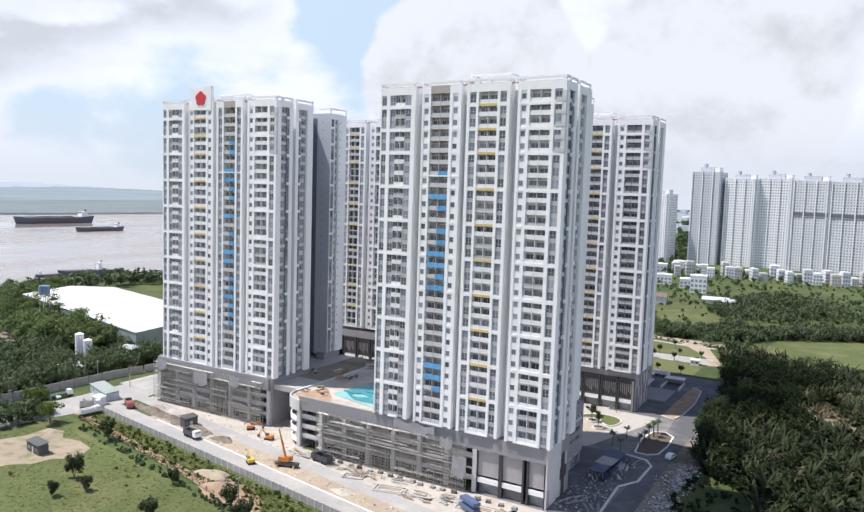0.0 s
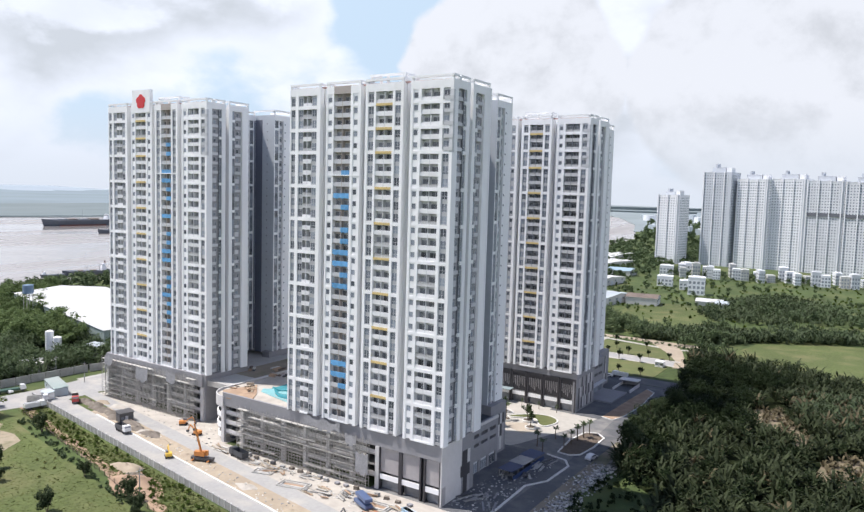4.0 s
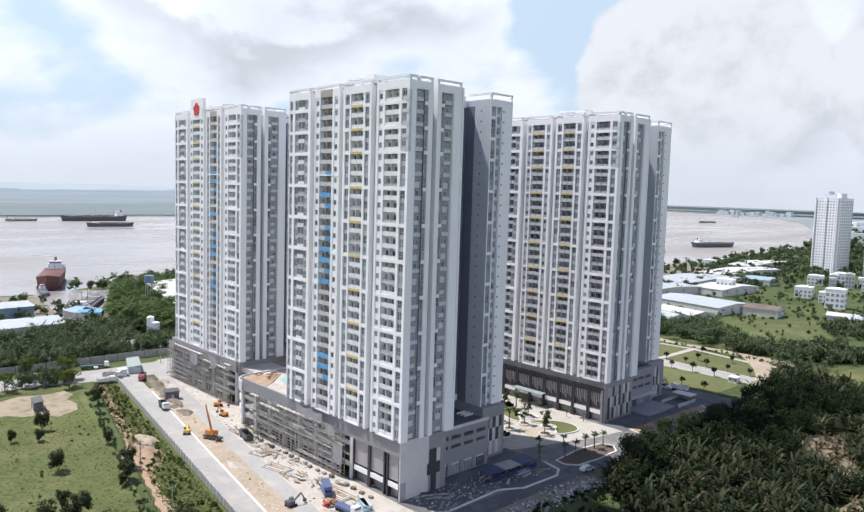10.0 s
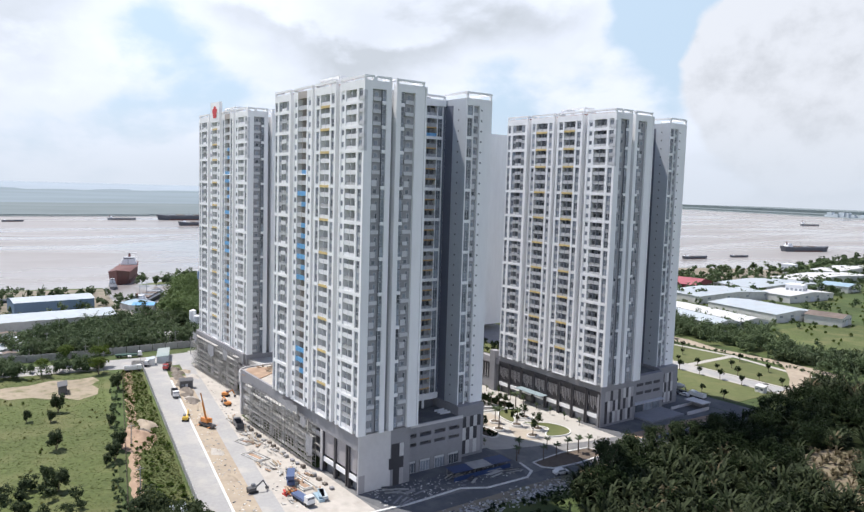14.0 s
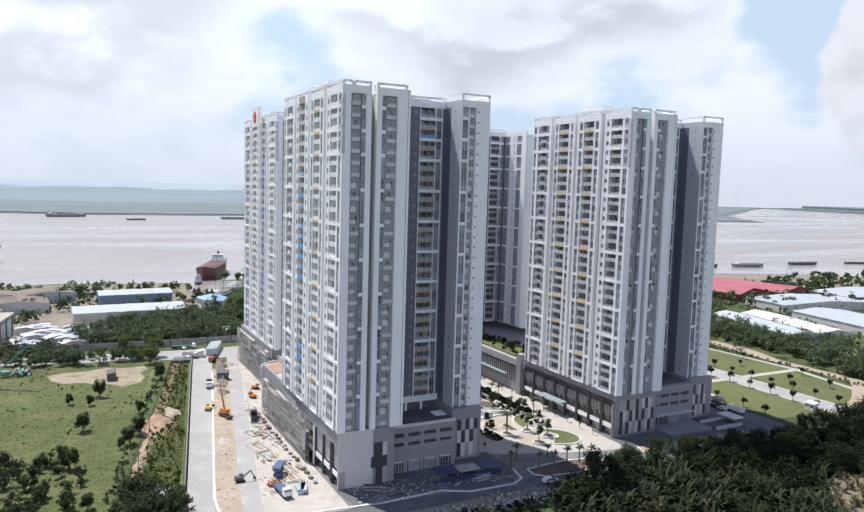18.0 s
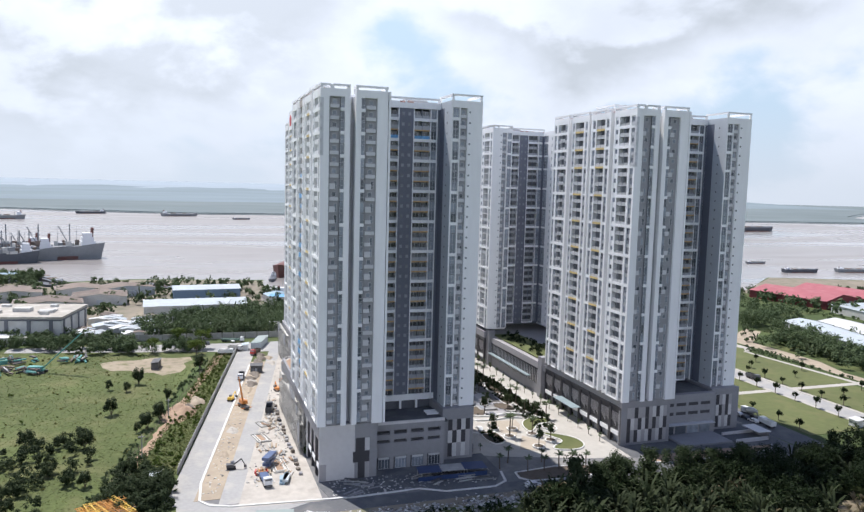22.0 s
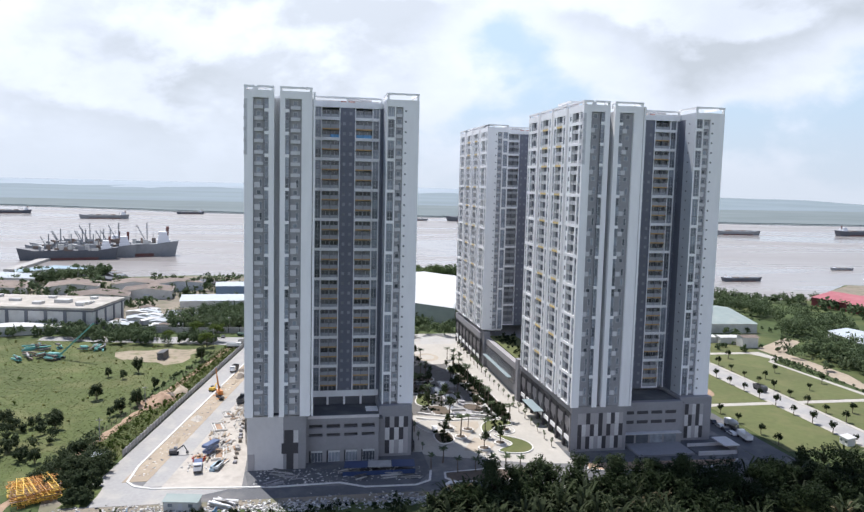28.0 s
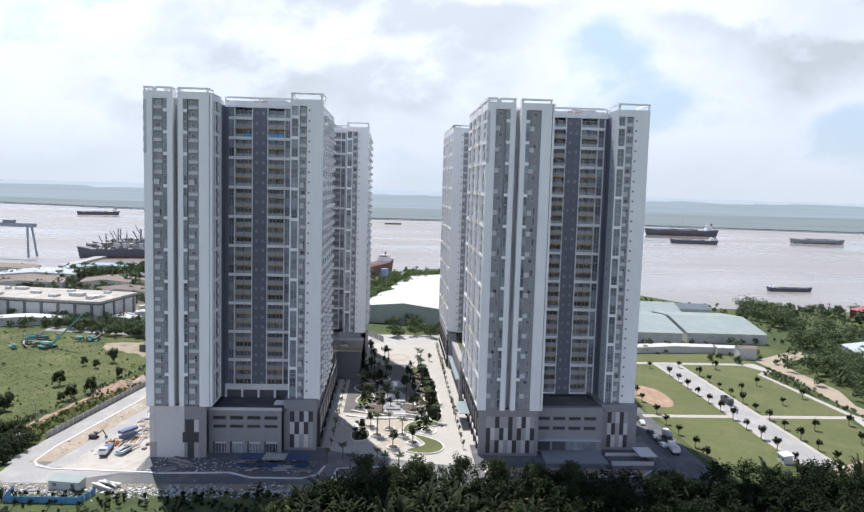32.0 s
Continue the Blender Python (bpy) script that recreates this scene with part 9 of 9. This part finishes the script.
structure("bare_lawn", Mesh().prism(blob(-143, 367, 15, 9, 0.6), 0.0, 0.128), [EARTH], "bare red-brown earth in the park lawn", "ground")
for k in range(3):
    structure("plaza_ring", Mesh().prism(blob(-205, 260, 11 - 3 * k, 8 - 2.2 * k, 0, 30, 0.0), 0.05, 0.09 + 0.04 * k), [PATIO if k % 2 else PAVING], "round paved forecourt pattern", "paving")
pav = thing("garden_pool", "stepped dark water feature in the garden court", "water feature")
for k, (x0, x1, y0, y1, h) in enumerate([(-128, -118, 253, 260, 0.5), (-138, -127, 254, 262, 0.8), (-150, -138, 252, 258, 0.5), (-126, -116, 260, 265, 0.35), (-158, -148, 256, 263, 0.7), (-116, -110, 254, 262, 0.3)]):
    part("terrace", Mesh().box(x0, x1, y0, y1, 0, h), [TILE_MID if k % 2 else RAW], pav)
    part("basin", Mesh().box(x0 + 1, x1 - 1, y0 + 1, y0 + 3, h, h + 0.05), [PANE_DARK], pav)
wood("garden_shrubs", "low dark shrubs in the garden beds", [(-112, 243), (-112, 252), (-168, 254), (-170, 243)], 90, 101, (0.8, 2.0), 40, 0.3)
wood("garden_shrubs", "clipped shrubs along the promenade beds", [(-92, 265), (-92, 271), (-180, 273), (-180, 266)], 170, 102, (0.7, 1.8), 40, 0.3)
wood("deck_shrubs", "shrubs on the podium roof garden", [(-185, 288), (-128, 288), (-128, 299), (-185, 299)], 90, 103, (1.0, 3.0), 60, 0.35, None, 0.2, 0, (), 14.8)

rng = random.Random(91)
for k in range(6):
    t = stack("material_stack", "timber and crates stored on the podium deck", rng.uniform(-174, -150), rng.uniform(206, 236), rng.uniform(0, 180), (rng.uniform(1.5, 4.0), 0.8, 0.5), 4, [BARK, PLANK, EARTH, STEEL_DARK], 600 + k, (2, 2))
    t.location.z = 15.1
for k in range(4):
    t = stack("material_stack", "brown boards and sand bags beside the pool", -157 + k * 2.4, 190 + (k * 5) % 7, k * 40, (2.4, 0.7, 0.25), 3, [EARTH, BARK, SAND], 620 + k, (2, 1.5))
    t.location.z = 15.36
